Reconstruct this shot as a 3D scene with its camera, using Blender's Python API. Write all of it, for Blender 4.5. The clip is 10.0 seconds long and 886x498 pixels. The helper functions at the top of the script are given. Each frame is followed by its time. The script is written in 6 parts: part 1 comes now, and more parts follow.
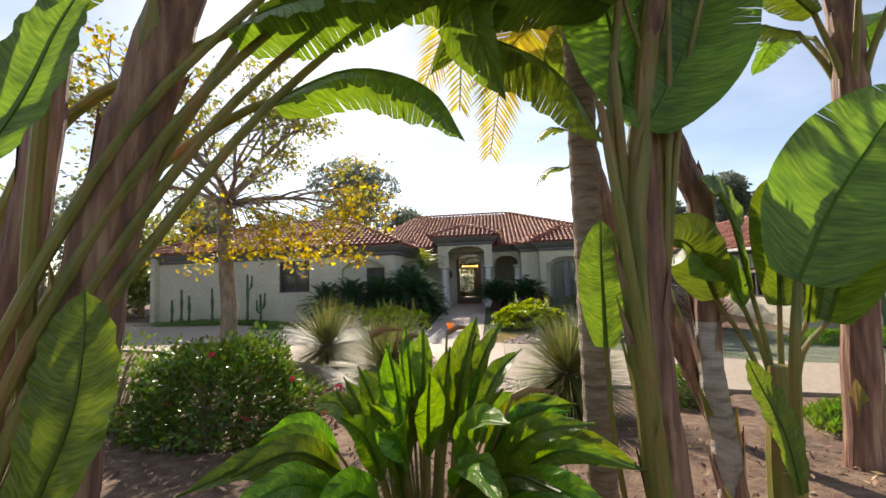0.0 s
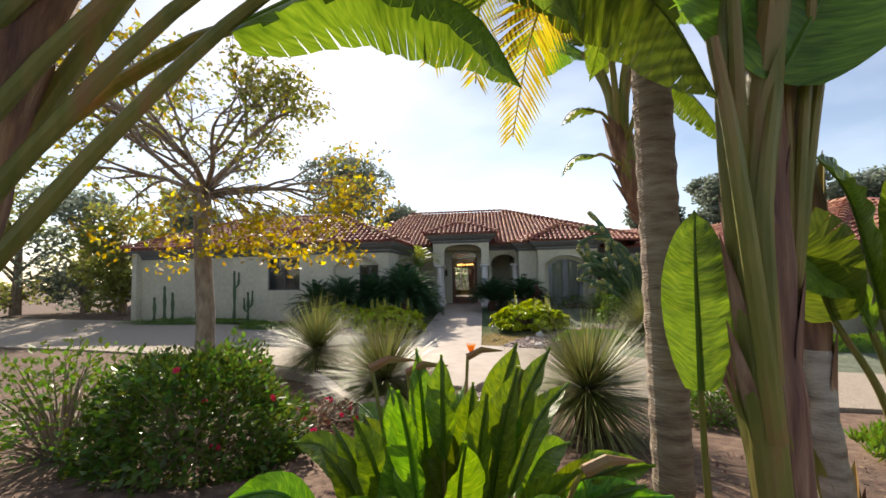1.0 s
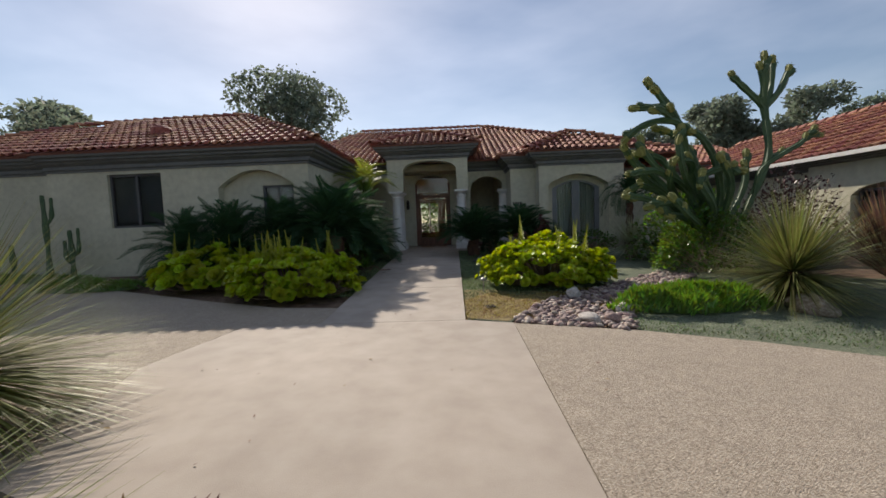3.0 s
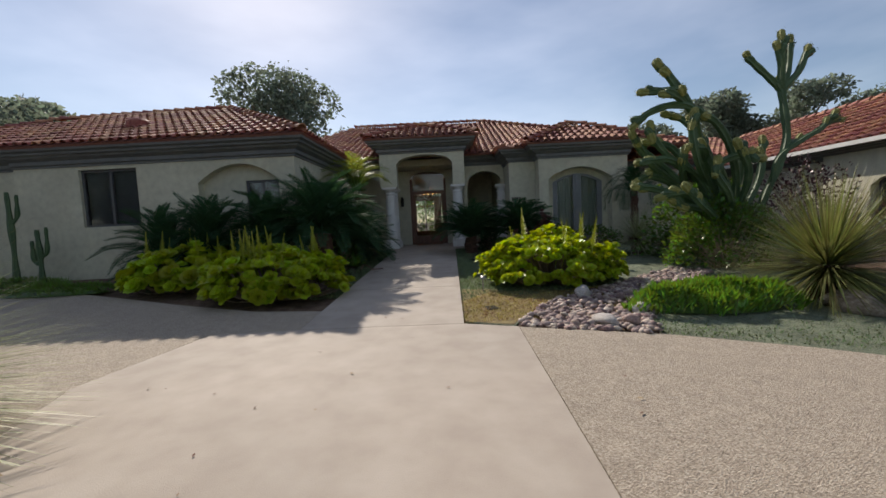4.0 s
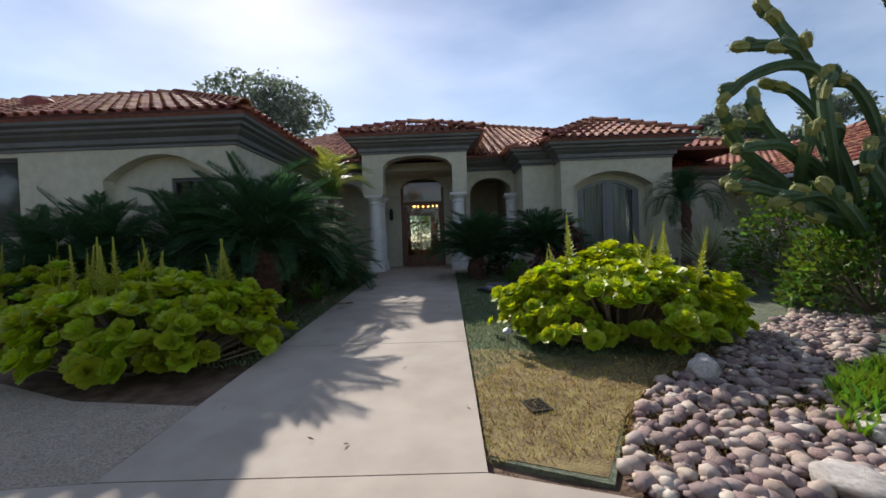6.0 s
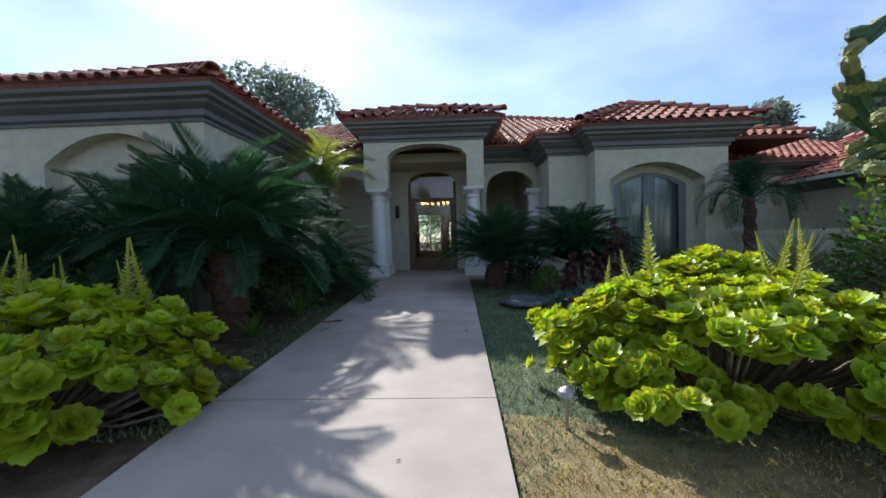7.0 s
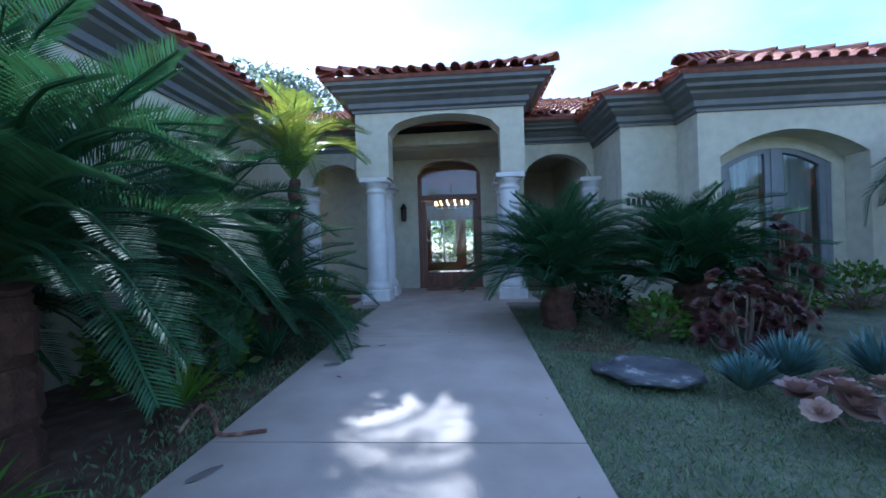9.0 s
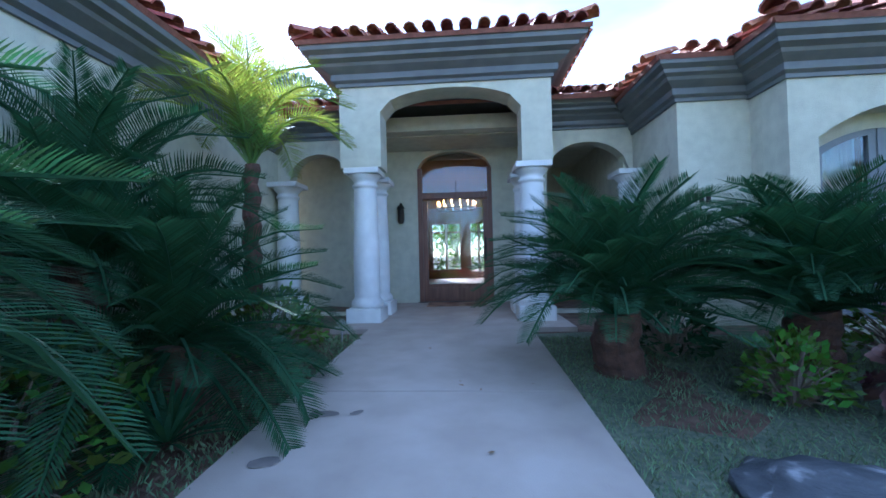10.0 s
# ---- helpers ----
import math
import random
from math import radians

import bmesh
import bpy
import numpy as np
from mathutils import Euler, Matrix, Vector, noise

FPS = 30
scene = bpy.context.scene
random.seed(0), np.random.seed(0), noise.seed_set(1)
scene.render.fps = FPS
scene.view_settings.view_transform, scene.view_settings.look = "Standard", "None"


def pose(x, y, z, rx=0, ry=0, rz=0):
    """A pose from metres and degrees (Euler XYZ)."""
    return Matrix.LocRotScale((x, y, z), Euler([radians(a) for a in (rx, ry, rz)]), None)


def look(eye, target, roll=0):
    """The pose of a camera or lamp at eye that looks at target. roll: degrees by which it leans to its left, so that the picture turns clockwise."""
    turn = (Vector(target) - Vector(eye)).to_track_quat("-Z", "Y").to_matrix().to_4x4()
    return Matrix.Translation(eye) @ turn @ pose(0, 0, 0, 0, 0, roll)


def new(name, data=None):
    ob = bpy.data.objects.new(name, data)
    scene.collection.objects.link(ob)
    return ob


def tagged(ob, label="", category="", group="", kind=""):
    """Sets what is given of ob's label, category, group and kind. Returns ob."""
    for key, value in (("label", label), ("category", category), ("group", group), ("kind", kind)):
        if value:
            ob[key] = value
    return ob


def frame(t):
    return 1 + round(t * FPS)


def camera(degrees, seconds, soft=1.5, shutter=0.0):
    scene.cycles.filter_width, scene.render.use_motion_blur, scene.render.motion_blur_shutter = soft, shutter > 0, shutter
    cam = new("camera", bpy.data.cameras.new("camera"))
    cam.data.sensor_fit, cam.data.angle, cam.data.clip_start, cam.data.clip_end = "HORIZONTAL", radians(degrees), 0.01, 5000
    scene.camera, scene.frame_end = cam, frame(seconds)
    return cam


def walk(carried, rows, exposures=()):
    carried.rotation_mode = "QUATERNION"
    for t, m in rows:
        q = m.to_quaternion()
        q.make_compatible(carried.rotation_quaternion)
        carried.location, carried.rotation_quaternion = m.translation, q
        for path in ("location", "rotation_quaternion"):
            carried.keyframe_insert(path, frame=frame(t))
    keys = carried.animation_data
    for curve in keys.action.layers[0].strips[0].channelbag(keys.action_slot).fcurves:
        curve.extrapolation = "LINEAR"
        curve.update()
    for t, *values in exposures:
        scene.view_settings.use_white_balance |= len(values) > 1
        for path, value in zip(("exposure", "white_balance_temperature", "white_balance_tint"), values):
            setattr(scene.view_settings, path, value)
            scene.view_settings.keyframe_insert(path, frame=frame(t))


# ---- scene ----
cam = camera(97.6, 10.0, soft=1.6)
METRES, EYE, TILT, LEAN, TURN = 16.5, 1.80, 0.0, 0.0, 7.0
ROWS = [
    (0.0, 0.0, 0.0, 0.0, 0.14, 3.91, 2.02),
    (0.5, -0.0039, 0.0186, 0.002, -0.29, 3.87, 1.67),
    (1.0, -0.0095, 0.0382, 0.0038, -0.97, 3.5, 1.44),
    (1.5, -0.023, 0.0792, 0.0063, -3.42, 1.85, 1.47),
    (2.0, -0.0236, 0.2201, -0.0085, -8.97, -1.63, 1.44),
    (2.5, 0.0129, 0.3541, -0.0308, -5.26, -4.0, 1.99),
    (4.0, 0.0269, 0.4608, -0.0502, -5.81, -4.12, 2.67),
    (4.5, 0.0302, 0.4981, -0.054, -6.11, -3.39, 2.58),
    (5.0, 0.034, 0.5411, -0.0552, -6.32, -2.59, 2.32),
    (6.5, 0.0478, 0.6756, -0.0541, -5.9, -1.09, 1.65),
    (7.0, 0.0497, 0.7197, -0.0535, -4.83, -1.22, 1.43),
    (7.5, 0.0512, 0.7636, -0.055, -3.9, -1.03, 1.28),
    (8.0, 0.0509, 0.8076, -0.0546, -3.3, -0.45, 1.27),
    (8.5, 0.051, 0.8522, -0.0548, -3.23, 0.18, 1.5),
    (9.0, 0.0501, 0.8964, -0.0535, -3.27, 0.24, 1.65),
    (9.5, 0.0512, 0.9407, -0.0529, -3.17, 0.38, 1.57),
    (10.0, 0.0512, 0.9848, -0.0507, -3.14, 1.06, 1.4),
]
walk(cam, [(t, pose(0, 0, EYE, TILT, LEAN, TURN) @ pose(METRES * x, METRES * y, METRES * z, 90 + pitch, roll, yaw)) for t, x, y, z, yaw, pitch, roll in ROWS],
     exposures=[(0.0, 0.9, 7150, 15), (1.0, 0.8, 7050, 15), (1.5, 0.35, 7000, 13), (2.0, 0.12, 7000, 13), (2.5, 0.12, 6900, 13), (5.0, 0.17, 6650, 13), (6.5, 0.6, 6150, 13), (7.0, 0.82, 5800, 13), (8.0, 1.12, 5250, 13), (9.0, 1.7, 4750, 11), (9.5, 2.04, 4700, 10), (10.0, 2.3, 4700, 10)])

# ---- daylight: low sun behind the house, thin high cloud ----
SUN_AZ, SUN_EL = radians(24.5), radians(34.3)      # left of +y, above the horizon
SUN_DIR = Vector((-math.sin(SUN_AZ) * math.cos(SUN_EL), math.cos(SUN_AZ) * math.cos(SUN_EL), math.sin(SUN_EL)))
world = bpy.data.worlds.new("world")
scene.world = world
world.use_nodes = True
wn, wl = world.node_tree.nodes, world.node_tree.links
wn.clear()
w_out, w_bg = wn.new("ShaderNodeOutputWorld"), wn.new("ShaderNodeBackground")
w_sky = wn.new("ShaderNodeTexSky")
w_sky.sky_type, w_sky.sun_disc = "NISHITA", False
w_sky.sun_elevation, w_sky.sun_rotation = SUN_EL, 2 * math.pi - SUN_AZ
w_sky.air_density, w_sky.dust_density, w_sky.ozone_density = 1.0, 0.3, 1.5
# streaks of thin cloud over the clear sky
w_tc, w_map, w_noise, w_ramp, w_mix = (wn.new("ShaderNodeTexCoord"), wn.new("ShaderNodeMapping"), wn.new("ShaderNodeTexNoise"),
                                       wn.new("ShaderNodeValToRGB"), wn.new("ShaderNodeMixRGB"))
w_map.inputs["Scale"].default_value = (1.0, 1.6, 3.2)
w_map.inputs["Rotation"].default_value = (0, 0.5, 0.6)
w_noise.inputs["Scale"].default_value, w_noise.inputs["Detail"].default_value, w_noise.inputs["Roughness"].default_value = 1.6, 5, 0.5
w_ramp.color_ramp.elements[0].position, w_ramp.color_ramp.elements[1].position = 0.38, 0.68
w_ramp.color_ramp.elements[0].color, w_ramp.color_ramp.elements[1].color = (0.15, 0.15, 0.15, 1), (0.95, 0.95, 0.95, 1)
w_lift = wn.new("ShaderNodeMixRGB")
w_lift.blend_type = "ADD"
w_lift.inputs[0].default_value = 1.0
w_lift.inputs[2].default_value = (2.75, 2.65, 2.6, 1)
wl.new(w_tc.outputs["Generated"], w_map.inputs[0])
wl.new(w_map.outputs[0], w_noise.inputs["Vector"])
wl.new(w_noise.outputs[0], w_ramp.inputs[0])
wl.new(w_ramp.outputs[0], w_mix.inputs[0])
wl.new(w_sky.outputs[0], w_lift.inputs[1])
wl.new(w_sky.outputs[0], w_mix.inputs[1])
wl.new(w_lift.outputs[0], w_mix.inputs[2])
wl.new(w_mix.outputs[0], w_bg.inputs[0])
w_bg.inputs[1].default_value = 0.09
wl.new(w_bg.outputs[0], w_out.inputs[0])
sun = new("sun", bpy.data.lights.new("sun", "SUN"))
sun.data.energy, sun.data.angle, sun.data.color = 4.3, radians(0.7), (1.0, 0.93, 0.82)
sun.matrix_world = look(SUN_DIR * 60, (0, 0, 0))


# ---- materials ----
def material(name, colors, scale=8.0, rough=0.8, bump=0.3, detail=5.0, metal=0.0, big=0.0, per="", spread=0.0, translucent=0.0, bump_scale=None,
             grain=0.0, specular=0.5, coords="Object", stretch=(1, 1, 1)):
    """Procedural surface: colour ramp over noise at two scales, bump, and chance variation by object or island."""
    m = bpy.data.materials.new(name)
    m.use_nodes = True
    n, l = m.node_tree.nodes, m.node_tree.links
    bsdf = n["Principled BSDF"]
    tc, mp = n.new("ShaderNodeTexCoord"), n.new("ShaderNodeMapping")
    mp.inputs["Scale"].default_value = stretch
    l.new(tc.outputs[coords], mp.inputs[0])
    nz = n.new("ShaderNodeTexNoise")
    nz.inputs["Scale"].default_value, nz.inputs["Detail"].default_value = scale, detail
    l.new(mp.outputs[0], nz.inputs["Vector"])
    ramp = n.new("ShaderNodeValToRGB")
    e = ramp.color_ramp.elements
    e[0].position, e[1].position = 0.3, 0.7
    e[0].color, e[1].color = (*colors[0], 1), (*colors[-1], 1)
    for i, c in enumerate(colors[1:-1]):
        e.new(0.3 + 0.4 * (i + 1) / (len(colors) - 1)).color = (*c, 1)
    l.new(nz.outputs[0], ramp.inputs[0])
    out = ramp.outputs[0]
    if big:
        nb, mr, mx = n.new("ShaderNodeTexNoise"), n.new("ShaderNodeMapRange"), n.new("ShaderNodeMixRGB")
        nb.inputs["Scale"].default_value, nb.inputs["Detail"].default_value = scale * 0.12, 4
        l.new(mp.outputs[0], nb.inputs["Vector"])
        mr.inputs[1].default_value, mr.inputs[2].default_value, mr.inputs[3].default_value, mr.inputs[4].default_value = 0.3, 0.7, 1 - big, 1 + big * 0.5
        l.new(nb.outputs[0], mr.inputs[0])
        mx.blend_type = "MULTIPLY"
        mx.inputs[0].default_value = 1
        l.new(out, mx.inputs[1])
        l.new(mr.outputs[0], mx.inputs[2])
        out = mx.outputs[0]
    if per:
        src = n.new("ShaderNodeObjectInfo").outputs["Random"] if per == "object" else n.new("ShaderNodeNewGeometry").outputs["Random Per Island"]
        hs, m1, m2 = n.new("ShaderNodeHueSaturation"), n.new("ShaderNodeMapRange"), n.new("ShaderNodeMapRange")
        m1.inputs[3].default_value, m1.inputs[4].default_value = 0.5 - spread * 0.08, 0.5 + spread * 0.08
        m2.inputs[3].default_value, m2.inputs[4].default_value = 1 - spread, 1 + spread
        l.new(src, m1.inputs[0])
        l.new(src, m2.inputs[0])
        l.new(m1.outputs[0], hs.inputs["Hue"])
        l.new(m2.outputs[0], hs.inputs["Value"])
        l.new(out, hs.inputs["Color"])
        out = hs.outputs[0]
    l.new(out, bsdf.inputs["Base Color"])
    bsdf.inputs["Roughness"].default_value, bsdf.inputs["Metallic"].default_value = rough, metal
    bsdf.inputs["Specular IOR Level"].default_value = specular
    if bump:
        nb2, bp = n.new("ShaderNodeTexNoise"), n.new("ShaderNodeBump")
        nb2.inputs["Scale"].default_value, nb2.inputs["Detail"].default_value = bump_scale or scale * 4, 6
        l.new(mp.outputs[0], nb2.inputs["Vector"])
        bp.inputs["Strength"].default_value, bp.inputs["Distance"].default_value = bump, 0.02
        l.new(nb2.outputs[0], bp.inputs["Height"])
        l.new(bp.outputs[0], bsdf.inputs["Normal"])
    if translucent:
        tr, mixs = n.new("ShaderNodeBsdfTranslucent"), n.new("ShaderNodeMixShader")
        br = n.new("ShaderNodeHueSaturation")
        br.inputs["Value"].default_value, br.inputs["Saturation"].default_value, br.inputs["Hue"].default_value = 2.0, 1.1, 0.48
        l.new(out, br.inputs["Color"])
        l.new(br.outputs[0], tr.inputs[0])
        mixs.inputs[0].default_value = translucent
        l.new(bsdf.outputs[0], mixs.inputs[1])
        l.new(tr.outputs[0], mixs.inputs[2])
        l.new(mixs.outputs[0], n["Material Output"].inputs[0])
    return m


def glass_material(name, tint=(0.8, 0.85, 0.85)):
    m = bpy.data.materials.new(name)
    m.use_nodes = True
    b = m.node_tree.nodes["Principled BSDF"]
    b.inputs["Base Color"].default_value = (*tint, 1)
    b.inputs["Transmission Weight"].default_value = 1.0
    b.inputs["Roughness"].default_value = 0.02
    b.inputs["IOR"].default_value = 1.45
    return m


def glow_material(name, color, strength):
    m = bpy.data.materials.new(name)
    m.use_nodes = True
    b = m.node_tree.nodes["Principled BSDF"]
    b.inputs["Emission Color"].default_value = (*color, 1)
    b.inputs["Emission Strength"].default_value = strength
    return m


STUCCO = material("stucco", [(0.52, 0.50, 0.385), (0.58, 0.56, 0.43), (0.63, 0.61, 0.475)], 6, 0.9, 0.5, big=0.12, bump_scale=70)
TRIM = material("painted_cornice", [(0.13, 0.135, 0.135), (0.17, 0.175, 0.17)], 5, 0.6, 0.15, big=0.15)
COLUMN = material("white_painted_plaster", [(0.66, 0.65, 0.62), (0.78, 0.77, 0.74)], 5, 0.6, 0.15, big=0.12)
TILE = material("terracotta_roof_tile", [(0.26, 0.085, 0.05), (0.40, 0.15, 0.09), (0.50, 0.24, 0.16)], 9, 0.75, 0.35, big=0.3, per="object", spread=0.3)
TILE_JOINED = material("terracotta_tile_weathered", [(0.26, 0.085, 0.05), (0.40, 0.15, 0.09), (0.50, 0.24, 0.16)], 9, 0.75, 0.35, big=0.3, per="island", spread=0.3)
ROOF_BED = material("roof_pan_clay", [(0.16, 0.06, 0.04), (0.25, 0.10, 0.07)], 12, 0.9, 0.4)
CONCRETE = material("smooth_concrete", [(0.385, 0.325, 0.268), (0.43, 0.368, 0.305), (0.47, 0.41, 0.345)], 3.0, 0.8, 0.2, big=0.14, bump_scale=140)
AGGREGATE = material("exposed_aggregate", [(0.25, 0.20, 0.15), (0.42, 0.35, 0.27), (0.55, 0.48, 0.39)], 70, 0.85, 0.8, detail=3, big=0.1, bump_scale=110)
SOIL = material("dry_garden_soil", [(0.085, 0.05, 0.032), (0.15, 0.092, 0.06), (0.22, 0.15, 0.10)], 7, 0.95, 0.9, big=0.3, bump_scale=40)
DARK_WOOD = material("stained_wood", [(0.12, 0.05, 0.03), (0.22, 0.10, 0.06)], 3, 0.45, 0.15, stretch=(8, 8, 0.6))
FRAME_DARK = material("dark_window_frame", [(0.07, 0.07, 0.075), (0.10, 0.10, 0.105)], 5, 0.5, 0.1)
FRAME_GREY = material("grey_painted_frame", [(0.19, 0.20, 0.21), (0.24, 0.25, 0.26)], 5, 0.5, 0.1)
GLASS = glass_material("window_glass")
IRON = material("dark_iron", [(0.03, 0.025, 0.02), (0.06, 0.05, 0.04)], 20, 0.5, 0.2, metal=0.6)
# brown of the hall, darkened because the interior came out too bright
ROOM = material("interior_brown_dimmed", [(0.24, 0.16, 0.11), (0.30, 0.20, 0.14)], 4, 0.9, 0.1)
CURTAIN = material("pale_curtain", [(0.50, 0.52, 0.48), (0.62, 0.63, 0.58)], 2, 0.9, 0.2, stretch=(14, 14, 0.5))
PEBBLE = material("river_pebble", [(0.21, 0.12, 0.10), (0.34, 0.23, 0.20), (0.48, 0.37, 0.33)], 7, 0.75, 0.25, per="object", spread=0.5)
WHITE_ROCK = material("white_stone", [(0.46, 0.42, 0.37), (0.62, 0.57, 0.52), (0.70, 0.66, 0.61)], 6, 0.9, 0.7, big=0.2)
ROCK = material("garden_boulder", [(0.26, 0.20, 0.15), (0.38, 0.31, 0.25), (0.50, 0.43, 0.36)], 5, 0.9, 1.0, big=0.3)
DARK_ROCK = material("dark_slate_rock", [(0.04, 0.045, 0.05), (0.07, 0.075, 0.08), (0.10, 0.105, 0.11), (0.45, 0.45, 0.45)], 1.8, 0.7, 0.9, big=0.4)
LEAF_BRIGHT = material("bright_aeonium_leaf", [(0.22, 0.31, 0.015), (0.33, 0.42, 0.025), (0.43, 0.50, 0.05)], 5, 0.45, 0.1, per="object", spread=0.3, translucent=0.3)
LEAF_BRIGHT_MASS = material("bright_aeonium_mass", [(0.22, 0.31, 0.015), (0.33, 0.42, 0.025), (0.43, 0.50, 0.05)], 5, 0.45, 0.1, per="island", spread=0.25, translucent=0.3)
LEAF_SPIKE = material("aeonium_flower_spike", [(0.28, 0.34, 0.04), (0.42, 0.44, 0.08)], 12, 0.6, 0.3, translucent=0.25)
LEAF_SAGO = material("sago_leaf", [(0.022, 0.06, 0.028), (0.04, 0.095, 0.04)], 5, 0.72, 0.1, per="island", spread=0.35, translucent=0.2, specular=0.15)
LEAF_DASY = material("desert_spoon_leaf", [(0.11, 0.14, 0.04), (0.19, 0.21, 0.065), (0.28, 0.26, 0.11)], 5, 0.5, 0.1, per="island", spread=0.4, translucent=0.15)
LEAF_PALE = material("variegated_yucca_leaf", [(0.22, 0.25, 0.14), (0.34, 0.34, 0.2)], 5, 0.5, 0.1, per="island", spread=0.4, translucent=0.15)
LEAF_FLAX = material("bronze_flax_leaf", [(0.10, 0.05, 0.035), (0.19, 0.10, 0.06), (0.27, 0.16, 0.09)], 5, 0.5, 0.1, per="island", spread=0.5, translucent=0.15)
LEAF_SHRUB = material("dark_shrub_leaf", [(0.035, 0.085, 0.012), (0.07, 0.13, 0.02), (0.12, 0.19, 0.03)], 4, 0.35, 0.1, per="island", spread=0.5, translucent=0.3)
LEAF_COVER = material("fleshy_groundcover_leaf", [(0.075, 0.16, 0.02), (0.14, 0.25, 0.035)], 4, 0.45, 0.1, per="island", spread=0.4, translucent=0.25)
LEAF_PADDLE = material("paddle_leaf", [(0.05, 0.11, 0.015), (0.10, 0.19, 0.025), (0.17, 0.27, 0.04)], 1.0, 0.38, 0.5, per="object", spread=0.3, translucent=0.36, big=0.3, bump_scale=1.0, coords="UV", stretch=(65, 2.2, 1))
LEAF_BOP = material("glossy_paddle_leaf", [(0.05, 0.115, 0.012), (0.10, 0.20, 0.02), (0.19, 0.29, 0.03)], 1.0, 0.3, 0.4, per="object", spread=0.45, translucent=0.36, big=0.3, bump_scale=1.0, coords="UV", stretch=(50, 2.2, 1))
LEAF_YELLOW = material("yellowing_tree_leaf", [(0.22, 0.21, 0.03), (0.38, 0.31, 0.025), (0.26, 0.26, 0.05)], 1.2, 0.5, 0.1, per="island", spread=0.35, translucent=0.45)
LEAF_TREE = material("green_tree_leaf", [(0.13, 0.17, 0.04), (0.22, 0.23, 0.06)], 1.2, 0.5, 0.1, per="island", spread=0.4, translucent=0.4)
# far leaves lightened and greyed, so distance haze sits in their colour
LEAF_FAR = material("hazed_far_tree_leaf", [(0.10, 0.13, 0.095), (0.155, 0.185, 0.14)], 0.6, 0.7, 0.1, per="island", spread=0.35, translucent=0.4)
LEAF_BLUE = material("blue_chalkstick_leaf", [(0.10, 0.19, 0.18), (0.17, 0.27, 0.25)], 6, 0.6, 0.1, per="island", spread=0.3)
LEAF_ROSE = material("dusty_rose_succulent", [(0.30, 0.19, 0.17), (0.42, 0.28, 0.24)], 5, 0.5, 0.1, per="object", spread=0.25)
LEAF_DARKRED = material("dark_aeonium_leaf", [(0.07, 0.03, 0.03), (0.14, 0.06, 0.05)], 5, 0.45, 0.1, per="object", spread=0.3)
LEAF_PALM = material("palm_frond_leaf", [(0.12, 0.17, 0.02), (0.26, 0.26, 0.03), (0.40, 0.33, 0.05)], 1.5, 0.45, 0.1, per="island", spread=0.35, translucent=0.45)
LEAF_PYGMY = material("pygmy_palm_leaf", [(0.07, 0.13, 0.03), (0.13, 0.20, 0.04), (0.24, 0.27, 0.05)], 1.5, 0.5, 0.1, per="island", spread=0.35, translucent=0.35)
TURF = material("grey_green_turf", [(0.10, 0.13, 0.085), (0.17, 0.20, 0.13), (0.24, 0.25, 0.16)], 30, 0.95, 0.9, big=0.3, bump_scale=120)
BLADE = material("turf_blade", [(0.11, 0.16, 0.08), (0.19, 0.24, 0.12)], 5, 0.8, 0.0, per="island", spread=0.5, translucent=0.2)
BLADE_DRY = material("dry_turf_blade", [(0.22, 0.20, 0.06), (0.34, 0.28, 0.10), (0.26, 0.17, 0.08)], 5, 0.8, 0.0, per="island", spread=0.5, translucent=0.2)
BARK = material("grey_bark", [(0.16, 0.12, 0.09), (0.27, 0.21, 0.16), (0.36, 0.29, 0.23)], 10, 0.9, 0.8, stretch=(1, 1, 0.4))
PALM_BARK = material("ringed_palm_trunk", [(0.19, 0.135, 0.10), (0.33, 0.25, 0.18), (0.43, 0.35, 0.27)], 7, 0.9, 0.8, stretch=(1, 1, 5))
SHEATH = material("dry_leaf_sheath", [(0.11, 0.05, 0.045), (0.24, 0.125, 0.085), (0.40, 0.26, 0.17)], 4, 0.7, 0.5, stretch=(6, 6, 0.5), big=0.3)
SHEATH_GREEN = material("green_leaf_sheath", [(0.14, 0.17, 0.03), (0.25, 0.24, 0.06), (0.33, 0.20, 0.08)], 3, 0.5, 0.3, stretch=(5, 5, 0.5), big=0.3, translucent=0.15)
PALE_BARK = material("pale_fibrous_trunk", [(0.26, 0.22, 0.19), (0.42, 0.37, 0.33), (0.52, 0.47, 0.43)], 9, 0.9, 0.8, stretch=(1, 1, 2.5))
SAGO_TRUNK = material("sago_trunk_scales", [(0.06, 0.032, 0.022), (0.14, 0.07, 0.045)], 14, 0.9, 0.9)
CACTUS = material("cactus_skin", [(0.045, 0.095, 0.04), (0.08, 0.14, 0.06)], 6, 0.6, 0.3, big=0.2)
CACTUS_TIP = material("spiny_cactus_tip", [(0.20, 0.22, 0.06), (0.32, 0.31, 0.10)], 14, 0.7, 0.8)
RED_PETAL = material("red_petal", [(0.55, 0.02, 0.04), (0.70, 0.05, 0.09)], 6, 0.5, 0.0, translucent=0.3)
ORANGE_PETAL = material("orange_petal", [(0.75, 0.28, 0.02), (0.85, 0.38, 0.03)], 6, 0.5, 0.0, translucent=0.3)
PINK_STEM = material("reddish_flower_sheath", [(0.30, 0.10, 0.06), (0.22, 0.20, 0.06)], 6, 0.5, 0.1)
MULCH = material("bark_mulch", [(0.10, 0.05, 0.035), (0.22, 0.12, 0.08), (0.34, 0.22, 0.15)], 5, 0.9, 0.6, per="island", spread=0.6)
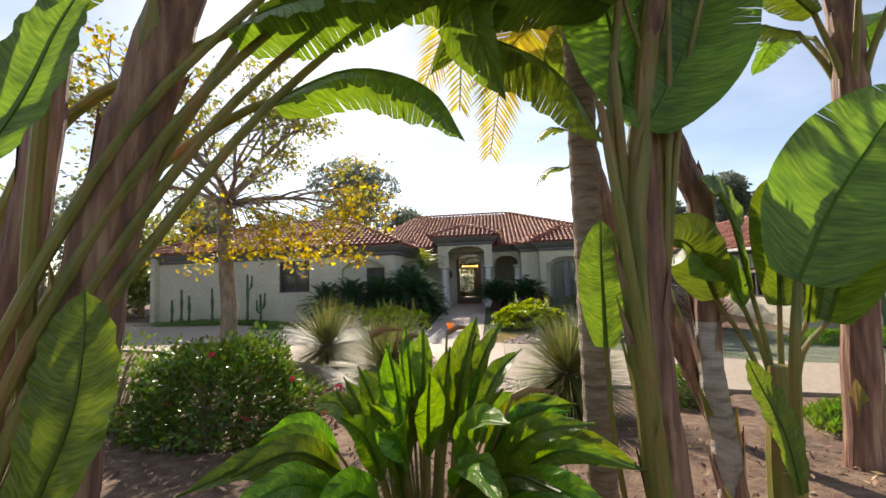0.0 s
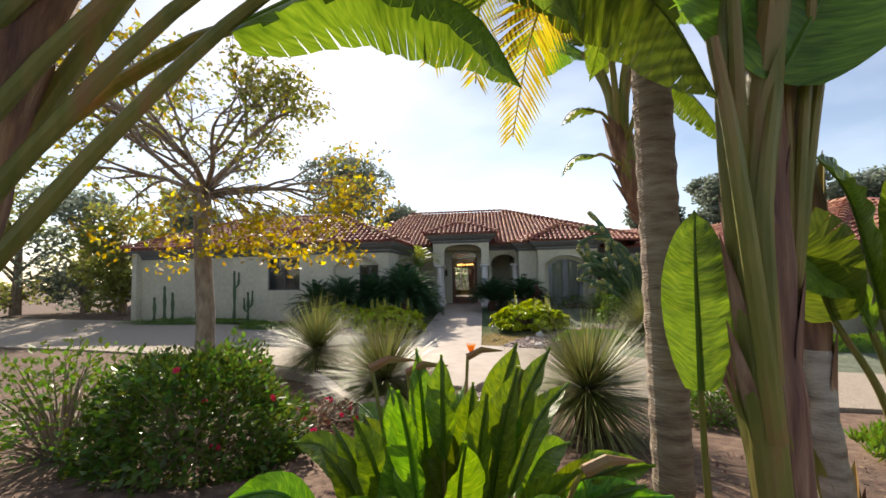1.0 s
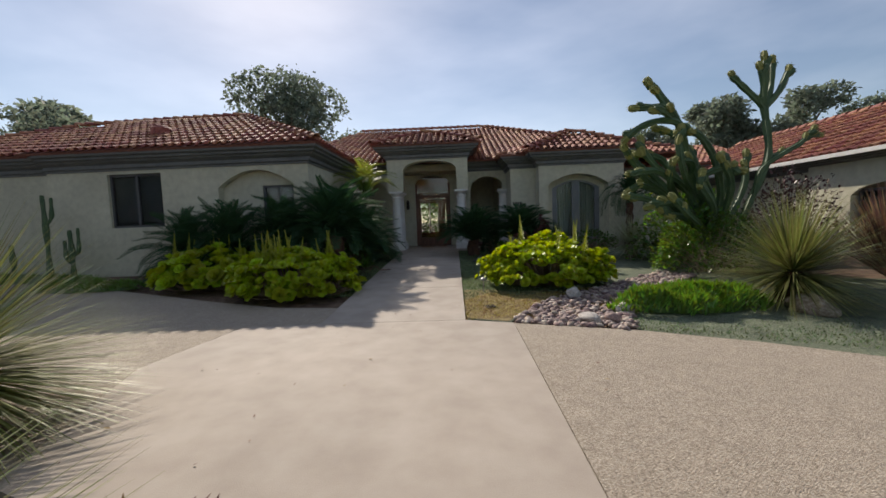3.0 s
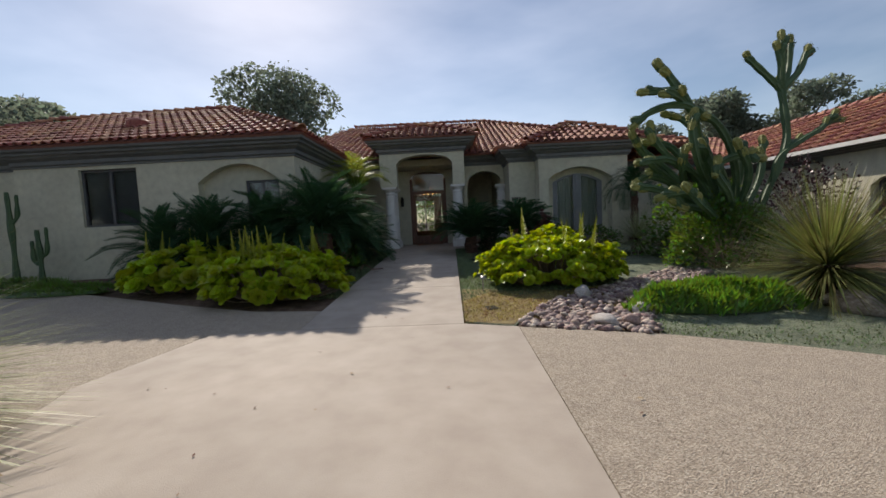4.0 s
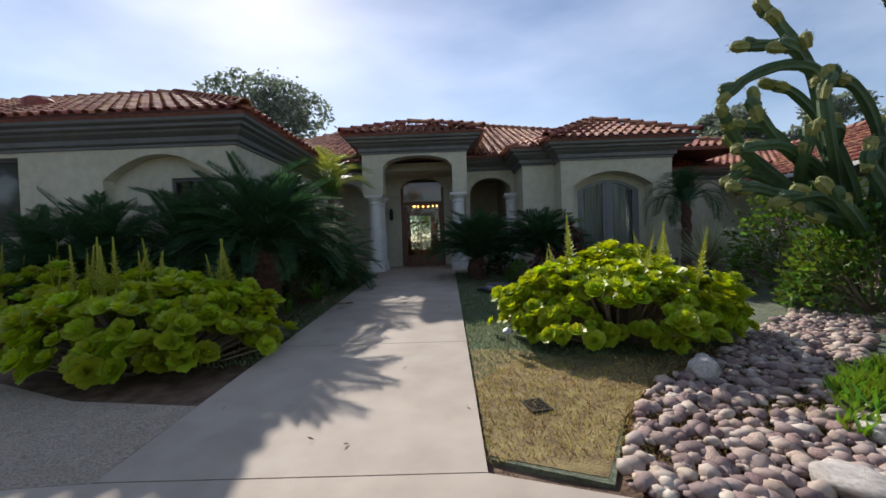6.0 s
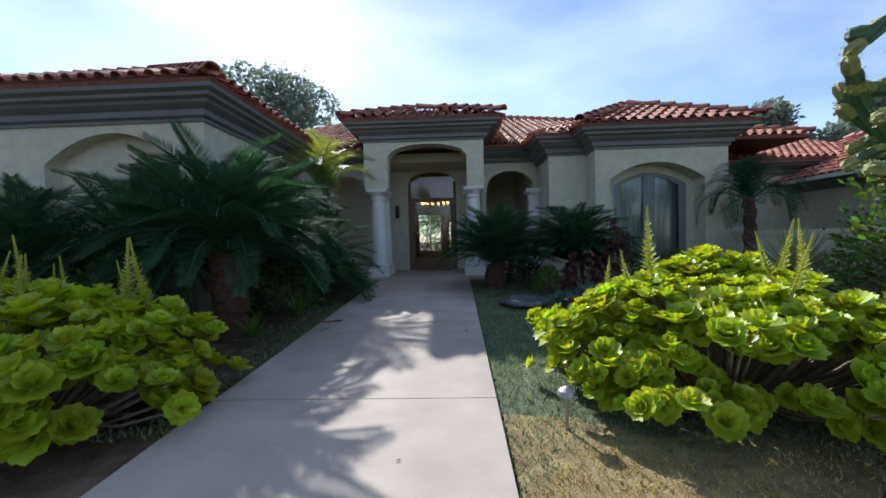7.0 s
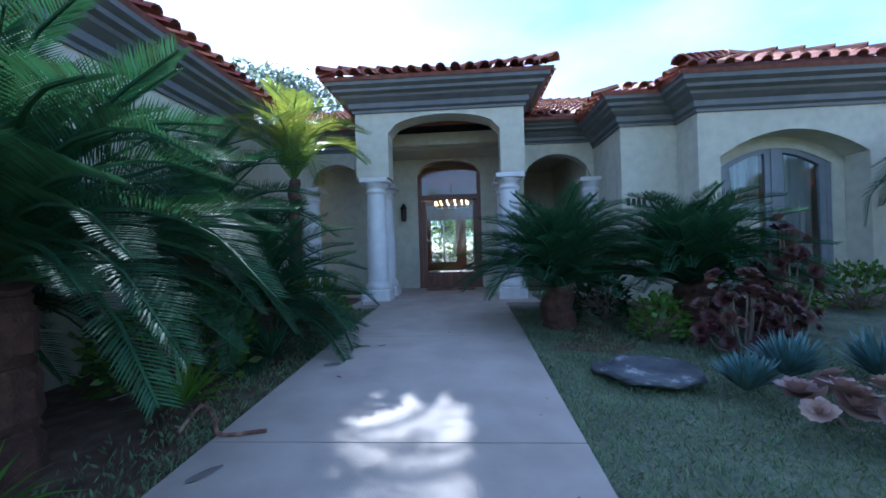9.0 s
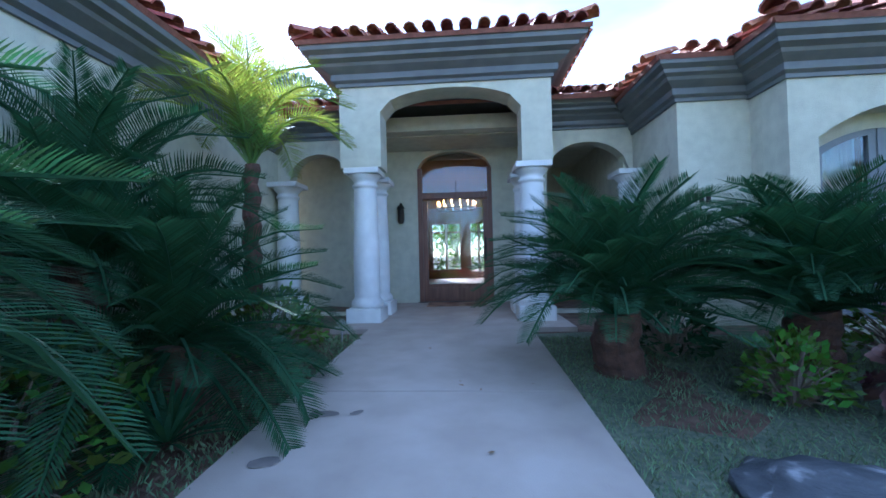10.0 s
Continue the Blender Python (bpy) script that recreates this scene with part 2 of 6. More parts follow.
LAMP_METAL = material("grey_path_light_metal", [(0.30, 0.29, 0.27), (0.38, 0.37, 0.35)], 20, 0.45, 0.1, metal=0.7)
BULB = glow_material("candle_bulb", (1.0, 0.42, 0.08), 9.0)


# ---- mesh helpers ----
class Shape:
    """Collects vertices and faces for one mesh."""
    def __init__(self):
        self.v, self.f, self.uvs = [], [], None

    def add(self, verts, faces):
        k = len(self.v)
        self.v.extend(tuple(p) for p in verts)
        self.f.extend(tuple(i + k for i in f) for f in faces)
        return self

    def box(self, x0, y0, z0, x1, y1, z1):
        return self.add([(x0, y0, z0), (x1, y0, z0), (x1, y1, z0), (x0, y1, z0), (x0, y0, z1), (x1, y0, z1), (x1, y1, z1), (x0, y1, z1)],
                        [(0, 3, 2, 1), (4, 5, 6, 7), (0, 1, 5, 4), (1, 2, 6, 5), (2, 3, 7, 6), (3, 0, 4, 7)])

    def tube(self, pts, radii, seg=8, ribs=0.0, cap=True):
        pts = [Vector(p) for p in pts]
        k, n = len(self.v), len(pts)
        side = None
        for i, p in enumerate(pts):
            d = (pts[min(i + 1, n - 1)] - pts[max(i - 1, 0)]).normalized()
            if side is None:
                side = d.orthogonal().normalized()
            side = (side - d * side.dot(d)).normalized()
            up = d.cross(side)
            for j in range(seg):
                a = 2 * math.pi * j / seg
                r = radii[i] * (1 - ribs * (j % 2))
                self.v.append(tuple(p + side * math.cos(a) * r + up * math.sin(a) * r))
        for i in range(n - 1):
            for j in range(seg):
                a, b = k + i * seg + j, k + i * seg + (j + 1) % seg
                self.f.append((a, b, b + seg, a + seg))
        if cap:
            self.f.append(tuple(k + j for j in reversed(range(seg))))
            self.f.append(tuple(k + (n - 1) * seg + j for j in range(seg)))
        return self

    def lathe(self, profile, cx=0.0, cy=0.0, seg=20, square=False):
        k, n = len(self.v), len(profile)
        for r, z in profile:
            for j in range(seg):
                a = 2 * math.pi * (j + 0.5) / seg
                q = 1 / max(abs(math.cos(a)), abs(math.sin(a))) if square else 1
                self.v.append((cx + r * q * math.cos(a), cy + r * q * math.sin(a), z))
        for i in range(n - 1):
            for j in range(seg):
                a, b = k + i * seg + j, k + i * seg + (j + 1) % seg
                self.f.append((a, b, b + seg, a + seg))
        self.f.append(tuple(k + j for j in reversed(range(seg))))
        self.f.append(tuple(k + (n - 1) * seg + j for j in range(seg)))
        return self

    def blade(self, base, tip, width, up=(0, 0, 1), sag=0.0, n=3, fold=0.0, belly=0.35, point=1.6):
        """A narrow leaf from base to tip, widest at belly, sagging under its weight."""
        b, t = Vector(base), Vector(tip)
        d = t - b
        side = d.cross(Vector(up))
        side = side.normalized() if side.length > 1e-6 else Vector((1, 0, 0))
        lift = side.cross(d).normalized()
        verts, faces = [], []
        for i in range(n + 1):
            s = i / n
            w = width * (min(s / belly, 1) * 0.6 + 0.4 if s < belly else max(0.03, 1 - ((s - belly) / (1 - belly)) ** point)) * 0.5
            c = b + d * s - Vector((0, 0, sag * s * s))
            if fold:
                verts += [c - side * w + lift * fold * w, c, c + side * w + lift * fold * w]
            else:
                verts += [c - side * w, c + side * w]
        m = 3 if fold else 2
        for i in range(n):
            for j in range(m - 1):
                a = i * m + j
                faces.append((a, a + 1, a + m + 1, a + m))
        return self.add(verts, faces)

    def leaf(self, p, normal, direction, size, ratio=0.5):
        d, nrm = Vector(direction).normalized(), Vector(normal)
        s = d.cross(nrm)
        s = (s.normalized() if s.length > 1e-6 else d.orthogonal().normalized()) * size * ratio * 0.5
        p = Vector(p)
        return self.add([p, p + d * size * 0.5 + s, p + d * size, p + d * size * 0.5 - s], [(0, 1, 2, 3)])

    def mesh(self, name, mat, smooth=False):
        me = bpy.data.meshes.new(name)
        me.from_pydata(self.v, [], self.f)
        me.materials.append(mat)
        if self.uvs:
            layer = me.uv_layers.new(name="leaf")
            idx = np.empty(len(me.loops), dtype=np.int32)
            me.loops.foreach_get("vertex_index", idx)
            table = np.array(self.uvs + [(0.5, 0.02)] * (len(self.v) - len(self.uvs)), dtype=np.float32)
            layer.data.foreach_set("uv", table[idx].ravel())
        if smooth:
            me.shade_smooth()
        me.update()
        return me


def part(name, shape, mat, parent=None, label="", smooth=False):
    """One mesh object, under a thing or a part when one is given."""
    ob = new(name, shape.mesh(name, mat, smooth) if isinstance(shape, Shape) else shape)
    if parent:
        ob.parent = parent
    if label:
        ob["label"] = label
    return ob


def thing(name, place, label, category, group="", turn=0.0, size=1.0):
    ob = new(name)
    ob.empty_display_size = 0.1
    ob.matrix_world = pose(*place, 0, 0, turn) @ Matrix.Scale(size, 4)
    return tagged(ob, label, category, group)


def structure(name, shape, mat, label, category, smooth=False):
    return tagged(part(name, shape, mat, smooth=smooth), label, category, kind="structure")


def bevel(ob, width=0.01, segments=2):
    m = ob.modifiers.new("bevel", "BEVEL")
    m.width, m.segments, m.limit_method = width, segments, "ANGLE"
    return ob


def ground_z(x, y):
    """Lie of the land: the garden falls to the drive, then rises gently to the porch."""
    base = float(np.interp(y, [-5, 3, 7, 12.4, 20.5, 60], [0.25, 0.25, -0.33, -0.33, 0.03, 0.03]))
    return base


# ---- ground, drive and walk ----
def paved(x, y):
    """True where the drive or the walk lies."""
    near = 8.25 - 0.35 * max(0, x) - (0.0 if x > -1 else 0.28 * (x + 1))
    far = 12.45 - 0.45 * max(0, x + 0.38) if x > -0.38 else 12.3 + 0.18 * max(0, -x - 3)
    if x < -7:
        near, far = 9.9 + 0.15 * (-x - 7), 13.0 + 0.35 * (-x - 7)
    if near < y < far:
        return True
    return -2.5 < x < -0.38 and 12.2 < y < 24


ground = Shape()
xs = np.concatenate([[-400, -150, -70, -40], np.arange(-26, 26.1, 0.4), [40, 70, 150, 400]])
ys = np.concatenate([[-300, -100, -40, -15], np.arange(-6, 30.1, 0.4), [45, 80, 160, 400]])
gv = []
for y in ys:
    for x in xs:
        rough_z = 0.0 if paved(x, y) or abs(x) > 26 or y > 30 else 0.03 * noise.noise((x * 1.3, y * 1.3, 0))
        gv.append((x, y, ground_z(x, y) + rough_z - 0.06))
nx = len(xs)
ground.add(gv, [(j * nx + i, j * nx + i + 1, (j + 1) * nx + i + 1, (j + 1) * nx + i) for j in range(len(ys) - 1) for i in range(nx - 1)])
structure("ground", ground, SOIL, "bare brown garden soil sloping down to the drive", "ground", smooth=True)


def slab(name, outline, mat, label, category, thick=0.12, lift=0.0):
    """A paving slab over a plan outline, following the lie of the land."""
    bm = bmesh.new()
    top = [bm.verts.new((x, y, ground_z(x, y) + lift)) for x, y in outline]
    low = [bm.verts.new((x, y, ground_z(x, y) + lift - thick)) for x, y in outline]
    bm.faces.new(top)
    for i in range(len(top)):
        j = (i + 1) % len(top)
        bm.faces.new((top[j], top[i], low[i], low[j]))
    bmesh.ops.recalc_face_normals(bm, faces=bm.faces)
    me = bpy.data.meshes.new(name)
    bm.to_mesh(me)
    bm.free()
    me.materials.append(mat)
    return tagged(new(name, me), label, category, kind="structure")


slab("drive_smooth", [(-1.35, 8.3), (0.22, 8.2), (0.27, 12.2), (-0.38, 12.42), (-2.48, 12.42), (-3.59, 12.34), (-3.85, 10.8), (-3.2, 9.0)],
     CONCRETE, "smooth beige concrete apron across the drive", "drive")
slab("drive_rough_east", [(0.23, 8.18), (1.6, 7.75), (3.4, 7.5), (7.0, 6.9), (16.0, 5.0), (16.0, 8.0), (9.0, 8.8), (6.0, 9.55), (3.9, 10.35), (2.75, 11.15), (1.72, 11.7), (0.28, 12.19)],
     AGGREGATE, "sandy exposed-aggregate concrete drive", "drive", lift=-0.004)
slab("drive_rough_west", [(-3.21, 9.0), (-3.86, 10.8), (-3.61, 12.35), (-2.49, 12.43), (-2.49, 13.3), (-3.6, 13.45), (-5.0, 14.0), (-7.0, 14.9), (-10.0, 16.2), (-13.0, 17.0), (-19.0, 18.2), (-30.0, 20.0), (-30.0, 14.0), (-14.0, 12.2), (-9.0, 11.2), (-6.0, 10.2)],
     AGGREGATE, "sandy exposed-aggregate concrete drive", "drive", lift=-0.004)
for y0, y1 in ((12.43, 14.68), (14.69, 16.89), (16.90, 19.1), (19.11, 21.24), (21.25, 24.3)):
    w = slab("walk", [(-2.48, y0), (-0.38, y0), (-0.38, y1), (-2.48, y1)] if y1 < 21.5 else [(-3.0, y0), (0.2, y0), (0.2, y1), (-3.0, y1)],
             CONCRETE, "smooth concrete panel of the front walk", "walkway")


# ---- the house ----
def arc(rise, q):
    """Height of an arch above its spring at -1..1 of its width; a negative rise gives a flat segmental arch."""
    return rise * math.sqrt(max(0, 1 - q * q)) if rise > 0 else -rise * (1 - q * q)


def wall_shape(u0, u1, z0, z1, openings=(), thick=0.25):
    """A wall along x from u0 to u1, outer face at y = 0; openings (a, b, sill, spring, rise)."""
    s = Shape()
    cuts = []
    for a, b, sill, spring, rise in sorted(openings):
        cuts.append((a, b, sill, spring, rise))
    at = u0

    def prism(a, b, lo_a, lo_b, hi_a, hi_b, left, right):
        v = [(a, 0, lo_a), (b, 0, lo_b), (b, 0, hi_b), (a, 0, hi_a), (a, thick, lo_a), (b, thick, lo_b), (b, thick, hi_b), (a, thick, hi_a)]
        f = [(0, 1, 2, 3), (5, 4, 7, 6), (1, 0, 4, 5), (3, 2, 6, 7)]
        if left:
            f.append((4, 0, 3, 7))
        if right:
            f.append((1, 5, 6, 2))
        s.add(v, f)
    for a, b, sill, spring, rise in cuts:
        if a > at:
            prism(at, a, z0, z0, z1, z1, True, True)
        if sill > z0:
            prism(a, b, z0, z0, sill, sill, False, False)
        n = 14 if rise else 1
        for i in range(n):
            c0, c1 = a + (b - a) * i / n, a + (b - a) * (i + 1) / n
            q0, q1 = (2 * i / n - 1), (2 * (i + 1) / n - 1)
            prism(c0, c1, spring + arc(rise, q0), spring + arc(rise, q1), z1, z1, False, False)
        at = b
    if at < u1:
        prism(at, u1, z0, z0, z1, z1, True, True)
    return s


def placed(ob, x, y, z=0, turn=0):
    ob.matrix_world = pose(x, y, z, 0, 0, turn)
    return ob


house = thing("house", (0, 0, 0), "long single-storey house of pale green stucco with a red tile roof", "house")


def house_wall(u0, u1, z0, z1, x, y, turn=0, openings=(), thick=0.25):
    me = wall_shape(u0, u1, z0, z1, openings, thick).mesh("wall", STUCCO)
    bm = bmesh.new()
    bm.from_mesh(me)
    bmesh.ops.remove_doubles(bm, verts=bm.verts, dist=0.001)
    bm.to_mesh(me)
    bm.free()
    ob = part("wall", me, STUCCO, house)
    ob.matrix_local = pose(x, y, 0, 0, 0, turn)
    return ob


def cornice(x0, y0, x1, y1, z0, z1, out=0.5, mitre0=1, mitre1=1):
    """A stepped dark cornice from wall top to gutter along a run; outward is to the right of the run. mitre: 1 outer corner, -1 inner, 0 square."""
    a, b = Vector((x0, y0, 0)), Vector((x1, y1, 0))
    d = (b - a).normalized()
    o = Vector((d.y, -d.x, 0))
    h = z1 - z0
    prof = [(-0.02, 0), (0.035, 0), (0.035, 0.10 * h), (0.09, 0.16 * h), (0.09, 0.34 * h), (0.20, 0.48 * h), (0.22, 0.56 * h), (out * 0.78, 0.62 * h), (out * 0.80, 0.72 * h),
            (out, 0.80 * h), (out + 0.02, h), (-0.02, h)]
    s, n = Shape(), len(prof)
    s.add([a + o * p - d * p * mitre0 + Vector((0, 0, z0 + q)) for p, q in prof] + [b + o * p + d * p * mitre1 + Vector((0, 0, z0 + q)) for p, q in prof],
          [(i, (i + 1) % n, n + (i + 1) % n, n + i) for i in range(n)] + [tuple(reversed(range(n))), tuple(range(n, 2 * n))])
    return part("cornice", s, TRIM, house, "dark grey-brown moulded cornice")


# left wing
LW_Y, LW_X = 17.75, -4.50
house_wall(-12.0, LW_X, -0.4, 3.2, 0, LW_Y, openings=[(-10.25, -8.70, 1.24, 2.75, 0), (-7.08, -4.90, 0.6, 2.26, -0.46)])
house_wall(-7.2, -4.7, -0.2, 3.0, 0, LW_Y + 0.26, openings=[(-5.95, -5.05, 1.0, 2.3, 0)], thick=0.12)
house_wall(-17.2, -12.0, -0.4, 3.2, 0, LW_Y + 0.3)
house_wall(0, 5.6, -0.4, 3.2, LW_X, LW_Y + 0.25, 90)
house_wall(0, 9.0, -0.4, 3.2, -17.2, LW_Y + 9.0, -90)
cornice(-12.0, LW_Y, LW_X, LW_Y, 2.84, 3.33, 0.38, 0)
cornice(-17.2, LW_Y + 0.3, -12.0, LW_Y + 0.3, 2.84, 3.33, 0.38, 1, 0)
cornice(LW_X, LW_Y, LW_X, 23.0, 2.84, 3.33, 0.38, 1, 0)
# middle: recessed entry behind the porch, with two side arches
house_wall(-5.0, -2.98, -0.2, 3.4, 0, 22.9, openings=[(-4.3, -3.2, 0.0, 2.32, 0.5)])
house_wall(0.05, 1.75, -0.2, 3.4, 0, 22.9, openings=[(0.2, 1.58, 0.0, 2.32, 0.52)])
house_wall(-5.0, 1.75, 3.15, 3.4, 0, 22.9)
cornice(-4.5, 22.9, -2.98, 22.9, 3.05, 3.4, 0.45, -1, 0)
cornice(0.05, 22.9, 1.6, 22.9, 3.05, 3.4, 0.45, 0, -1)
# entry wall with the door opening
house_wall(-5.0, -2.2, -0.2, 4.0, 0, 24.1)
house_wall(-2.2, -0.62, -0.2, 4.0, 0, 24.1, openings=[(-2.17, -0.65, 0.03, 2.75, 0.35)])
house_wall(-0.62, 0.1, -0.2, 4.0, 0, 24.1)
house_wall(0.0, 2.2, -0.2, 4.3, 0, 26.2)
house_wall(0, 3.3, -0.2, 3.6, 1.76, 23.0, 90)
# bay to the east
house_wall(0, 1.16, -0.2, 3.3, 1.634, 22.9, -90)
house_wall(0, 0.2, -0.2, 3.3, 2.545, 21.51, -90)
house_wall(1.63, 2.57, -0.2, 3.3, 0, 21.5)
house_wall(2.54, 5.5, -0.2, 3.3, 0, 20.9, openings=[(2.86, 4.98, 0.05, 2.22, -0.37)], thick=0.4)
house_wall(2.8, 5.24, -0.2, 3.0, 0, 21.31, openings=[(3.10, 4.80, 0.05, 2.13, -0.28)], thick=0.1)
house_wall(0, 3.0, -0.2, 3.3, 5.5, 21.31, 90)
cornice(1.63, 22.9, 1.63, 21.5, 2.91, 3.36, 0.36, -1, 1)
cornice(1.63, 21.5, 2.54, 21.5, 2.91, 3.36, 0.36, 1, -1)
cornice(2.54, 20.9, 5.5, 20.9, 2.90, 3.36, 0.40, 1, 1)
cornice(2.54, 21.5, 2.54, 20.9, 2.90, 3.36, 0.40, 0, 1)
cornice(5.5, 20.9, 5.5, 24.3, 2.90, 3.36, 0.40, 1, 0)
# link between bay and east wing
house_wall(5.25, 10.0, -0.2, 3.2, 0, 24.4)
cornice(5.5, 24.4, 10.5, 24.4, 2.7, 3.1, 0.45, 0, 0)
# east wing along the court
house_wall(0, 6.0, -0.4, 2.35, 9.8, 24.4, -90)
house_wall(0, 4.6, -0.4, 2.35, 9.6, 18.4, -90, openings=[(1.2, 4.1, 0.6, 1.35, 0.32)], thick=0.6)
house_wall(10.2, 16.0, -0.4, 2.35, 0, 13.81)
house_wall(10.9, 18.0, -0.4, 2.35, 0, 12.6)
cornice(9.8, 24.4, 9.8, 18.4, 2.1, 2.36, 0.45, 0, 0)
cornice(9.75, 18.4, 9.75, 13.8, 2.1, 2.36, 0.42, 0, 1)
cornice(9.75, 13.8, 16.0, 13.8, 2.1, 2.36, 0.42, 1, 0)

# porch: wall with arch on paired columns
PORCH_Y = 21.75
house_wall(-2.98, 0.07, 2.28, 3.75, 0, PORCH_Y, openings=[(-2.38, -0.36, 2.28, 3.08, 0.31)], thick=0.42)
house_wall(0, 0.72, 2.28, 3.75, -2.73, PORCH_Y + 0.42, 90)
house_wall(0, 0.72, 2.28, 3.75, 0.07, PORCH_Y + 0.42, 90)
cornice(-2.98, PORCH_Y, 0.07, PORCH_Y, 3.45, 3.92, 0.40, 1, 1)
cornice(0.07, PORCH_Y, 0.07, 23.9, 3.45, 3.92, 0.40, 1, 0)
cornice(-2.98, 23.9, -2.98, PORCH_Y, 3.45, 3.92, 0.40, 0, 1)
# ceiling takes the cornice's dark grey to match how evenly dark it looks
porch_ceiling = part("porch_ceiling", Shape().box(-2.72, PORCH_Y + 0.43, 3.6, -0.19, 24.09, 3.7), TRIM, house, "dark grey porch ceiling")


def column(x, y):
    """A white column with square plinth, moulded base and capital."""
    c = thing("column", (x, y, ground_z(x, y)), "white plaster column with moulded capital on square plinth", "column", "porch columns")
    b = part("plinth", Shape().box(-0.27, -0.27, -0.1, 0.27, 0.27, 0.2), COLUMN, c)
    bevel(b, 0.02)
    part("shaft", Shape().lathe([(0.24, 0.2), (0.25, 0.24), (0.24, 0.29), (0.205, 0.32), (0.20, 0.36), (0.205, 0.9), (0.175, 1.92), (0.175, 1.94), (0.2, 1.95), (0.2, 1.99), (0.175, 2.0), (0.175, 2.04),
                                 (0.2, 2.06), (0.25, 2.12), (0.25, 2.13)], seg=28), COLUMN, c, smooth=True)
    bevel(part("capital", Shape().box(-0.27, -0.27, 2.13, 0.27, 0.27, 2.21), COLUMN, c), 0.012)
    c.scale = (0.95, 0.95, 1.018)
    return c


for cx, cy in ((-2.68, 21.98), (-0.2, 21.98), (-2.68, 22.72), (-0.2, 22.72), (1.5, 22.75), (-4.25, 22.75)):
    column(cx, cy)


# ---- tiled roofs ----
TILE_W, TILE_L = 0.245, 0.36


def tile_mesh():
    """One barrel tile, length along y, crown up."""
    s = Shape()
    n = 6
    v = []
    for j, (y, r, z) in enumerate(((0.0, 0.082, 0.035), (TILE_L + 0.05, 0.068, 0.0))):
        for i in range(n + 1):
            a = math.pi * i / n
            v.append((-r * math.cos(a) * 1.05, y, z + r * math.sin(a)))
        for i in range(n + 1):
            a = math.pi * i / n
            v.append((-(r - 0.016) * math.cos(a) * 1.05, y, z + (r - 0.016) * math.sin(a)))
    m = n + 1
    f = [(i, i + 1, 2 * m + i + 1, 2 * m + i) for i in range(n)] + [(m + i, i, i + 1, m + i + 1)[::-1] for i in range(n)]
    s.add(v, f)
    return s


TILE_SHAPE = tile_mesh()
TILE_ME = TILE_SHAPE.mesh("roof_tile", TILE, smooth=False)


def inside(poly, u, s):
    hit = False
    for (x0, y0), (x1, y1) in zip(poly, poly[1:] + poly[:1]):
        if (y0 > s) != (y1 > s) and u < (x1 - x0) * (s - y0) / (y1 - y0) + x0:
            hit = not hit
    return hit


TILE_COUNT = [0]


def roof_plane(corners, single=False, skip=None):
    """One slope: corners (x, y, z) with the eave first (left to right seen from outside). Tiles as geometry over a clay bed."""
    pts = [Vector(c) for c in corners]
    o = pts[0]
    u = (pts[1] - pts[0]).normalized()
    nrm = u.cross(pts[2] - pts[0]).normalized()
    sl = nrm.cross(u)
    poly = [((p - o).dot(u), (p - o).dot(sl)) for p in pts]
    bed = Shape()
    k = len(pts)
    bed.add(pts + [p - nrm * 0.06 for p in pts], [tuple(range(k)), tuple(reversed(range(k, 2 * k)))] + [(i, k + i, k + (i + 1) % k, (i + 1) % k) for i in range(k)])
    roof = part("roof_slope", bed, ROOF_BED, house)
    umin, umax, smax = min(p[0] for p in poly), max(p[0] for p in poly), max(p[1] for p in poly)
    joined = Shape()
    rng = random.Random(int(abs(o.x * 100 + o.y * 10)))
    for r in range(int(smax / TILE_L) + 2):
        for c in range(int((umax - umin) / TILE_W) + 1):
            cu, cs = umin + (c + 0.5) * TILE_W, r * TILE_L - 0.06
            if not inside(poly, cu, max(cs + TILE_L * 0.55, 0.02)):
                continue
            p = o + u * cu + sl * cs + nrm * 0.012
            if skip and skip(p):
                continue
            jit, tip = rng.uniform(-0.03, 0.03), rng.uniform(-0.012, 0.012)
            m = Matrix.Translation(p + nrm * rng.uniform(0, 0.008)) @ Matrix((u, sl, nrm)).transposed().to_4x4() @ Matrix.Rotation(jit, 4, "Z") @ Matrix.Rotation(tip, 4, "X")
            if single and TILE_COUNT[0] < single:
                TILE_COUNT[0] += 1
                t = part("roof_tile", TILE_ME, TILE, roof)
                t.matrix_local = m
            else:
                joined.add([m @ Vector(v) for v in TILE_SHAPE.v], TILE_SHAPE.f)
    if joined.v:
        tagged(part("roof_tile_field", joined, TILE_JOINED, roof), kind="stuff")
    return roof


def ridge(a, b, parent=None):
    """A line of large cap tiles along a hip or ridge."""
    a, b = Vector(a), Vector(b)
    d = (b - a).normalized()
    side = d.cross(Vector((0, 0, 1))).normalized()
    up = side.cross(d)
    n = max(1, int((b - a).length / 0.36))
    for i in range(n):
        p = a + (b - a) * (i / n)
        m = Matrix.Translation(p + up * 0.05) @ Matrix((side, d, up)).transposed().to_4x4() @ Matrix.Diagonal((1.4, (b - a).length / n / TILE_L * 1.02, 1.35, 1))
        part("ridge_cap", TILE_ME, TILE, house).matrix_local = m


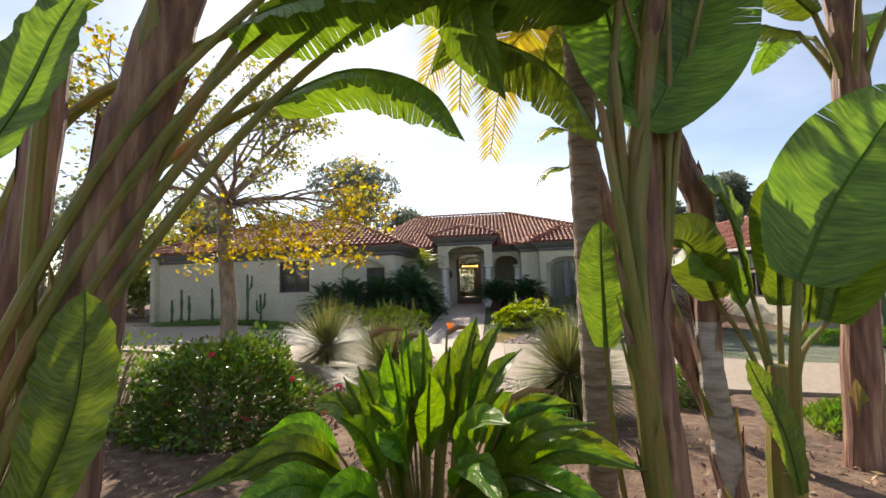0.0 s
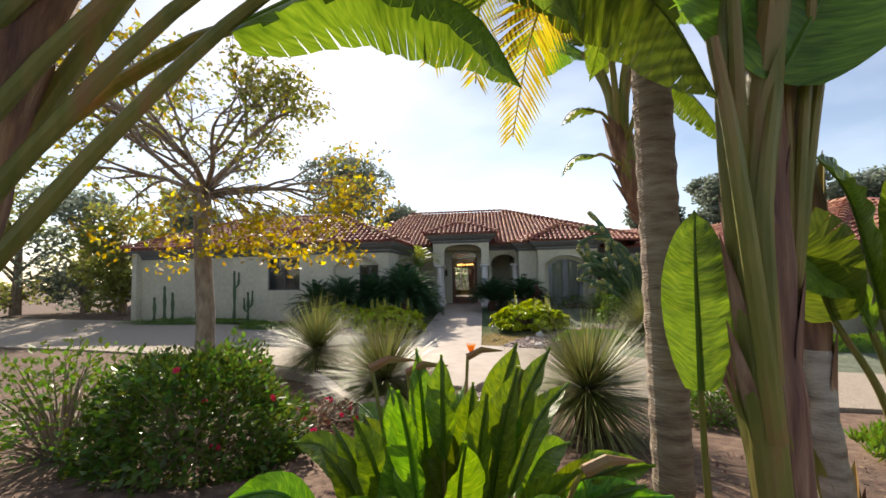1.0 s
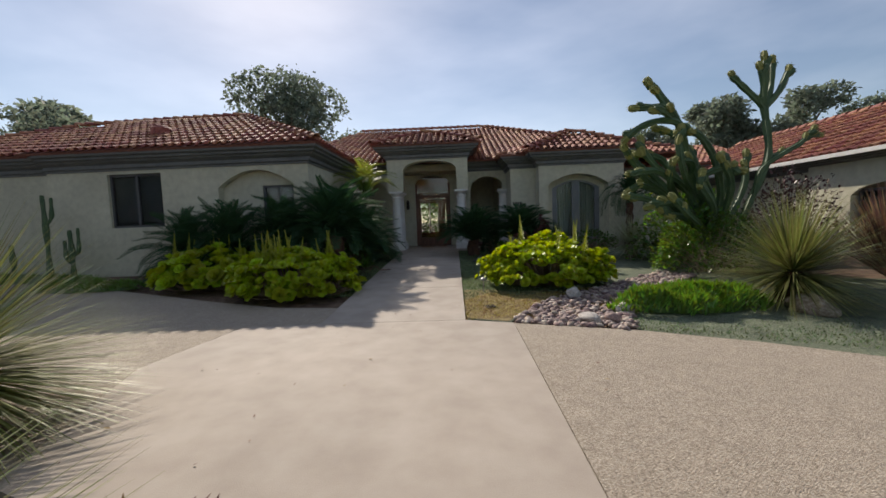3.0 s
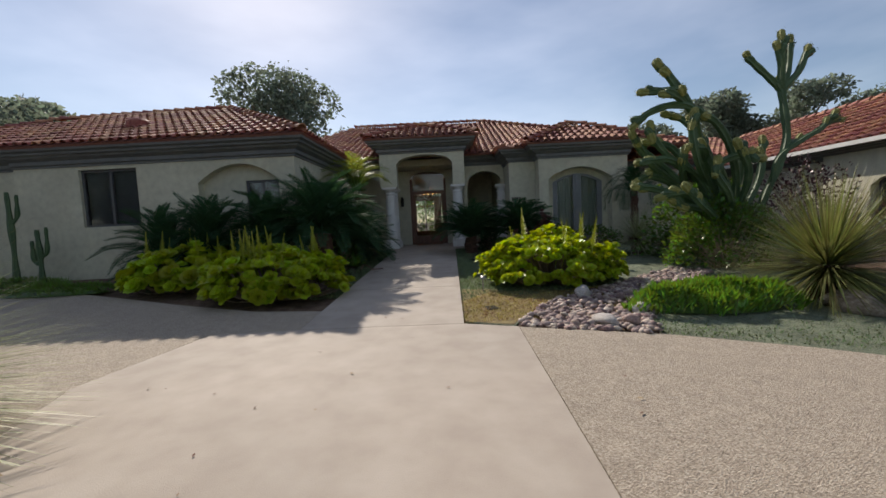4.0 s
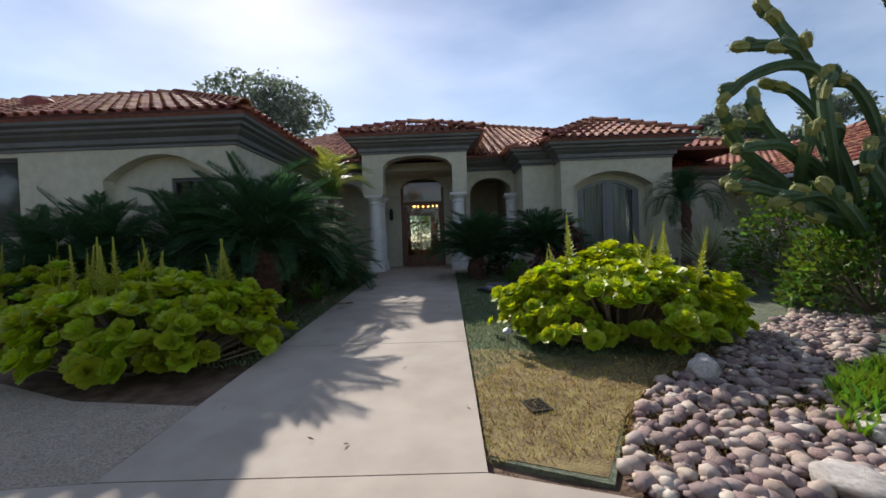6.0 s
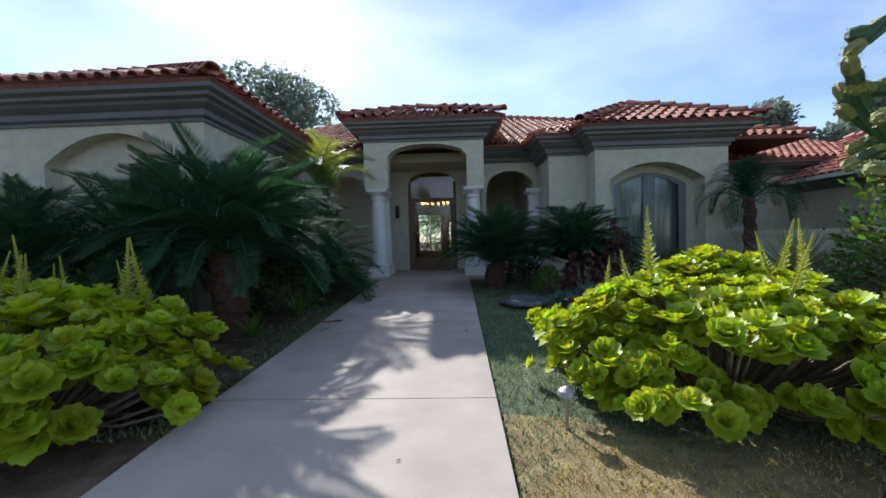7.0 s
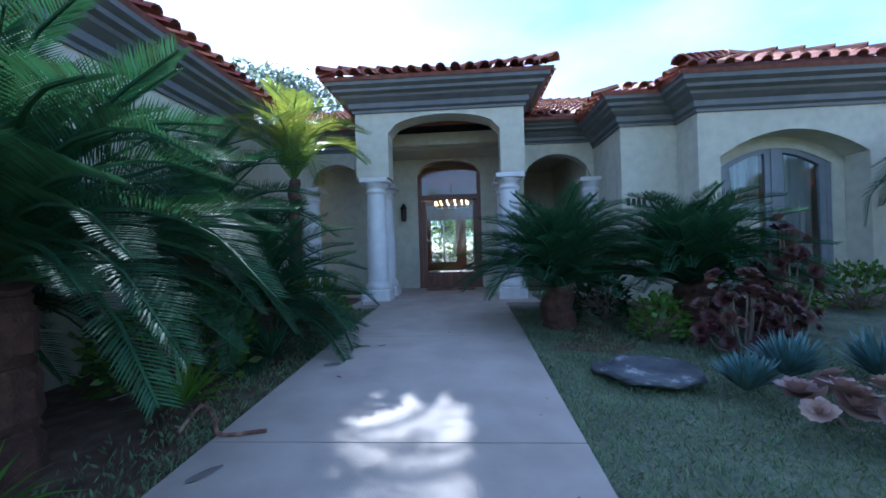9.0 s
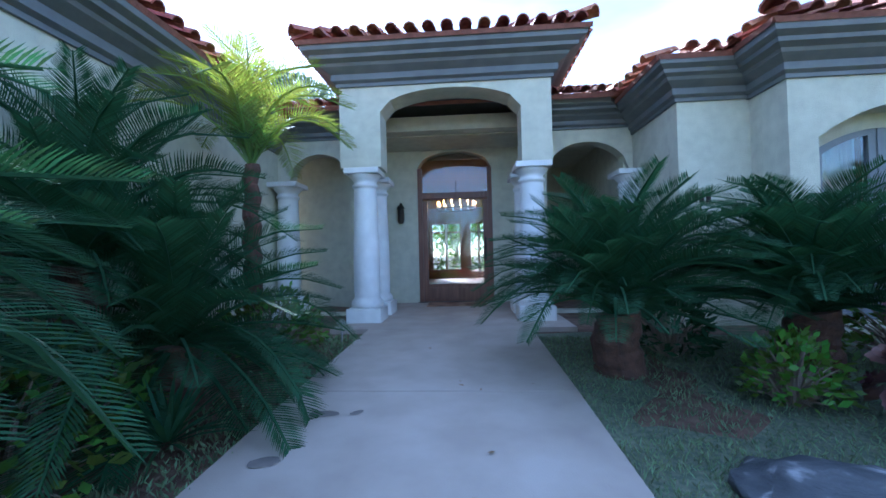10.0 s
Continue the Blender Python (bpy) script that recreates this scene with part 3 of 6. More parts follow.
# porch hip roof
pe = 3.94
roof_plane([(-3.44, 21.29, pe), (0.53, 21.29, pe), (-1.2, 22.98, pe + 0.70), (-1.73, 22.98, pe + 0.70)], single=150)
roof_plane([(0.53, 21.29, pe), (0.53, 26.2, pe), (-1.2, 26.2, pe + 0.70), (-1.2, 22.98, pe + 0.70)])
roof_plane([(-3.44, 26.2, pe), (-3.44, 21.29, pe), (-1.73, 22.98, pe + 0.70), (-1.73, 26.2, pe + 0.70)])
ridge((0.53, 21.29, pe), (-1.2, 22.98, pe + 0.70))
ridge((-3.44, 21.29, pe), (-1.73, 22.98, pe + 0.70))
ridge((-1.73, 22.98, pe + 0.70), (-1.2, 22.98, pe + 0.70))
# bay hip roof
be = 3.38
roof_plane([(2.08, 20.45, be), (5.96, 20.45, be), (4.25, 22.25, be + 0.88), (3.85, 22.25, be + 0.88)], single=280)
roof_plane([(2.08, 25.0, be), (2.08, 20.45, be), (3.85, 22.25, be + 0.88), (3.85, 25.0, be + 0.88)])
roof_plane([(5.96, 20.45, be), (5.96, 26.0, be), (4.25, 26.0, be + 0.88), (4.25, 22.25, be + 0.88)])
roof_plane([(1.22, 21.1, be - 0.01), (2.4, 21.1, be - 0.01), (2.4, 22.3, be + 0.45)])
roof_plane([(1.22, 23.4, be - 0.01), (1.22, 21.1, be - 0.01), (2.4, 22.3, be + 0.45), (2.4, 23.4, be + 0.45)])
ridge((2.08, 20.45, be), (3.85, 22.25, be + 0.88))
ridge((5.96, 20.45, be), (4.25, 22.25, be + 0.88))
ridge((3.85, 22.25, be + 0.88), (4.25, 22.25, be + 0.88))
# main hip roof behind
me0, mr = 3.42, 6.28
roof_plane([(-8.5, 22.3, me0), (8.6, 22.3, me0), (1.3, 29.4, mr), (-5.6, 29.4, mr)], skip=lambda p: p.x < -4.6 and p.y < 23.5)
roof_plane([(8.6, 22.3, me0), (8.6, 36.5, me0), (1.3, 29.4, mr)])
roof_plane([(-8.5, 36.5, me0), (-8.5, 22.3, me0), (-5.6, 29.4, mr)])
ridge((-5.6, 29.4, mr), (1.3, 29.4, mr))
ridge((8.6, 22.3, me0), (1.3, 29.4, mr))
# left wing
le, lt = 3.34, 5.08
roof_plane([(-12.4, 17.33, le), (-4.08, 17.33, le), (-7.9, 21.0, lt), (-12.4, 21.0, lt)])
roof_plane([(-4.08, 17.33, le), (-4.08, 25.0, le), (-7.9, 25.0, lt), (-7.9, 21.0, lt)])
roof_plane([(-17.75, 17.63, le), (-12.4, 17.63, le), (-12.4, 21.0, lt - 0.13), (-14.1, 21.0, lt - 0.13)])
roof_plane([(-17.75, 26.0, le), (-17.75, 17.63, le), (-14.1, 21.0, lt - 0.13), (-14.1, 26.0, lt - 0.13)])
ridge((-4.08, 17.33, le), (-7.9, 21.0, lt))
ridge((-17.75, 17.63, le), (-14.1, 21.0, lt - 0.13))
ridge((-14.1, 21.0, lt - 0.1), (-7.9, 21.0, lt))
# link and east wing
roof_plane([(5.5, 23.9, 3.12), (12.5, 23.9, 3.12), (12.5, 27.2, 4.35), (5.5, 27.2, 4.35)])
we = 2.40
roof_plane([(9.25, 26.0, we), (9.25, 12.2, we), (13.0, 16.0, 4.08), (13.0, 26.0, 4.08)])
roof_plane([(9.25, 12.2, we), (17.5, 12.2, we), (13.8, 16.0, 4.08), (13.0, 16.0, 4.08)])
ridge((9.25, 12.2, we), (13.0, 16.0, 4.08))
ridge((13.0, 16.0, 4.08), (13.0, 26.0, 4.08))
# low court wall between bay and wing
court = Shape().box(5.5, 20.5, -0.1, 9.5, 20.7, 0.88).box(5.44, 20.44, 0.88, 9.6, 20.76, 0.97)
structure("wall_court", court, STUCCO, "low pale stucco garden wall with flat cap", "wall")


# ---- windows and doors ----
def window(name, x, y, w, z0, z1, label, leaves=2, frame_mat=None, depth=0.12, turn=0):
    win = tagged(thing(name, (x, y, 0), label, "window", turn=turn), kind="structure")
    fm = frame_mat or FRAME_DARK
    fr = Shape().box(0, 0, z0, 0.06, 0.09, z1).box(w - 0.06, 0, z0, w, 0.09, z1).box(0.06, 0, z0, w - 0.06, 0.09, z0 + 0.06).box(0.06, 0, z1 - 0.06, w - 0.06, 0.09, z1)
    for i in range(1, leaves):
        c = w * i / leaves
        fr.box(c - 0.035, 0.003, z0 + 0.06, c + 0.035, 0.087, z1 - 0.06)
    part("window_frame", fr, fm, win)
    for i in range(leaves):
        a, b = w * i / leaves + 0.05, w * (i + 1) / leaves - 0.05
        part("pane", Shape().box(a, 0.035, z0 + 0.05, b, 0.043, z1 - 0.05), GLASS, win)
    # added dark panel stops light through the unclosed house and stands for the dim room
    part("dark_backing", Shape().box(0.005, 0.12, z0 + 0.005, w - 0.005, 0.135, z1 - 0.005), FRAME_DARK, win, "dark panel added behind the glass to darken the window")
    return win


window("window_2", -5.95, LW_Y + 0.3, 0.9, 1.0, 2.3, "small dark window inside an arched stucco niche", leaves=2)
window("window_1", -10.25, LW_Y + 0.08, 1.55, 1.24, 2.75, "dark sliding window in a pale stucco wall")
window("window_3", 9.7, 17.1, 2.7, 0.62, 1.5, "dark window in an arched recess of the east wing", leaves=2, turn=-90)

# ceilings over the entry and the rooms, interior behind the front door
structure("ceiling_arcade", Shape().box(-4.9, 23.16, 3.13, 1.7, 26.2, 3.26), STUCCO, "stucco ceiling over the entry arcade", "ceiling")
# hall floor, ceiling and walls are coloured dark to dim the interior
structure("floor_hall", Shape().box(-5.0, 24.35, -0.08, 3.0, 33.0, 0.02), DARK_WOOD, "dark wooden floor of the entrance hall", "floor")
structure("ceiling_hall", Shape().box(-5.0, 24.36, 2.98, 0.0, 33.0, 3.1), ROOM, "brown ceiling of the entrance hall, darkened to dim it", "ceiling")
structure("wall_hall_west", Shape().box(-5.1, 24.35, 0.0, -5.0, 33.0, 3.1), ROOM, "dark brown interior wall, darkened to dim the hall", "wall")
structure("wall_hall_east", Shape().box(0.0, 24.36, 0.0, 0.1, 33.0, 3.1), ROOM, "dark brown interior wall, darkened to dim the hall", "wall")
back = wall_shape(-5.0, 0.0, 0.0, 3.1, [(-2.75, -1.42, 0.3, 2.4, 0), (-1.15, -0.3, 0.2, 2.4, 0)], 0.15)
placed(structure("wall_hall_north", back, DARK_WOOD, "dark wood rear wall with glazed doors to the garden", "wall"), 0, 32.5)
for x0, x1, z0 in ((-2.75, -1.42, 0.3), (-1.15, -0.3, 0.2)):
    d = tagged(thing("garden_door", (x0, 32.5, 0), "glazed wooden garden door with divided panes", "door"), kind="structure")
    w = x1 - x0
    part("frame", Shape().box(0, 0.02, z0, 0.09, 0.1, 2.4).box(w - 0.09, 0.02, z0, w, 0.1, 2.4).box(0.09, 0.02, z0, w - 0.09, 0.1, z0 + 0.1).box(0.09, 0.02, 2.3, w - 0.09, 0.1, 2.4), DARK_WOOD, d)
    part("mullion", Shape().box(w / 2 - 0.04, 0.03, z0 + 0.1, w / 2 + 0.04, 0.09, 2.3), COLUMN, d)
    part("rail", Shape().box(0.09, 0.035, 1.92, w - 0.09, 0.085, 1.99), DARK_WOOD, d)
    part("pane", Shape().box(0.08, 0.058, z0 + 0.08, w - 0.08, 0.064, 2.32), GLASS, d).visible_shadow = False

# front door: glass with wooden kick panel, arched transom
door = tagged(thing("door_1", (-2.17, 24.16, 0.03), "reddish wooden front door with large glass pane and arched transom", "door"), kind="structure")
fw = 1.52
part("frame", Shape().box(0, 0, 0, 0.09, 0.14, 2.75).box(fw - 0.09, 0, 0, fw, 0.14, 2.75).box(0.09, 0, 2.12, fw - 0.09, 0.14, 2.24), DARK_WOOD, door)
part("kick_panel", Shape().box(0.09, 0.03, 0.01, fw - 0.09, 0.1, 0.36).box(0.2, 0.015, 0.08, fw - 0.2, 0.03, 0.29), DARK_WOOD, door)
part("stile", Shape().box(0.09, 0.03, 0.36, 0.19, 0.1, 2.08), DARK_WOOD, door)
part("stile", Shape().box(fw - 0.19, 0.03, 0.36, fw - 0.09, 0.1, 2.08), DARK_WOOD, door)
part("pane", Shape().box(0.18, 0.06, 0.35, fw - 0.18, 0.066, 2.09), GLASS, door).visible_shadow = False
part("transom_pane", Shape().box(0.08, 0.06, 2.23, fw - 0.08, 0.066, 3.1), GLASS, door).visible_shadow = False
part("handle", Shape().tube([(fw - 0.15, -0.04, 0.85), (fw - 0.15, -0.05, 0.95), (fw - 0.15, -0.05, 1.2), (fw - 0.15, -0.04, 1.3)], [0.014] * 4).tube([(fw - 0.15, -0.04, 0.87), (fw - 0.15, 0.03, 0.87)], [0.01] * 2).tube([(fw - 0.15, -0.04, 1.28), (fw - 0.15, 0.03, 1.28)], [0.01] * 2), IRON, door, "dark iron pull handle")
part("threshold", Shape().box(-0.02, -0.08, -0.03, fw + 0.02, 0.12, 0.012), IRON, door)
mat_ob = tagged(part("doormat", Shape().box(-1.95, 23.4, 0.034, -0.85, 23.95, 0.052), MULCH), "dark brown doormat on the porch floor", "doormat")

chandelier = thing("chandelier", (-1.45, 26.6, 2.22), "iron ring chandelier with glowing candle bulbs", "chandelier")
ring = Shape()
ring.tube([(0.5 * math.cos(a), 0.5 * math.sin(a), 0) for a in np.linspace(0, 2 * math.pi, 33)], [0.018] * 33, 6, cap=False)
part("ring", ring, IRON, chandelier)
part("rod", Shape().tube([(0, 0, 0.5), (0, 0, 0.78)], [0.012] * 2, 6), IRON, chandelier)
for i in range(3):
    a = 2 * math.pi * i / 3
    part("chain", Shape().tube([(0.5 * math.cos(a), 0.5 * math.sin(a), 0), (0, 0, 0.5)], [0.006] * 2, 5), IRON, chandelier)
candle = Shape().lathe([(0.016, 0.0), (0.016, 0.09)], seg=8).mesh("candle", COLUMN)
bulb = Shape().lathe([(0.008, 0.09), (0.02, 0.12), (0.016, 0.15), (0.003, 0.18)], seg=8).mesh("bulb", BULB)
for i in range(14):
    a = 2 * math.pi * i / 14
    c = part("candle", candle, COLUMN, chandelier)
    c.location = (0.5 * math.cos(a), 0.5 * math.sin(a), 0.01)
    part("bulb", bulb, BULB, c)

# arched French doors in the bay
fd = tagged(thing("door_2", (3.10, 21.33, -0.05), "grey arched French doors with pale curtains behind", "door"), kind="structure")
part("frame", Shape().box(0, 0, 0.12, 0.07, 0.1, 2.3).box(1.63, 0, 0.12, 1.70, 0.1, 2.3).box(0.07, 0, 0.12, 1.63, 0.1, 0.2), FRAME_GREY, fd)
part("post", Shape().box(0.8, -0.01, 0.2, 0.9, 0.09, 2.56), FRAME_GREY, fd)
arch = Shape()
arch_in, arch_out = [], []
for i in range(17):
    q = -1 + 2 * i / 16
    zz = 2.2 + arc(-0.28, q)
    arch_out.append((0.85 + 0.85 * q, zz))
    arch_in.append((0.85 + 0.77 * q, zz - 0.09))
for i in range(16):
    (a0, a1), (b0, b1), (c0, c1), (d0, d1) = arch_out[i], arch_out[i + 1], arch_in[i + 1], arch_in[i]
    arch.add([(x, y, z) for y in (0.004, 0.094) for x, z in ((a0, a1), (b0, b1), (c0, c1), (d0, d1))], [(3, 2, 1, 0), (4, 5, 6, 7), (2, 3, 7, 6)])
part("arched_head", arch, FRAME_GREY, fd)
for a, b in ((0.07, 0.8), (0.9, 1.63)):
    lf = part("door_leaf", Shape().box(a, 0.01, 0.2, a + 0.09, 0.08, 2.42).box(b - 0.09, 0.01, 0.2, b, 0.08, 2.42).box(a + 0.09, 0.01, 0.2, b - 0.09, 0.08, 0.42), FRAME_GREY, fd)
    part("pane", Shape().box(a + 0.08, 0.04, 0.41, b - 0.08, 0.046, 2.55), GLASS, lf)
    cur = Shape()
    n = 40
    for i in range(n + 1):
        x = a + (b - a) * i / n
        y = 0.3 + 0.025 * math.sin(i * 1.25) + 0.01 * math.sin(i * 3.1)
        cur.v += [(x, y, 0.15), (x, y, 2.6)]
    cur.f += [(2 * i, 2 * i + 2, 2 * i + 3, 2 * i + 1) for i in range(n)]
    part("curtain", cur, CURTAIN, fd, "pale hanging curtain", smooth=True)
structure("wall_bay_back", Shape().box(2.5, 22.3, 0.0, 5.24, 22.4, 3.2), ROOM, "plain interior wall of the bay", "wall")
plate = thing("number_sign", (1.70, 21.49, 1.58), "short dark metal bars fixed on the stucco", "sign")
for i in range(4):
    part("bar", Shape().box(i * 0.085, -0.012, 0, i * 0.085 + 0.055, 0.005, 0.12), IRON, plate)
# wall lanterns beside the entry
for lx in (-2.5,):
    ln = thing("wall_lantern", (lx, 24.02, 1.65), "dark iron wall lantern with small cap", "lantern", "entry lanterns")
    part("bracket", Shape().box(-0.03, -0.02, 0.1, 0.03, 0.08, 0.2), IRON, ln)
    part("cage", Shape().lathe([(0.05, 0), (0.07, 0.05), (0.07, 0.28), (0.04, 0.3)], seg=6), IRON, ln)
    part("cap", Shape().lathe([(0.09, 0.3), (0.05, 0.36), (0.01, 0.42)], seg=6), IRON, ln)
# gutter down the east wing and a roof vent
part("gutter", Shape().box(9.14, 12.2, 2.33, 9.25, 24.0, 2.43), COLUMN, house, "pale metal gutter")
part("roof_vent", Shape().lathe([(0.3, -0.1), (0.3, 0.12), (0.2, 0.2), (0.05, 0.24)], -9.4, 18.9, 14), TILE, house).matrix_local = pose(0, 0, 4.12)


# ---- plants ----
def rnd(seed):
    return random.Random(seed)


def curve_points(pts, n):
    """Smooth curve through a few points."""
    pts = [Vector(p) for p in pts]
    ext = [2 * pts[0] - pts[1]] + pts + [2 * pts[-1] - pts[-2]]
    out = []
    for i in range(n + 1):
        s = i / n * (len(pts) - 1)
        k = min(int(s), len(pts) - 2)
        u = s - k
        a, b, c, d = ext[k:k + 4]
        out.append(0.5 * ((2 * b) + (c - a) * u + (2 * a - 5 * b + 4 * c - d) * u * u + (3 * b - a - 3 * c + d) * u ** 3))
    return out


def spiky(name, place, r, n, seed, mat, label, category, core=0.35, width=0.022, low=-25, high=88, sag=0.10, trunk=True, group="", upright=0.0):
    """A ball of stiff narrow leaves round a short stem."""
    g = rnd(seed)
    ob = thing(name, place, label, category, group)
    s = Shape()
    for i in range(n):
        az = g.uniform(0, 2 * math.pi)
        el = math.asin(g.uniform(math.sin(radians(low)), math.sin(radians(high)))) if not upright else radians(low + (high - low) * g.random() ** 0.7)
        d = Vector((math.cos(az) * math.cos(el), math.sin(az) * math.cos(el), math.sin(el)))
        ln = r * g.uniform(0.72, 1.08)
        b = Vector((0, 0, core)) + d * 0.05 * r
        s.blade(b, b + d * ln, width * g.uniform(0.8, 1.3), (0, 0, 1) if abs(d.z) < 0.95 else (1, 0, 0), sag * r * g.uniform(0.3, 1.5) * math.cos(el), n=3, belly=0.15)
    tagged(part("foliage", s, mat, ob), kind="stuff")
    if trunk:
        part("stem", Shape().tube([(0, 0, -0.12), (0, 0, core * 0.5), (0.01, 0, core + 0.03)], [0.13 * r + 0.03, 0.14 * r + 0.03, 0.08 * r], 10), SAGO_TRUNK, ob)
    return ob


def rosette_mesh(name, mat, seed, r=0.11, flat=0.35, counts=(12, 9, 6)):
    g = rnd(seed)
    s = Shape()
    for k, cnt in enumerate(counts):
        el = radians((14, 42, 68)[k] + flat * 20)
        ln = r * (1.0, 0.85, 0.6)[k]
        for i in range(cnt):
            az = 2 * math.pi * (i + 0.5 * k) / cnt + g.uniform(-0.15, 0.15)
            d = Vector((math.cos(az) * math.cos(el), math.sin(az) * math.cos(el), math.sin(el)))
            b = d * 0.012
            s.blade(b, b + d * ln * g.uniform(0.9, 1.1), ln * 0.56, (0, 0, 1), -0.14 * r, n=6, fold=0.22, belly=0.68, point=4.5)
    return s.mesh(name, mat, smooth=True)


ROSETTES = [rosette_mesh("rosette", LEAF_BRIGHT, 40 + i) for i in range(3)]
ROSETTES_ROSE = [rosette_mesh("rosette", LEAF_ROSE, 50, 0.17, 0.1, (12, 9, 6))]
ROSETTES_DARK = [rosette_mesh("rosette", LEAF_DARKRED, 54, 0.12)]


def spike_mesh():
    g = rnd(77)
    s = Shape().tube([(0, 0, -0.1), (0, 0, 0.42)], [0.012, 0.005], 5)
    for i in range(110):
        z = 0.06 + 0.36 * i / 110
        r = 0.05 * (1 - i / 125)
        a = i * 2.4
        d = Vector((math.cos(a), math.sin(a), 0.5))
        s.leaf((0, 0, z), (0, 0, 1), d, r * g.uniform(0.9, 1.5), 0.55)
    return s.mesh("flower_spike", LEAF_SPIKE)


SPIKE = spike_mesh()


def aeonium(place, rx, ry, h, n, spikes, seed, label, meshes=None, size=1.0, gap=None, mass=0):
    """A mound of fleshy rosettes on bare branching stems, some with flower spikes."""
    g = rnd(seed)
    ob = thing("aeonium_bush", place, label, "shrub")
    st, rest = Shape(), Shape()
    for i in range(n + mass):
        for _ in range(20):
            a, el = g.uniform(0, 2 * math.pi), math.asin(g.uniform(0.02, 1.0))
            d = Vector((math.cos(a) * math.cos(el), math.sin(a) * math.cos(el), math.sin(el)))
            if not gap or not gap(d):
                break
        k = 1 + 0.26 * noise.noise((d.x * 2.1 + seed, d.y * 2.1, d.z * 2.1)) + 0.22 * noise.noise((d.x * 4.6, d.y * 4.6 + seed, d.z * 4.6)) + g.uniform(-0.14, 0.04)
        p = Vector((d.x * rx * k, d.y * ry * k, 0.08 + d.z * h * k))
        me = g.choice(meshes or ROSETTES)
        nrm = (Vector((d.x / rx, d.y / ry, d.z / h + 0.5)).normalized() + Vector((g.uniform(-0.5, 0.5), g.uniform(-0.5, 0.5), g.uniform(-0.1, 0.4)))).normalized()
        m = Matrix.Translation(p) @ nrm.to_track_quat("Z", "Y").to_matrix().to_4x4() @ Matrix.Rotation(g.uniform(0, 6), 4, "Z") @ Matrix.Scale(size * g.uniform(0.7, 1.35), 4)
        if i < n:
            part("rosette", me, LEAF_BRIGHT, ob).matrix_local = m
        else:
            rest.add([m @ v.co for v in me.vertices], [tuple(f.vertices) for f in me.polygons])
        if i % 4 == 0:
            root = Vector((p.x * 0.25, p.y * 0.25, -0.05))
            st.tube([root, (root + p) / 2 + Vector((0, 0, -0.06)), p - nrm * 0.01], [0.018, 0.012, 0.008], 5, cap=False)
    tagged(part("stem_mass", st, BARK, ob, "bare grey-brown stems"), kind="stuff")
    if rest.v:
        tagged(part("rosette_mass", rest, LEAF_BRIGHT_MASS, ob, smooth=True), kind="stuff")
    for i in range(spikes):
        a, q = g.uniform(0, 2 * math.pi), math.sqrt(g.random()) * 0.8
        x, y = math.cos(a) * q, math.sin(a) * q
        o = part("flower_spike", SPIKE, LEAF_SPIKE, ob, "pale green flower spike")
        o.matrix_local = pose(x * rx, y * ry, h * math.sqrt(max(0, 1 - q * q)) + 0.1, g.uniform(-12, 12), g.uniform(-12, 12), 0) @ Matrix.Scale(g.uniform(0.8, 1.5), 4)
    return ob


def frond_mesh(name, length, leaflet, pairs, mat, seed, rise=0.35, droop=0.75, width=0.016, vee=0.35):
    """A feather leaf arching along +y."""
    g = rnd(seed)
    pts = curve_points([(0, 0, 0), (0, length * 0.35, length * rise), (0, length * 0.72, length * rise * 0.95), (0, length, length * (rise * 0.95 - droop * 0.45))], 16)
    s = Shape().tube(pts[::2], [0.014 * length * (1 - 0.09 * i) for i in range(9)], 4)
    for i in range(pairs):
        u = 0.10 + 0.90 * (i + g.uniform(-0.2, 0.2)) / pairs
        k = min(max(u * 16, 0), 15.99)
        p = pts[int(k)].lerp(pts[min(int(k) + 1, 16)], k - int(k))
        t = (pts[min(int(k) + 1, 16)] - pts[int(k)]).normalized()
        up = Vector((1, 0, 0)).cross(t)
        ln = leaflet * (0.45 + 0.75 * math.sin(math.pi * min(1, u * 0.9 + 0.12))) * g.uniform(0.9, 1.1)
        for sd in (-1, 1):
            d = (Vector((sd, 0, 0)) * 0.9 + t * (0.45 + 0.5 * u) + up * vee).normalized()
            s.blade(p, p + d * ln, width, up, ln * 0.12, n=2, belly=0.3)
    return s.mesh(name, mat)


SAGO_FRONDS = [frond_mesh("frond", 1.0, 0.155, 70, LEAF_SAGO, 90 + i, rise=0.10 + 0.05 * i, droop=0.12 + 0.12 * i, width=0.0085, vee=0.55) for i in range(4)]


def sago(name, place, trunk_h, r, n, seed, label, meshes=None, trunk_r=0.17, low=-2, group="", category="sago palm", high=82):
    g = rnd(seed)
    ob = thing(name, place, label, category, group)
    rings = max(4, int(trunk_h / 0.05))
    part("trunk", Shape().tube([(0.02 * math.sin(i), 0, -0.1 + (trunk_h + 0.1) * i / rings) for i in range(rings + 1)],
                               [trunk_r * (1.0 + 0.09 * (i % 2)) * (1.05 - 0.15 * i / rings) for i in range(rings + 1)], 12), SAGO_TRUNK, ob, "rough scaly brown trunk")
    for i in range(n):
        u = (i + 0.5) / n
        el = low + (high - low) * u ** 1.35
        o = part("frond", g.choice(meshes or SAGO_FRONDS), LEAF_SAGO, ob)
        o.matrix_local = pose(0, 0, trunk_h - 0.02) @ Matrix.Rotation(i * 2.39996 + g.uniform(-0.2, 0.2), 4, "Z") @ Matrix.Rotation(radians(el - 12), 4, "X") @ Matrix.Scale(r * g.uniform(0.85, 1.08), 4)
    return ob


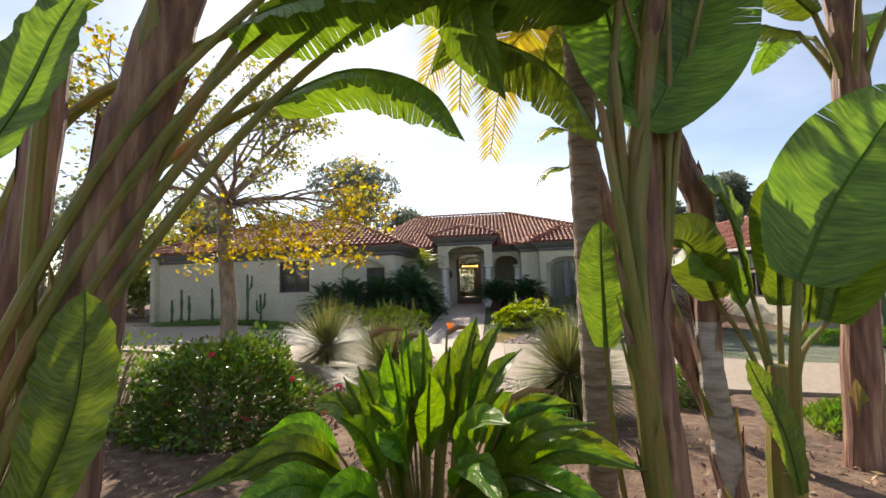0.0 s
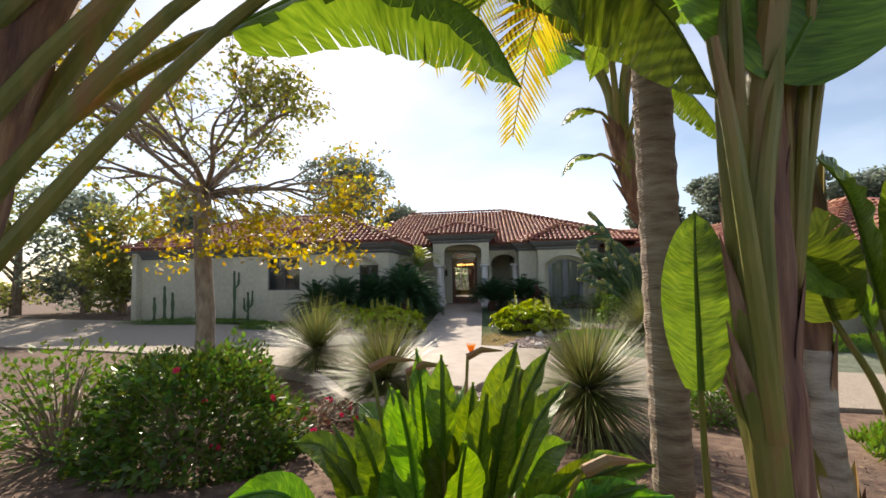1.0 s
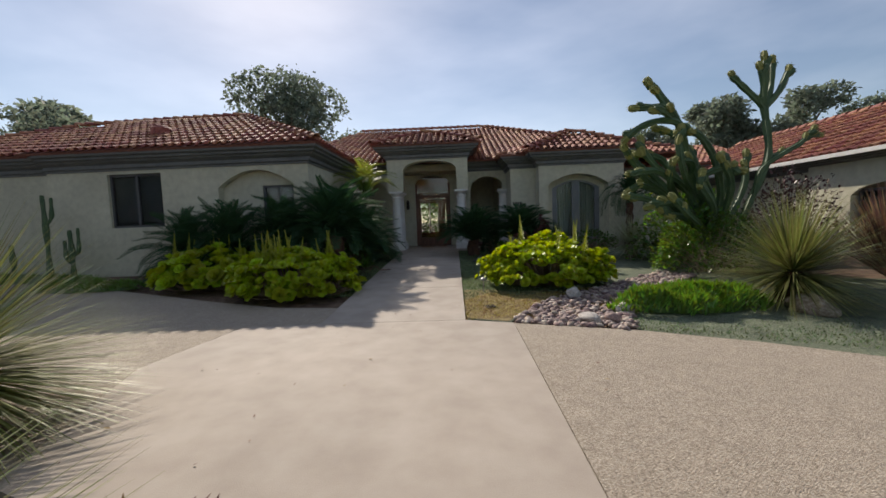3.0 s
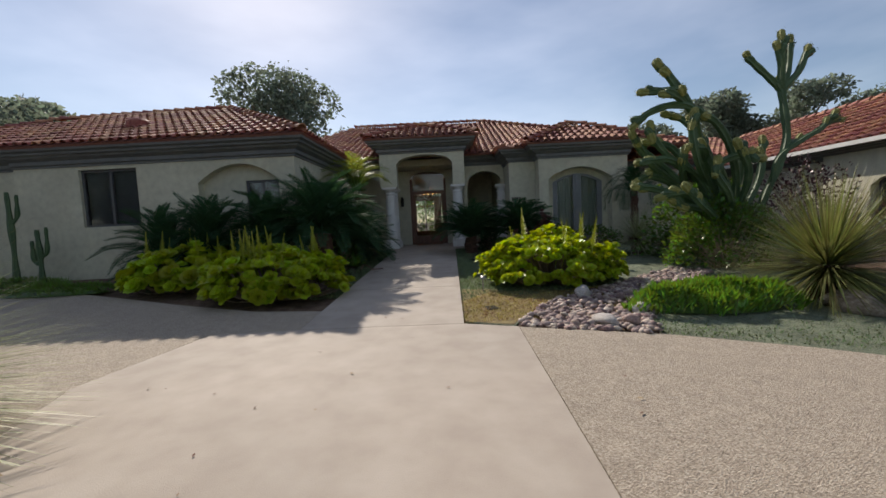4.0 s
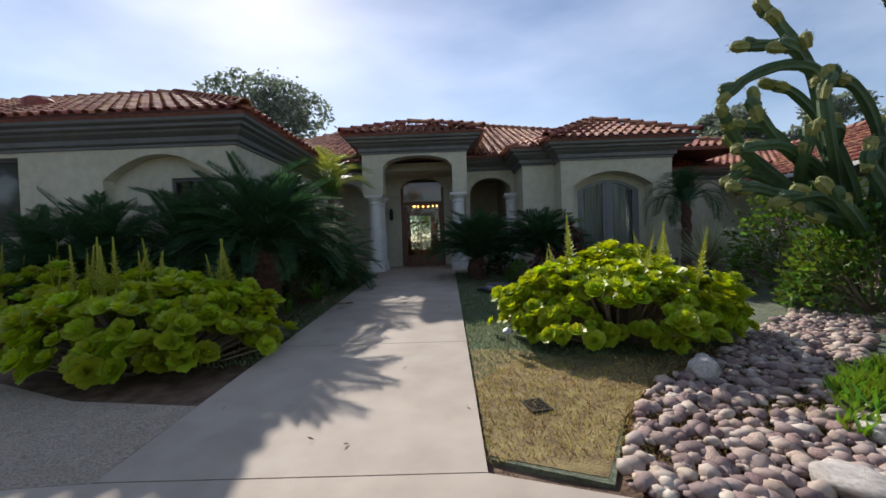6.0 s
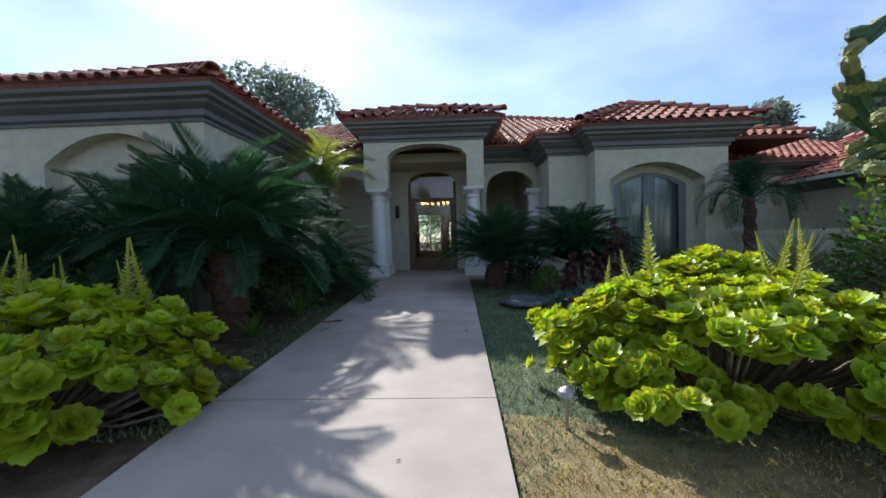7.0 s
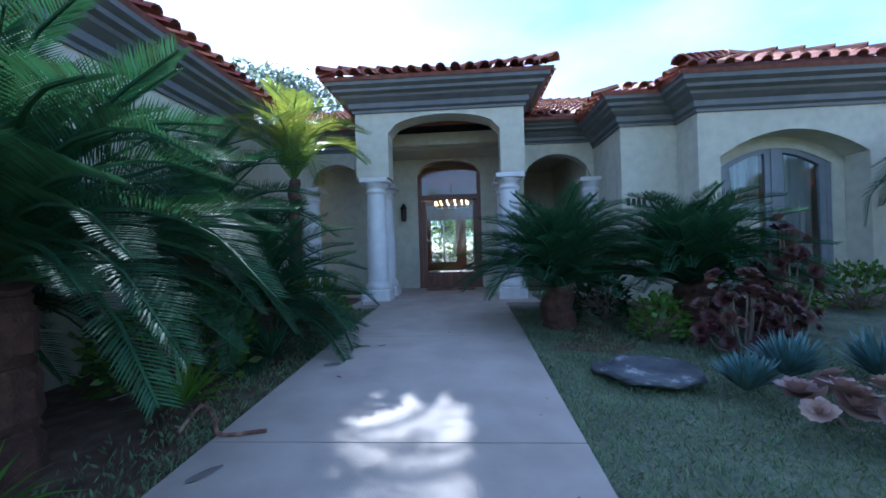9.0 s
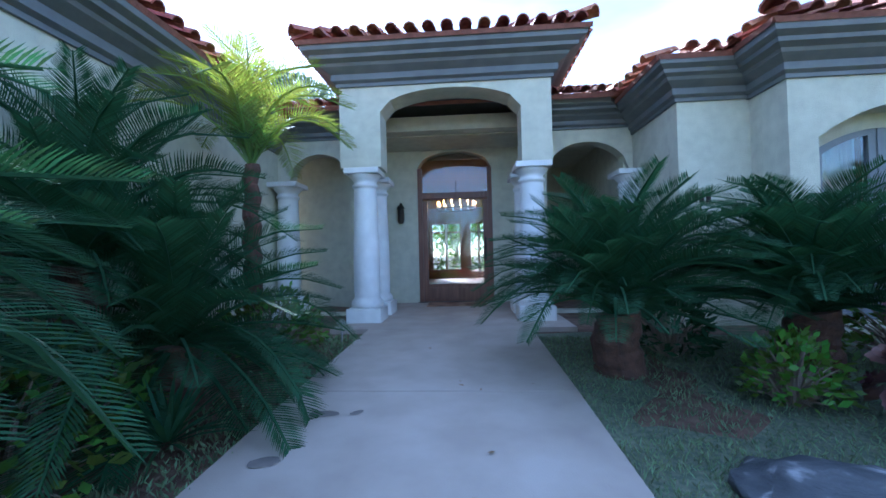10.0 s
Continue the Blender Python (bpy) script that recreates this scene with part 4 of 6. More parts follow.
def shrub(name, place, rx, ry, h, n, seed, mat, label, leaf=0.07, category="shrub", flowers=0, flower_mat=None, twig_mat=None, ratio=0.5, hollow=0.55, group="", bottom=0.0):
    """A leafy bush: many single leaves on a lumpy mound, with twigs showing."""
    g = rnd(seed)
    ob = thing(name, place, label, category, group)
    s, tw, fl = Shape(), Shape(), Shape()
    for i in range(n):
        a, el = g.uniform(0, 2 * math.pi), math.asin(g.uniform(-0.1 - bottom, 1))
        d = Vector((math.cos(a) * math.cos(el), math.sin(a) * math.cos(el), math.sin(el)))
        k = (1 + 0.28 * noise.noise((d.x * 2.2 + seed * 3.1, d.y * 2.2, d.z * 2.2)) + 0.12 * noise.noise((d.x * 7, d.y * 7, d.z * 7 + seed))) * (hollow + (1 - hollow) * g.random() ** 0.5)
        p = Vector((d.x * rx * k, d.y * ry * k, max(0.02, h * 0.12 + d.z * h * 0.88 * k)))
        dr = (d + Vector((g.uniform(-1, 1), g.uniform(-1, 1), g.uniform(-0.7, 0.7)))).normalized()
        s.leaf(p, (g.uniform(-1, 1), g.uniform(-1, 1), g.uniform(0.1, 1)), dr, leaf * g.uniform(0.6, 1.4), ratio)
        if i % max(1, n // 70) == 0:
            tw.tube([(p.x * 0.15, p.y * 0.15, -0.08), (p.x * 0.55, p.y * 0.55, p.z * 0.6), p], [0.016, 0.009, 0.004], 4, cap=False)
        if flowers and i % max(1, n // flowers) == 0 and d.z > 0.1:
            q = p + d * 0.03
            for j in range(6):
                fl.leaf(q, d, Vector((g.uniform(-1, 1), g.uniform(-1, 1), g.uniform(-0.2, 1))), 0.06, 0.8)
    tagged(part("foliage", s, mat, ob), kind="stuff")
    tagged(part("twig_mass", tw, twig_mat or BARK, ob), kind="stuff")
    if flowers:
        tagged(part("flower_mass", fl, flower_mat or RED_PETAL, ob, "small bright red flowers"), kind="stuff")
    return ob


def crown(s, centre, rx, ry, rz, n, g, leaf, seed, ratio=0.5):
    """Leaves in lumpy clumps round a centre."""
    for i in range(n):
        d = Vector((g.gauss(0, 1), g.gauss(0, 1), g.gauss(0, 1))).normalized()
        k = (1 + 0.3 * noise.noise((d.x * 2 + seed, d.y * 2, d.z * 2))) * (0.6 + 0.4 * g.random() ** 0.6)
        p = Vector(centre) + Vector((d.x * rx, d.y * ry, d.z * rz)) * k
        s.leaf(p, (g.uniform(-1, 1), g.uniform(-1, 1), g.uniform(-0.3, 1)), (g.uniform(-1, 1), g.uniform(-1, 1), g.uniform(-1, 0.6)), leaf * g.uniform(0.6, 1.5), ratio)


def far_tree(place, height, spread, seed, label, clumps=16, leaves=260, leaf=0.45, mat=None, bare=0.3):
    g = rnd(seed)
    ob = thing("tree", place, label, "tree", "trees round the house")
    tr = Shape().tube([(0, 0, -0.3), (0.1, 0, height * 0.25), (0.0, 0.1, height * 0.5), (0.1, 0, height * 0.8)], [0.035 * height, 0.026 * height, 0.018 * height, 0.005 * height], 8)
    s = Shape()
    for i in range(clumps):
        a, q = g.uniform(0, 6.28), math.sqrt(g.random())
        zz = height * (bare + (0.93 - bare) * g.random())
        w = spread * (0.95 - 0.55 * abs((zz / height - bare) / (1 - bare) - 0.4))
        c = (math.cos(a) * q * w * 0.75, math.sin(a) * q * w * 0.75, zz)
        tr.tube([(0, 0, zz * 0.55), (c[0] * 0.5, c[1] * 0.5, zz * 0.82), c], [0.012 * height, 0.008 * height, 0.003 * height], 5, cap=False)
        r = spread * g.uniform(0.26, 0.42)
        crown(s, c, r, r, r * 0.75, leaves, g, leaf, seed + i)
    part("trunk", tr, BARK, ob)
    tagged(part("crown", s, mat or LEAF_FAR, ob), kind="stuff")
    return ob


def paddle(pts, width, seed, tears=0.15, fold=0.35, up=(0, 0, 1), n=26, wavy=0.02, taper=0.55):
    """A long oval leaf blade along a curved midrib, torn between its ribs."""
    g = rnd(seed)
    mid = curve_points(pts, n)
    s = Shape()
    s.uvs = []
    for sd in (-1, 1):
        shift = 0.0
        for i in range(n):
            if g.random() < tears:
                shift = g.uniform(-0.10, 0.03)
            row = []
            for k in (i, i + 1):
                u = k / n
                t = (mid[min(k + 1, n)] - mid[max(k - 1, 0)]).normalized()
                sv = t.cross(Vector(up))
                sv = sv.normalized() if sv.length > 1e-4 else Vector((1, 0, 0))
                nv = sv.cross(t).normalized()
                w = width * 0.5 * (math.sin(math.pi * min(1, 0.06 + u * 0.97)) ** taper) * (1.0 - 0.12 * u)
                e = mid[k] + sd * sv * w * math.cos(fold + shift) + nv * w * (math.sin(fold + shift * 2.2) + wavy / width * math.sin(k * 1.7 + seed)) + t * w * 0.12
                h = mid[k] + sd * sv * w * 0.5 * math.cos(fold * 0.7) + nv * w * 0.5 * math.sin(fold * 1.15)
                row.append((mid[k], h, e))
            (a0, a1, a2), (b0, b1, b2) = row
            if shift and i % 2:
                a2, b2 = a2.lerp(b2, 0.12), b2.lerp(a2, 0.06)
            s.add([a0, a1, b1, b0], [(0, 1, 2, 3)])
            s.add([a1, a2, b2, b1], [(0, 1, 2, 3)])
            u0, u1 = i / n + sd * 2, (i + 1) / n + sd * 2
            s.uvs += [(u0, 0), (u0 - 0.03, 0.5), (u1 - 0.03, 0.5), (u1, 0), (u0 - 0.03, 0.5), (u0 - 0.08, 1), (u1 - 0.08, 1), (u1 - 0.03, 0.5)]
    s.tube(mid[::2], [0.012 * (1 - 0.06 * i) for i in range(len(mid[::2]))], 5, cap=False)
    return s


def on(x, y, dz=0.0):
    return (x, y, ground_z(x, y) + dz)


# ---- planting along the walk ----
aeonium(on(1.38, 14.95), 1.22, 1.05, 0.74, 300, 8, 1, "mound of bright yellow-green aeonium rosettes beside the walk", size=0.72, mass=900, gap=lambda d: d.y < -0.5 and abs(d.x + 0.25) < 0.24 and 0.2 < d.z < 0.5)
aeonium(on(-3.72, 14.5), 1.28, 0.82, 0.68, 260, 20, 2, "bright green aeonium bush with pale flower spikes at the drive's edge", size=0.95, mass=260)
aeonium(on(-6.1, 15.5), 1.25, 0.8, 0.7, 260, 8, 3, "green aeonium bush in the shade of the house", size=1.15)
sago("sago_palm", on(0.1, 19.65), 0.45, 1.24, 130, 11, "dark green sago palm with rough trunk beside the porch column", group="sago palms", low=10, trunk_r=0.19, high=72)
sago("sago_palm", on(1.66, 19.65), 0.45, 1.28, 130, 12, "dark green sago palm in front of the bay", group="sago palms", low=10, trunk_r=0.19, high=72)
sago("sago_palm", on(-3.5, 16.62), 0.98, 1.5, 130, 13, "large dark sago palm with tall reddish trunk at the wing's corner", group="sago palms", trunk_r=0.21, low=-8, high=74)
sago("sago_palm", on(-4.95, 17.0), 0.75, 1.4, 90, 19, "dark sago palm close under the wing's eave", group="sago palms", low=-10)
sago("sago_palm", on(-6.2, 16.65), 0.6, 1.5, 96, 14, "dark sago palm in front of the arched niche", group="sago palms", low=-25)
sago("sago_palm", on(-7.5, 16.9), 0.55, 1.35, 76, 15, "dark sago palm below the wing's window", group="sago palms", low=-25)
sago("sago_palm", on(-3.35, 19.0), 0.4, 1.4, 76, 16, "low sago palm drooping beside the walk", group="sago palms", low=-25)
sago("sago_palm", on(-4.0, 18.9), 1.0, 1.5, 70, 20, "shaded sago palm against the stucco wall", group="sago palms")
PYGMY = [frond_mesh("frond", 1.0, 0.22, 46, LEAF_PYGMY, 120 + i, rise=0.3, droop=0.6, width=0.013) for i in range(2)]
GREEN_FRONDS = [frond_mesh("frond", 1.0, 0.24, 36, LEAF_SAGO, 124 + i, rise=0.35, droop=0.9, width=0.018) for i in range(2)]
sago("pygmy_palm", on(-3.52, 20.35), 2.0, 1.4, 19, 17, "slim pygmy palm with yellow-green fronds beside the column", PYGMY, 0.085, 18, category="palm")
sago("pygmy_palm", on(5.3, 20.0), 1.62, 1.0, 26, 18, "slim pygmy palm with dark fronds beside the bay", GREEN_FRONDS, 0.11, -20, category="palm")
spiky("clivia_clump", on(-2.95, 17.3), 0.42, 60, 31, LEAF_COVER, "clump of strap leaves on the walk's edge", "plant", core=0.02, width=0.03, low=25, high=80, sag=0.35, trunk=False)
spiky("clivia_clump", on(-3.0, 16.2), 0.38, 50, 32, LEAF_COVER, "clump of strap leaves on the walk's edge", "plant", core=0.02, width=0.03, low=25, high=80, sag=0.35, trunk=False)
spiky("clivia_clump", on(-2.85, 18.3), 0.5, 60, 33, LEAF_SAGO, "dark clump of strap leaves beside the walk", "plant", core=0.02, width=0.035, low=20, high=80, sag=0.4, trunk=False)
# succulents by the lawn
aeonium(on(1.5, 18.5), 0.36, 0.3, 0.55, 70, 0, 5, "dark reddish aeonium with tall stems", ROSETTES_DARK, 0.55)
aeonium(on(2.15, 18.85), 0.26, 0.24, 0.95, 50, 0, 6, "tall dark purple aeonium on bare stems", ROSETTES_DARK, 0.55)
shrub("low_shrub", on(1.0, 19.0), 0.27, 0.25, 0.42, 520, 41, LEAF_COVER, "small rounded green shrub on the lawn", 0.07)
aeonium(on(1.28, 17.05), 0.52, 0.26, 0.16, 40, 0, 7, "dusty pink succulent rosettes on the lawn's edge", ROSETTES_ROSE, 0.48)
spiky("chalkstick_patch", on(0.88, 17.55), 0.28, 240, 42, LEAF_BLUE, "patch of blue-green chalksticks", "plant", core=0.0, width=0.035, low=35, high=85, sag=0.0, trunk=False)
spiky("chalkstick_patch", on(1.35, 17.8), 0.34, 260, 43, LEAF_BLUE, "patch of blue-green chalksticks", "plant", core=0.0, width=0.035, low=30, high=85, sag=0.0, trunk=False)
spiky("chalkstick_patch", on(1.95, 17.75), 0.36, 260, 44, LEAF_BLUE, "patch of blue-green chalksticks", "plant", core=0.0, width=0.035, low=30, high=85, sag=0.0, trunk=False)
shrub("low_shrub", on(0.75, 20.1), 0.35, 0.35, 0.55, 500, 45, LEAF_SAGO, "dark leafy shrub between the sago palms", 0.12, ratio=0.3)
shrub("low_shrub", on(2.6, 19.8), 0.6, 0.4, 0.7, 700, 46, LEAF_SHRUB, "dark low shrub under the French doors", 0.08)
shrub("low_shrub", on(4.2, 20.3), 0.8, 0.4, 0.55, 800, 47, LEAF_SHRUB, "low green shrub along the bay", 0.09)
shrub("low_shrub", on(6.9, 19.3), 1.2, 0.5, 0.7, 1200, 48, LEAF_SHRUB, "green shrub along the court wall", 0.09)
# spiky plants
spiky("desert_spoon", on(4.6, 12.95), 1.35, 1400, 51, LEAF_DASY, "large grey-green desert spoon beside the drive", "desert spoon", core=0.42, group="desert spoons", width=0.019)
spiky("desert_spoon", on(1.02, 5.75), 1.08, 1600, 52, LEAF_DASY, "round spiky desert spoon on a short trunk", "desert spoon", core=0.5, group="desert spoons", low=-35, width=0.018)
spiky("desert_spoon", on(-1.88, 6.9), 1.18, 1600, 53, LEAF_DASY, "round spiky desert spoon beside the dry creek", "desert spoon", core=0.47, group="desert spoons", low=-35, width=0.018)
spiky("desert_spoon", on(-4.2, 9.5), 1.4, 1500, 54, LEAF_DASY, "round spiky desert spoon near the drive", "desert spoon", core=0.47, group="desert spoons", low=-35, width=0.018)
spiky("variegated_yucca", on(4.41, 17.91), 0.95, 520, 55, LEAF_PALE, "pale striped yucca rosette", "yucca", core=0.35)
spiky("bronze_flax", on(6.85, 13.6), 1.6, 420, 56, LEAF_FLAX, "bronze-red flax with upright strap leaves", "flax", core=0.05, width=0.05, low=30, high=85, sag=0.25, trunk=False, upright=0.3)
spiky("bronze_flax", on(7.6, 14.6), 1.25, 200, 57, LEAF_FLAX, "bronze-red flax with upright strap leaves", "flax", core=0.05, width=0.05, low=30, high=85, sag=0.25, trunk=False, upright=0.3)
spiky("desert_spoon", on(6.3, 8.9 - 2.6), 1.0, 420, 58, LEAF_DASY, "grey-green desert spoon at the drive's near edge", "desert spoon", core=0.35, group="desert spoons")
# low mats
def mat_plant(name, cx, cy, rx, ry, h, n, seed, mat, label, size=0.10):
    g = rnd(seed)
    ob = thing(name, on(cx, cy), label, "groundcover")
    s = Shape()
    for i in range(n):
        a, q = g.uniform(0, 6.283), math.sqrt(g.random())
        wob = 1 + 0.3 * noise.noise((math.cos(a) * 2, math.sin(a) * 2, seed))
        x, y = math.cos(a) * q * rx * wob, math.sin(a) * q * ry * wob
        z = h * math.sqrt(max(0, 1 - q * q)) * (0.75 + 0.6 * noise.noise((x * 2.6, y * 2.6, seed)))
        b = Vector((x, y, max(0.0, z - size * 0.3)))
        s.blade(b, b + Vector((g.uniform(-0.6, 0.6), g.uniform(-0.9, 0.5), 0.8)).normalized() * size * g.uniform(0.7, 1.6), size * 0.26, (0.3, 1, 0), 0, n=2, belly=0.6)
    # solid core in dark leaf green puts shade between the blades
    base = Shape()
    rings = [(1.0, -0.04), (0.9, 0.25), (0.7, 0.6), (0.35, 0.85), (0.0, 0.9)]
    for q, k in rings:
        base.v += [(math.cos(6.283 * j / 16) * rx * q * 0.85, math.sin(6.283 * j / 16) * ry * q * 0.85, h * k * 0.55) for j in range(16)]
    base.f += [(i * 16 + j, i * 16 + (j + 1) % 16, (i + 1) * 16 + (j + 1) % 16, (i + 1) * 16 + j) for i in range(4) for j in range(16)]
    part("mound", base, LEAF_SHRUB, ob, "dark green core standing in for shade under the leaves")
    tagged(part("foliage", s, mat, ob), kind="stuff")
    return ob


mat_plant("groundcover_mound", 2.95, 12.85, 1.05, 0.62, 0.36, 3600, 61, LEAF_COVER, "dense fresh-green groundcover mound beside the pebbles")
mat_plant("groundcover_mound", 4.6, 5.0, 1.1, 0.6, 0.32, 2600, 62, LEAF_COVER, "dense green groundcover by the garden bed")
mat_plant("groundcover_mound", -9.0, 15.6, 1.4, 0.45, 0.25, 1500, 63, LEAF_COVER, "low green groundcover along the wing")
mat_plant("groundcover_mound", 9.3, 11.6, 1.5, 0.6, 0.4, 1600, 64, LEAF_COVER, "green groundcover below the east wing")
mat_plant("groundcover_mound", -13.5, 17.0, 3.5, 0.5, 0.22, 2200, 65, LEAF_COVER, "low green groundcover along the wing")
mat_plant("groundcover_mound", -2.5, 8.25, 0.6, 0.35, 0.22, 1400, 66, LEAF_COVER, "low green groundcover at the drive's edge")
# shrubs of the near garden
shrub("flowering_shrub", on(-3.3, 4.5, -0.02), 1.05, 0.85, 1.15, 12000, 71, LEAF_SHRUB, "dense dark green shrub with red flowers", 0.075, flowers=18, bottom=0.3)
shrub("leggy_shrub", on(-4.9, 4.5), 0.9, 0.8, 1.2, 1700, 72, LEAF_COVER, "sparse light green shrub with dry twigs", 0.075, hollow=0.3)
shrub("round_shrub", on(2.9, 6.5), 0.5, 0.45, 0.52, 2600, 73, LEAF_COVER, "round yellow-green shrub by the drive", 0.06)
shrub("spurge_clump", on(-1.55, 8.0), 0.45, 0.36, 0.5, 1300, 74, LEAF_FLAX, "reddish dry succulent clump with pink flowers", 0.08, ratio=0.25, flowers=30)
shrub("spurge_clump", on(-5.6, 7.6), 1.2, 0.7, 0.6, 2200, 75, LEAF_FLAX, "reddish dry spurge with pink flowers below the tree", 0.08, ratio=0.25, flowers=40)
shrub("spurge_clump", on(-7.3, 8.4), 1.0, 0.7, 0.6, 1800, 76, LEAF_COVER, "grey-green spurge below the tree", 0.08, ratio=0.25, flowers=15)
shrub("red_groundcover", on(-2.6, 5.9), 0.7, 0.6, 0.25, 500, 77, LEAF_FLAX, "sparse reddish groundcover on mulch", 0.06, flowers=14)
shrub("bougainvillea", on(8.4, 17.6), 1.3, 0.8, 2.2, 2600, 78, LEAF_DARKRED, "dark red leaved climber over the court wall", 0.09, hollow=0.35)
shrub("low_shrub", on(-4.9, 16.3), 0.9, 0.6, 0.95, 1500, 84, LEAF_SHRUB, "dark shaded shrub below the sago palms", 0.09)
shrub("low_shrub", on(-3.5, 18.0), 0.6, 0.7, 0.7, 1100, 85, LEAF_SHRUB, "dark shaded shrub beside the walk", 0.09)
shrub("low_shrub", on(-3.3, 20.3), 0.5, 0.6, 0.6, 900, 86, LEAF_SHRUB, "dark shaded shrub beside the porch", 0.09)
shrub("dark_shrub", on(5.4, 16.9), 1.3, 0.8, 1.9, 3000, 87, LEAF_SHRUB, "dark shrub behind the tree cactus", 0.10)
shrub("low_shrub", on(5.05, 15.55), 1.15, 0.6, 1.35, 4200, 88, LEAF_SHRUB, "dark low shrub below the tree cactus", 0.09)
shrub("hedge", on(-2.0, 37.0), 5.0, 1.2, 3.0, 5200, 79, LEAF_COVER, "sunlit green hedge behind the house", 0.22)

# ---- cacti ----
def cactus_arm(s, tips, pts, r, n=12, knobs=True):
    c = curve_points(pts, n)
    s.tube(c, [r * (0.8 + 0.2 * math.sin(i * 1.1)) for i in range(n)] + [r * 0.55], 12, ribs=0.22)
    t = (c[-1] - c[-3]).normalized()
    tips.tube([c[-2] - t * 0.05, c[-1], c[-1] + t * r * 0.9, c[-1] + t * r * 1.5], [r * 0.98, r * 1.0, r * 0.75, r * 0.2], 12, ribs=0.2)


def cactus_limb(owner, pts, r, seed, fingers=2):
    """A jointed ribbed limb whose end carries a knot of short spiny fingers."""
    g = rnd(seed)
    body = Shape()
    c = curve_points(pts, 6 * (len(pts) - 1))
    n = len(c)
    body.tube(c, [r * (0.86 + 0.16 * abs(math.sin(i * 0.55 + seed))) for i in range(n - 1)] + [r * 0.7], 12, ribs=0.26)
    limb = part("arm", body, CACTUS, owner)
    t = (c[-1] - c[-3]).normalized()
    for k in range(fingers + 1):
        d = (t + (Vector((g.uniform(-0.8, 0.8), g.uniform(-0.6, 0.6), g.uniform(-0.2, 0.9))) if k else Vector((0, 0, 0.1)))).normalized()
        b = c[-1] - t * (0.02 + 0.12 * k)
        ln = r * g.uniform(2.2, 3.4)
        tip = Shape().tube([b, b + d * ln * 0.5, b + d * ln * 0.85, b + d * ln], [r * 0.8, r * 1.08, r * 0.9, r * 0.35], 12, ribs=0.24)
        for q in range(26):
            a, z = g.uniform(0, 6.283), g.uniform(0.3, 1.0)
            o = (d.orthogonal().normalized() * math.cos(a) + d.cross(d.orthogonal().normalized()) * math.sin(a)).normalized()
            p = b + d * ln * z + o * r * 0.85
            tip.leaf(p, d, o + d * 0.4, 0.035, 0.35)
        part("tip", tip, CACTUS_TIP if k % 2 == 0 else CACTUS, limb, "yellowish spiny tip")
    return limb


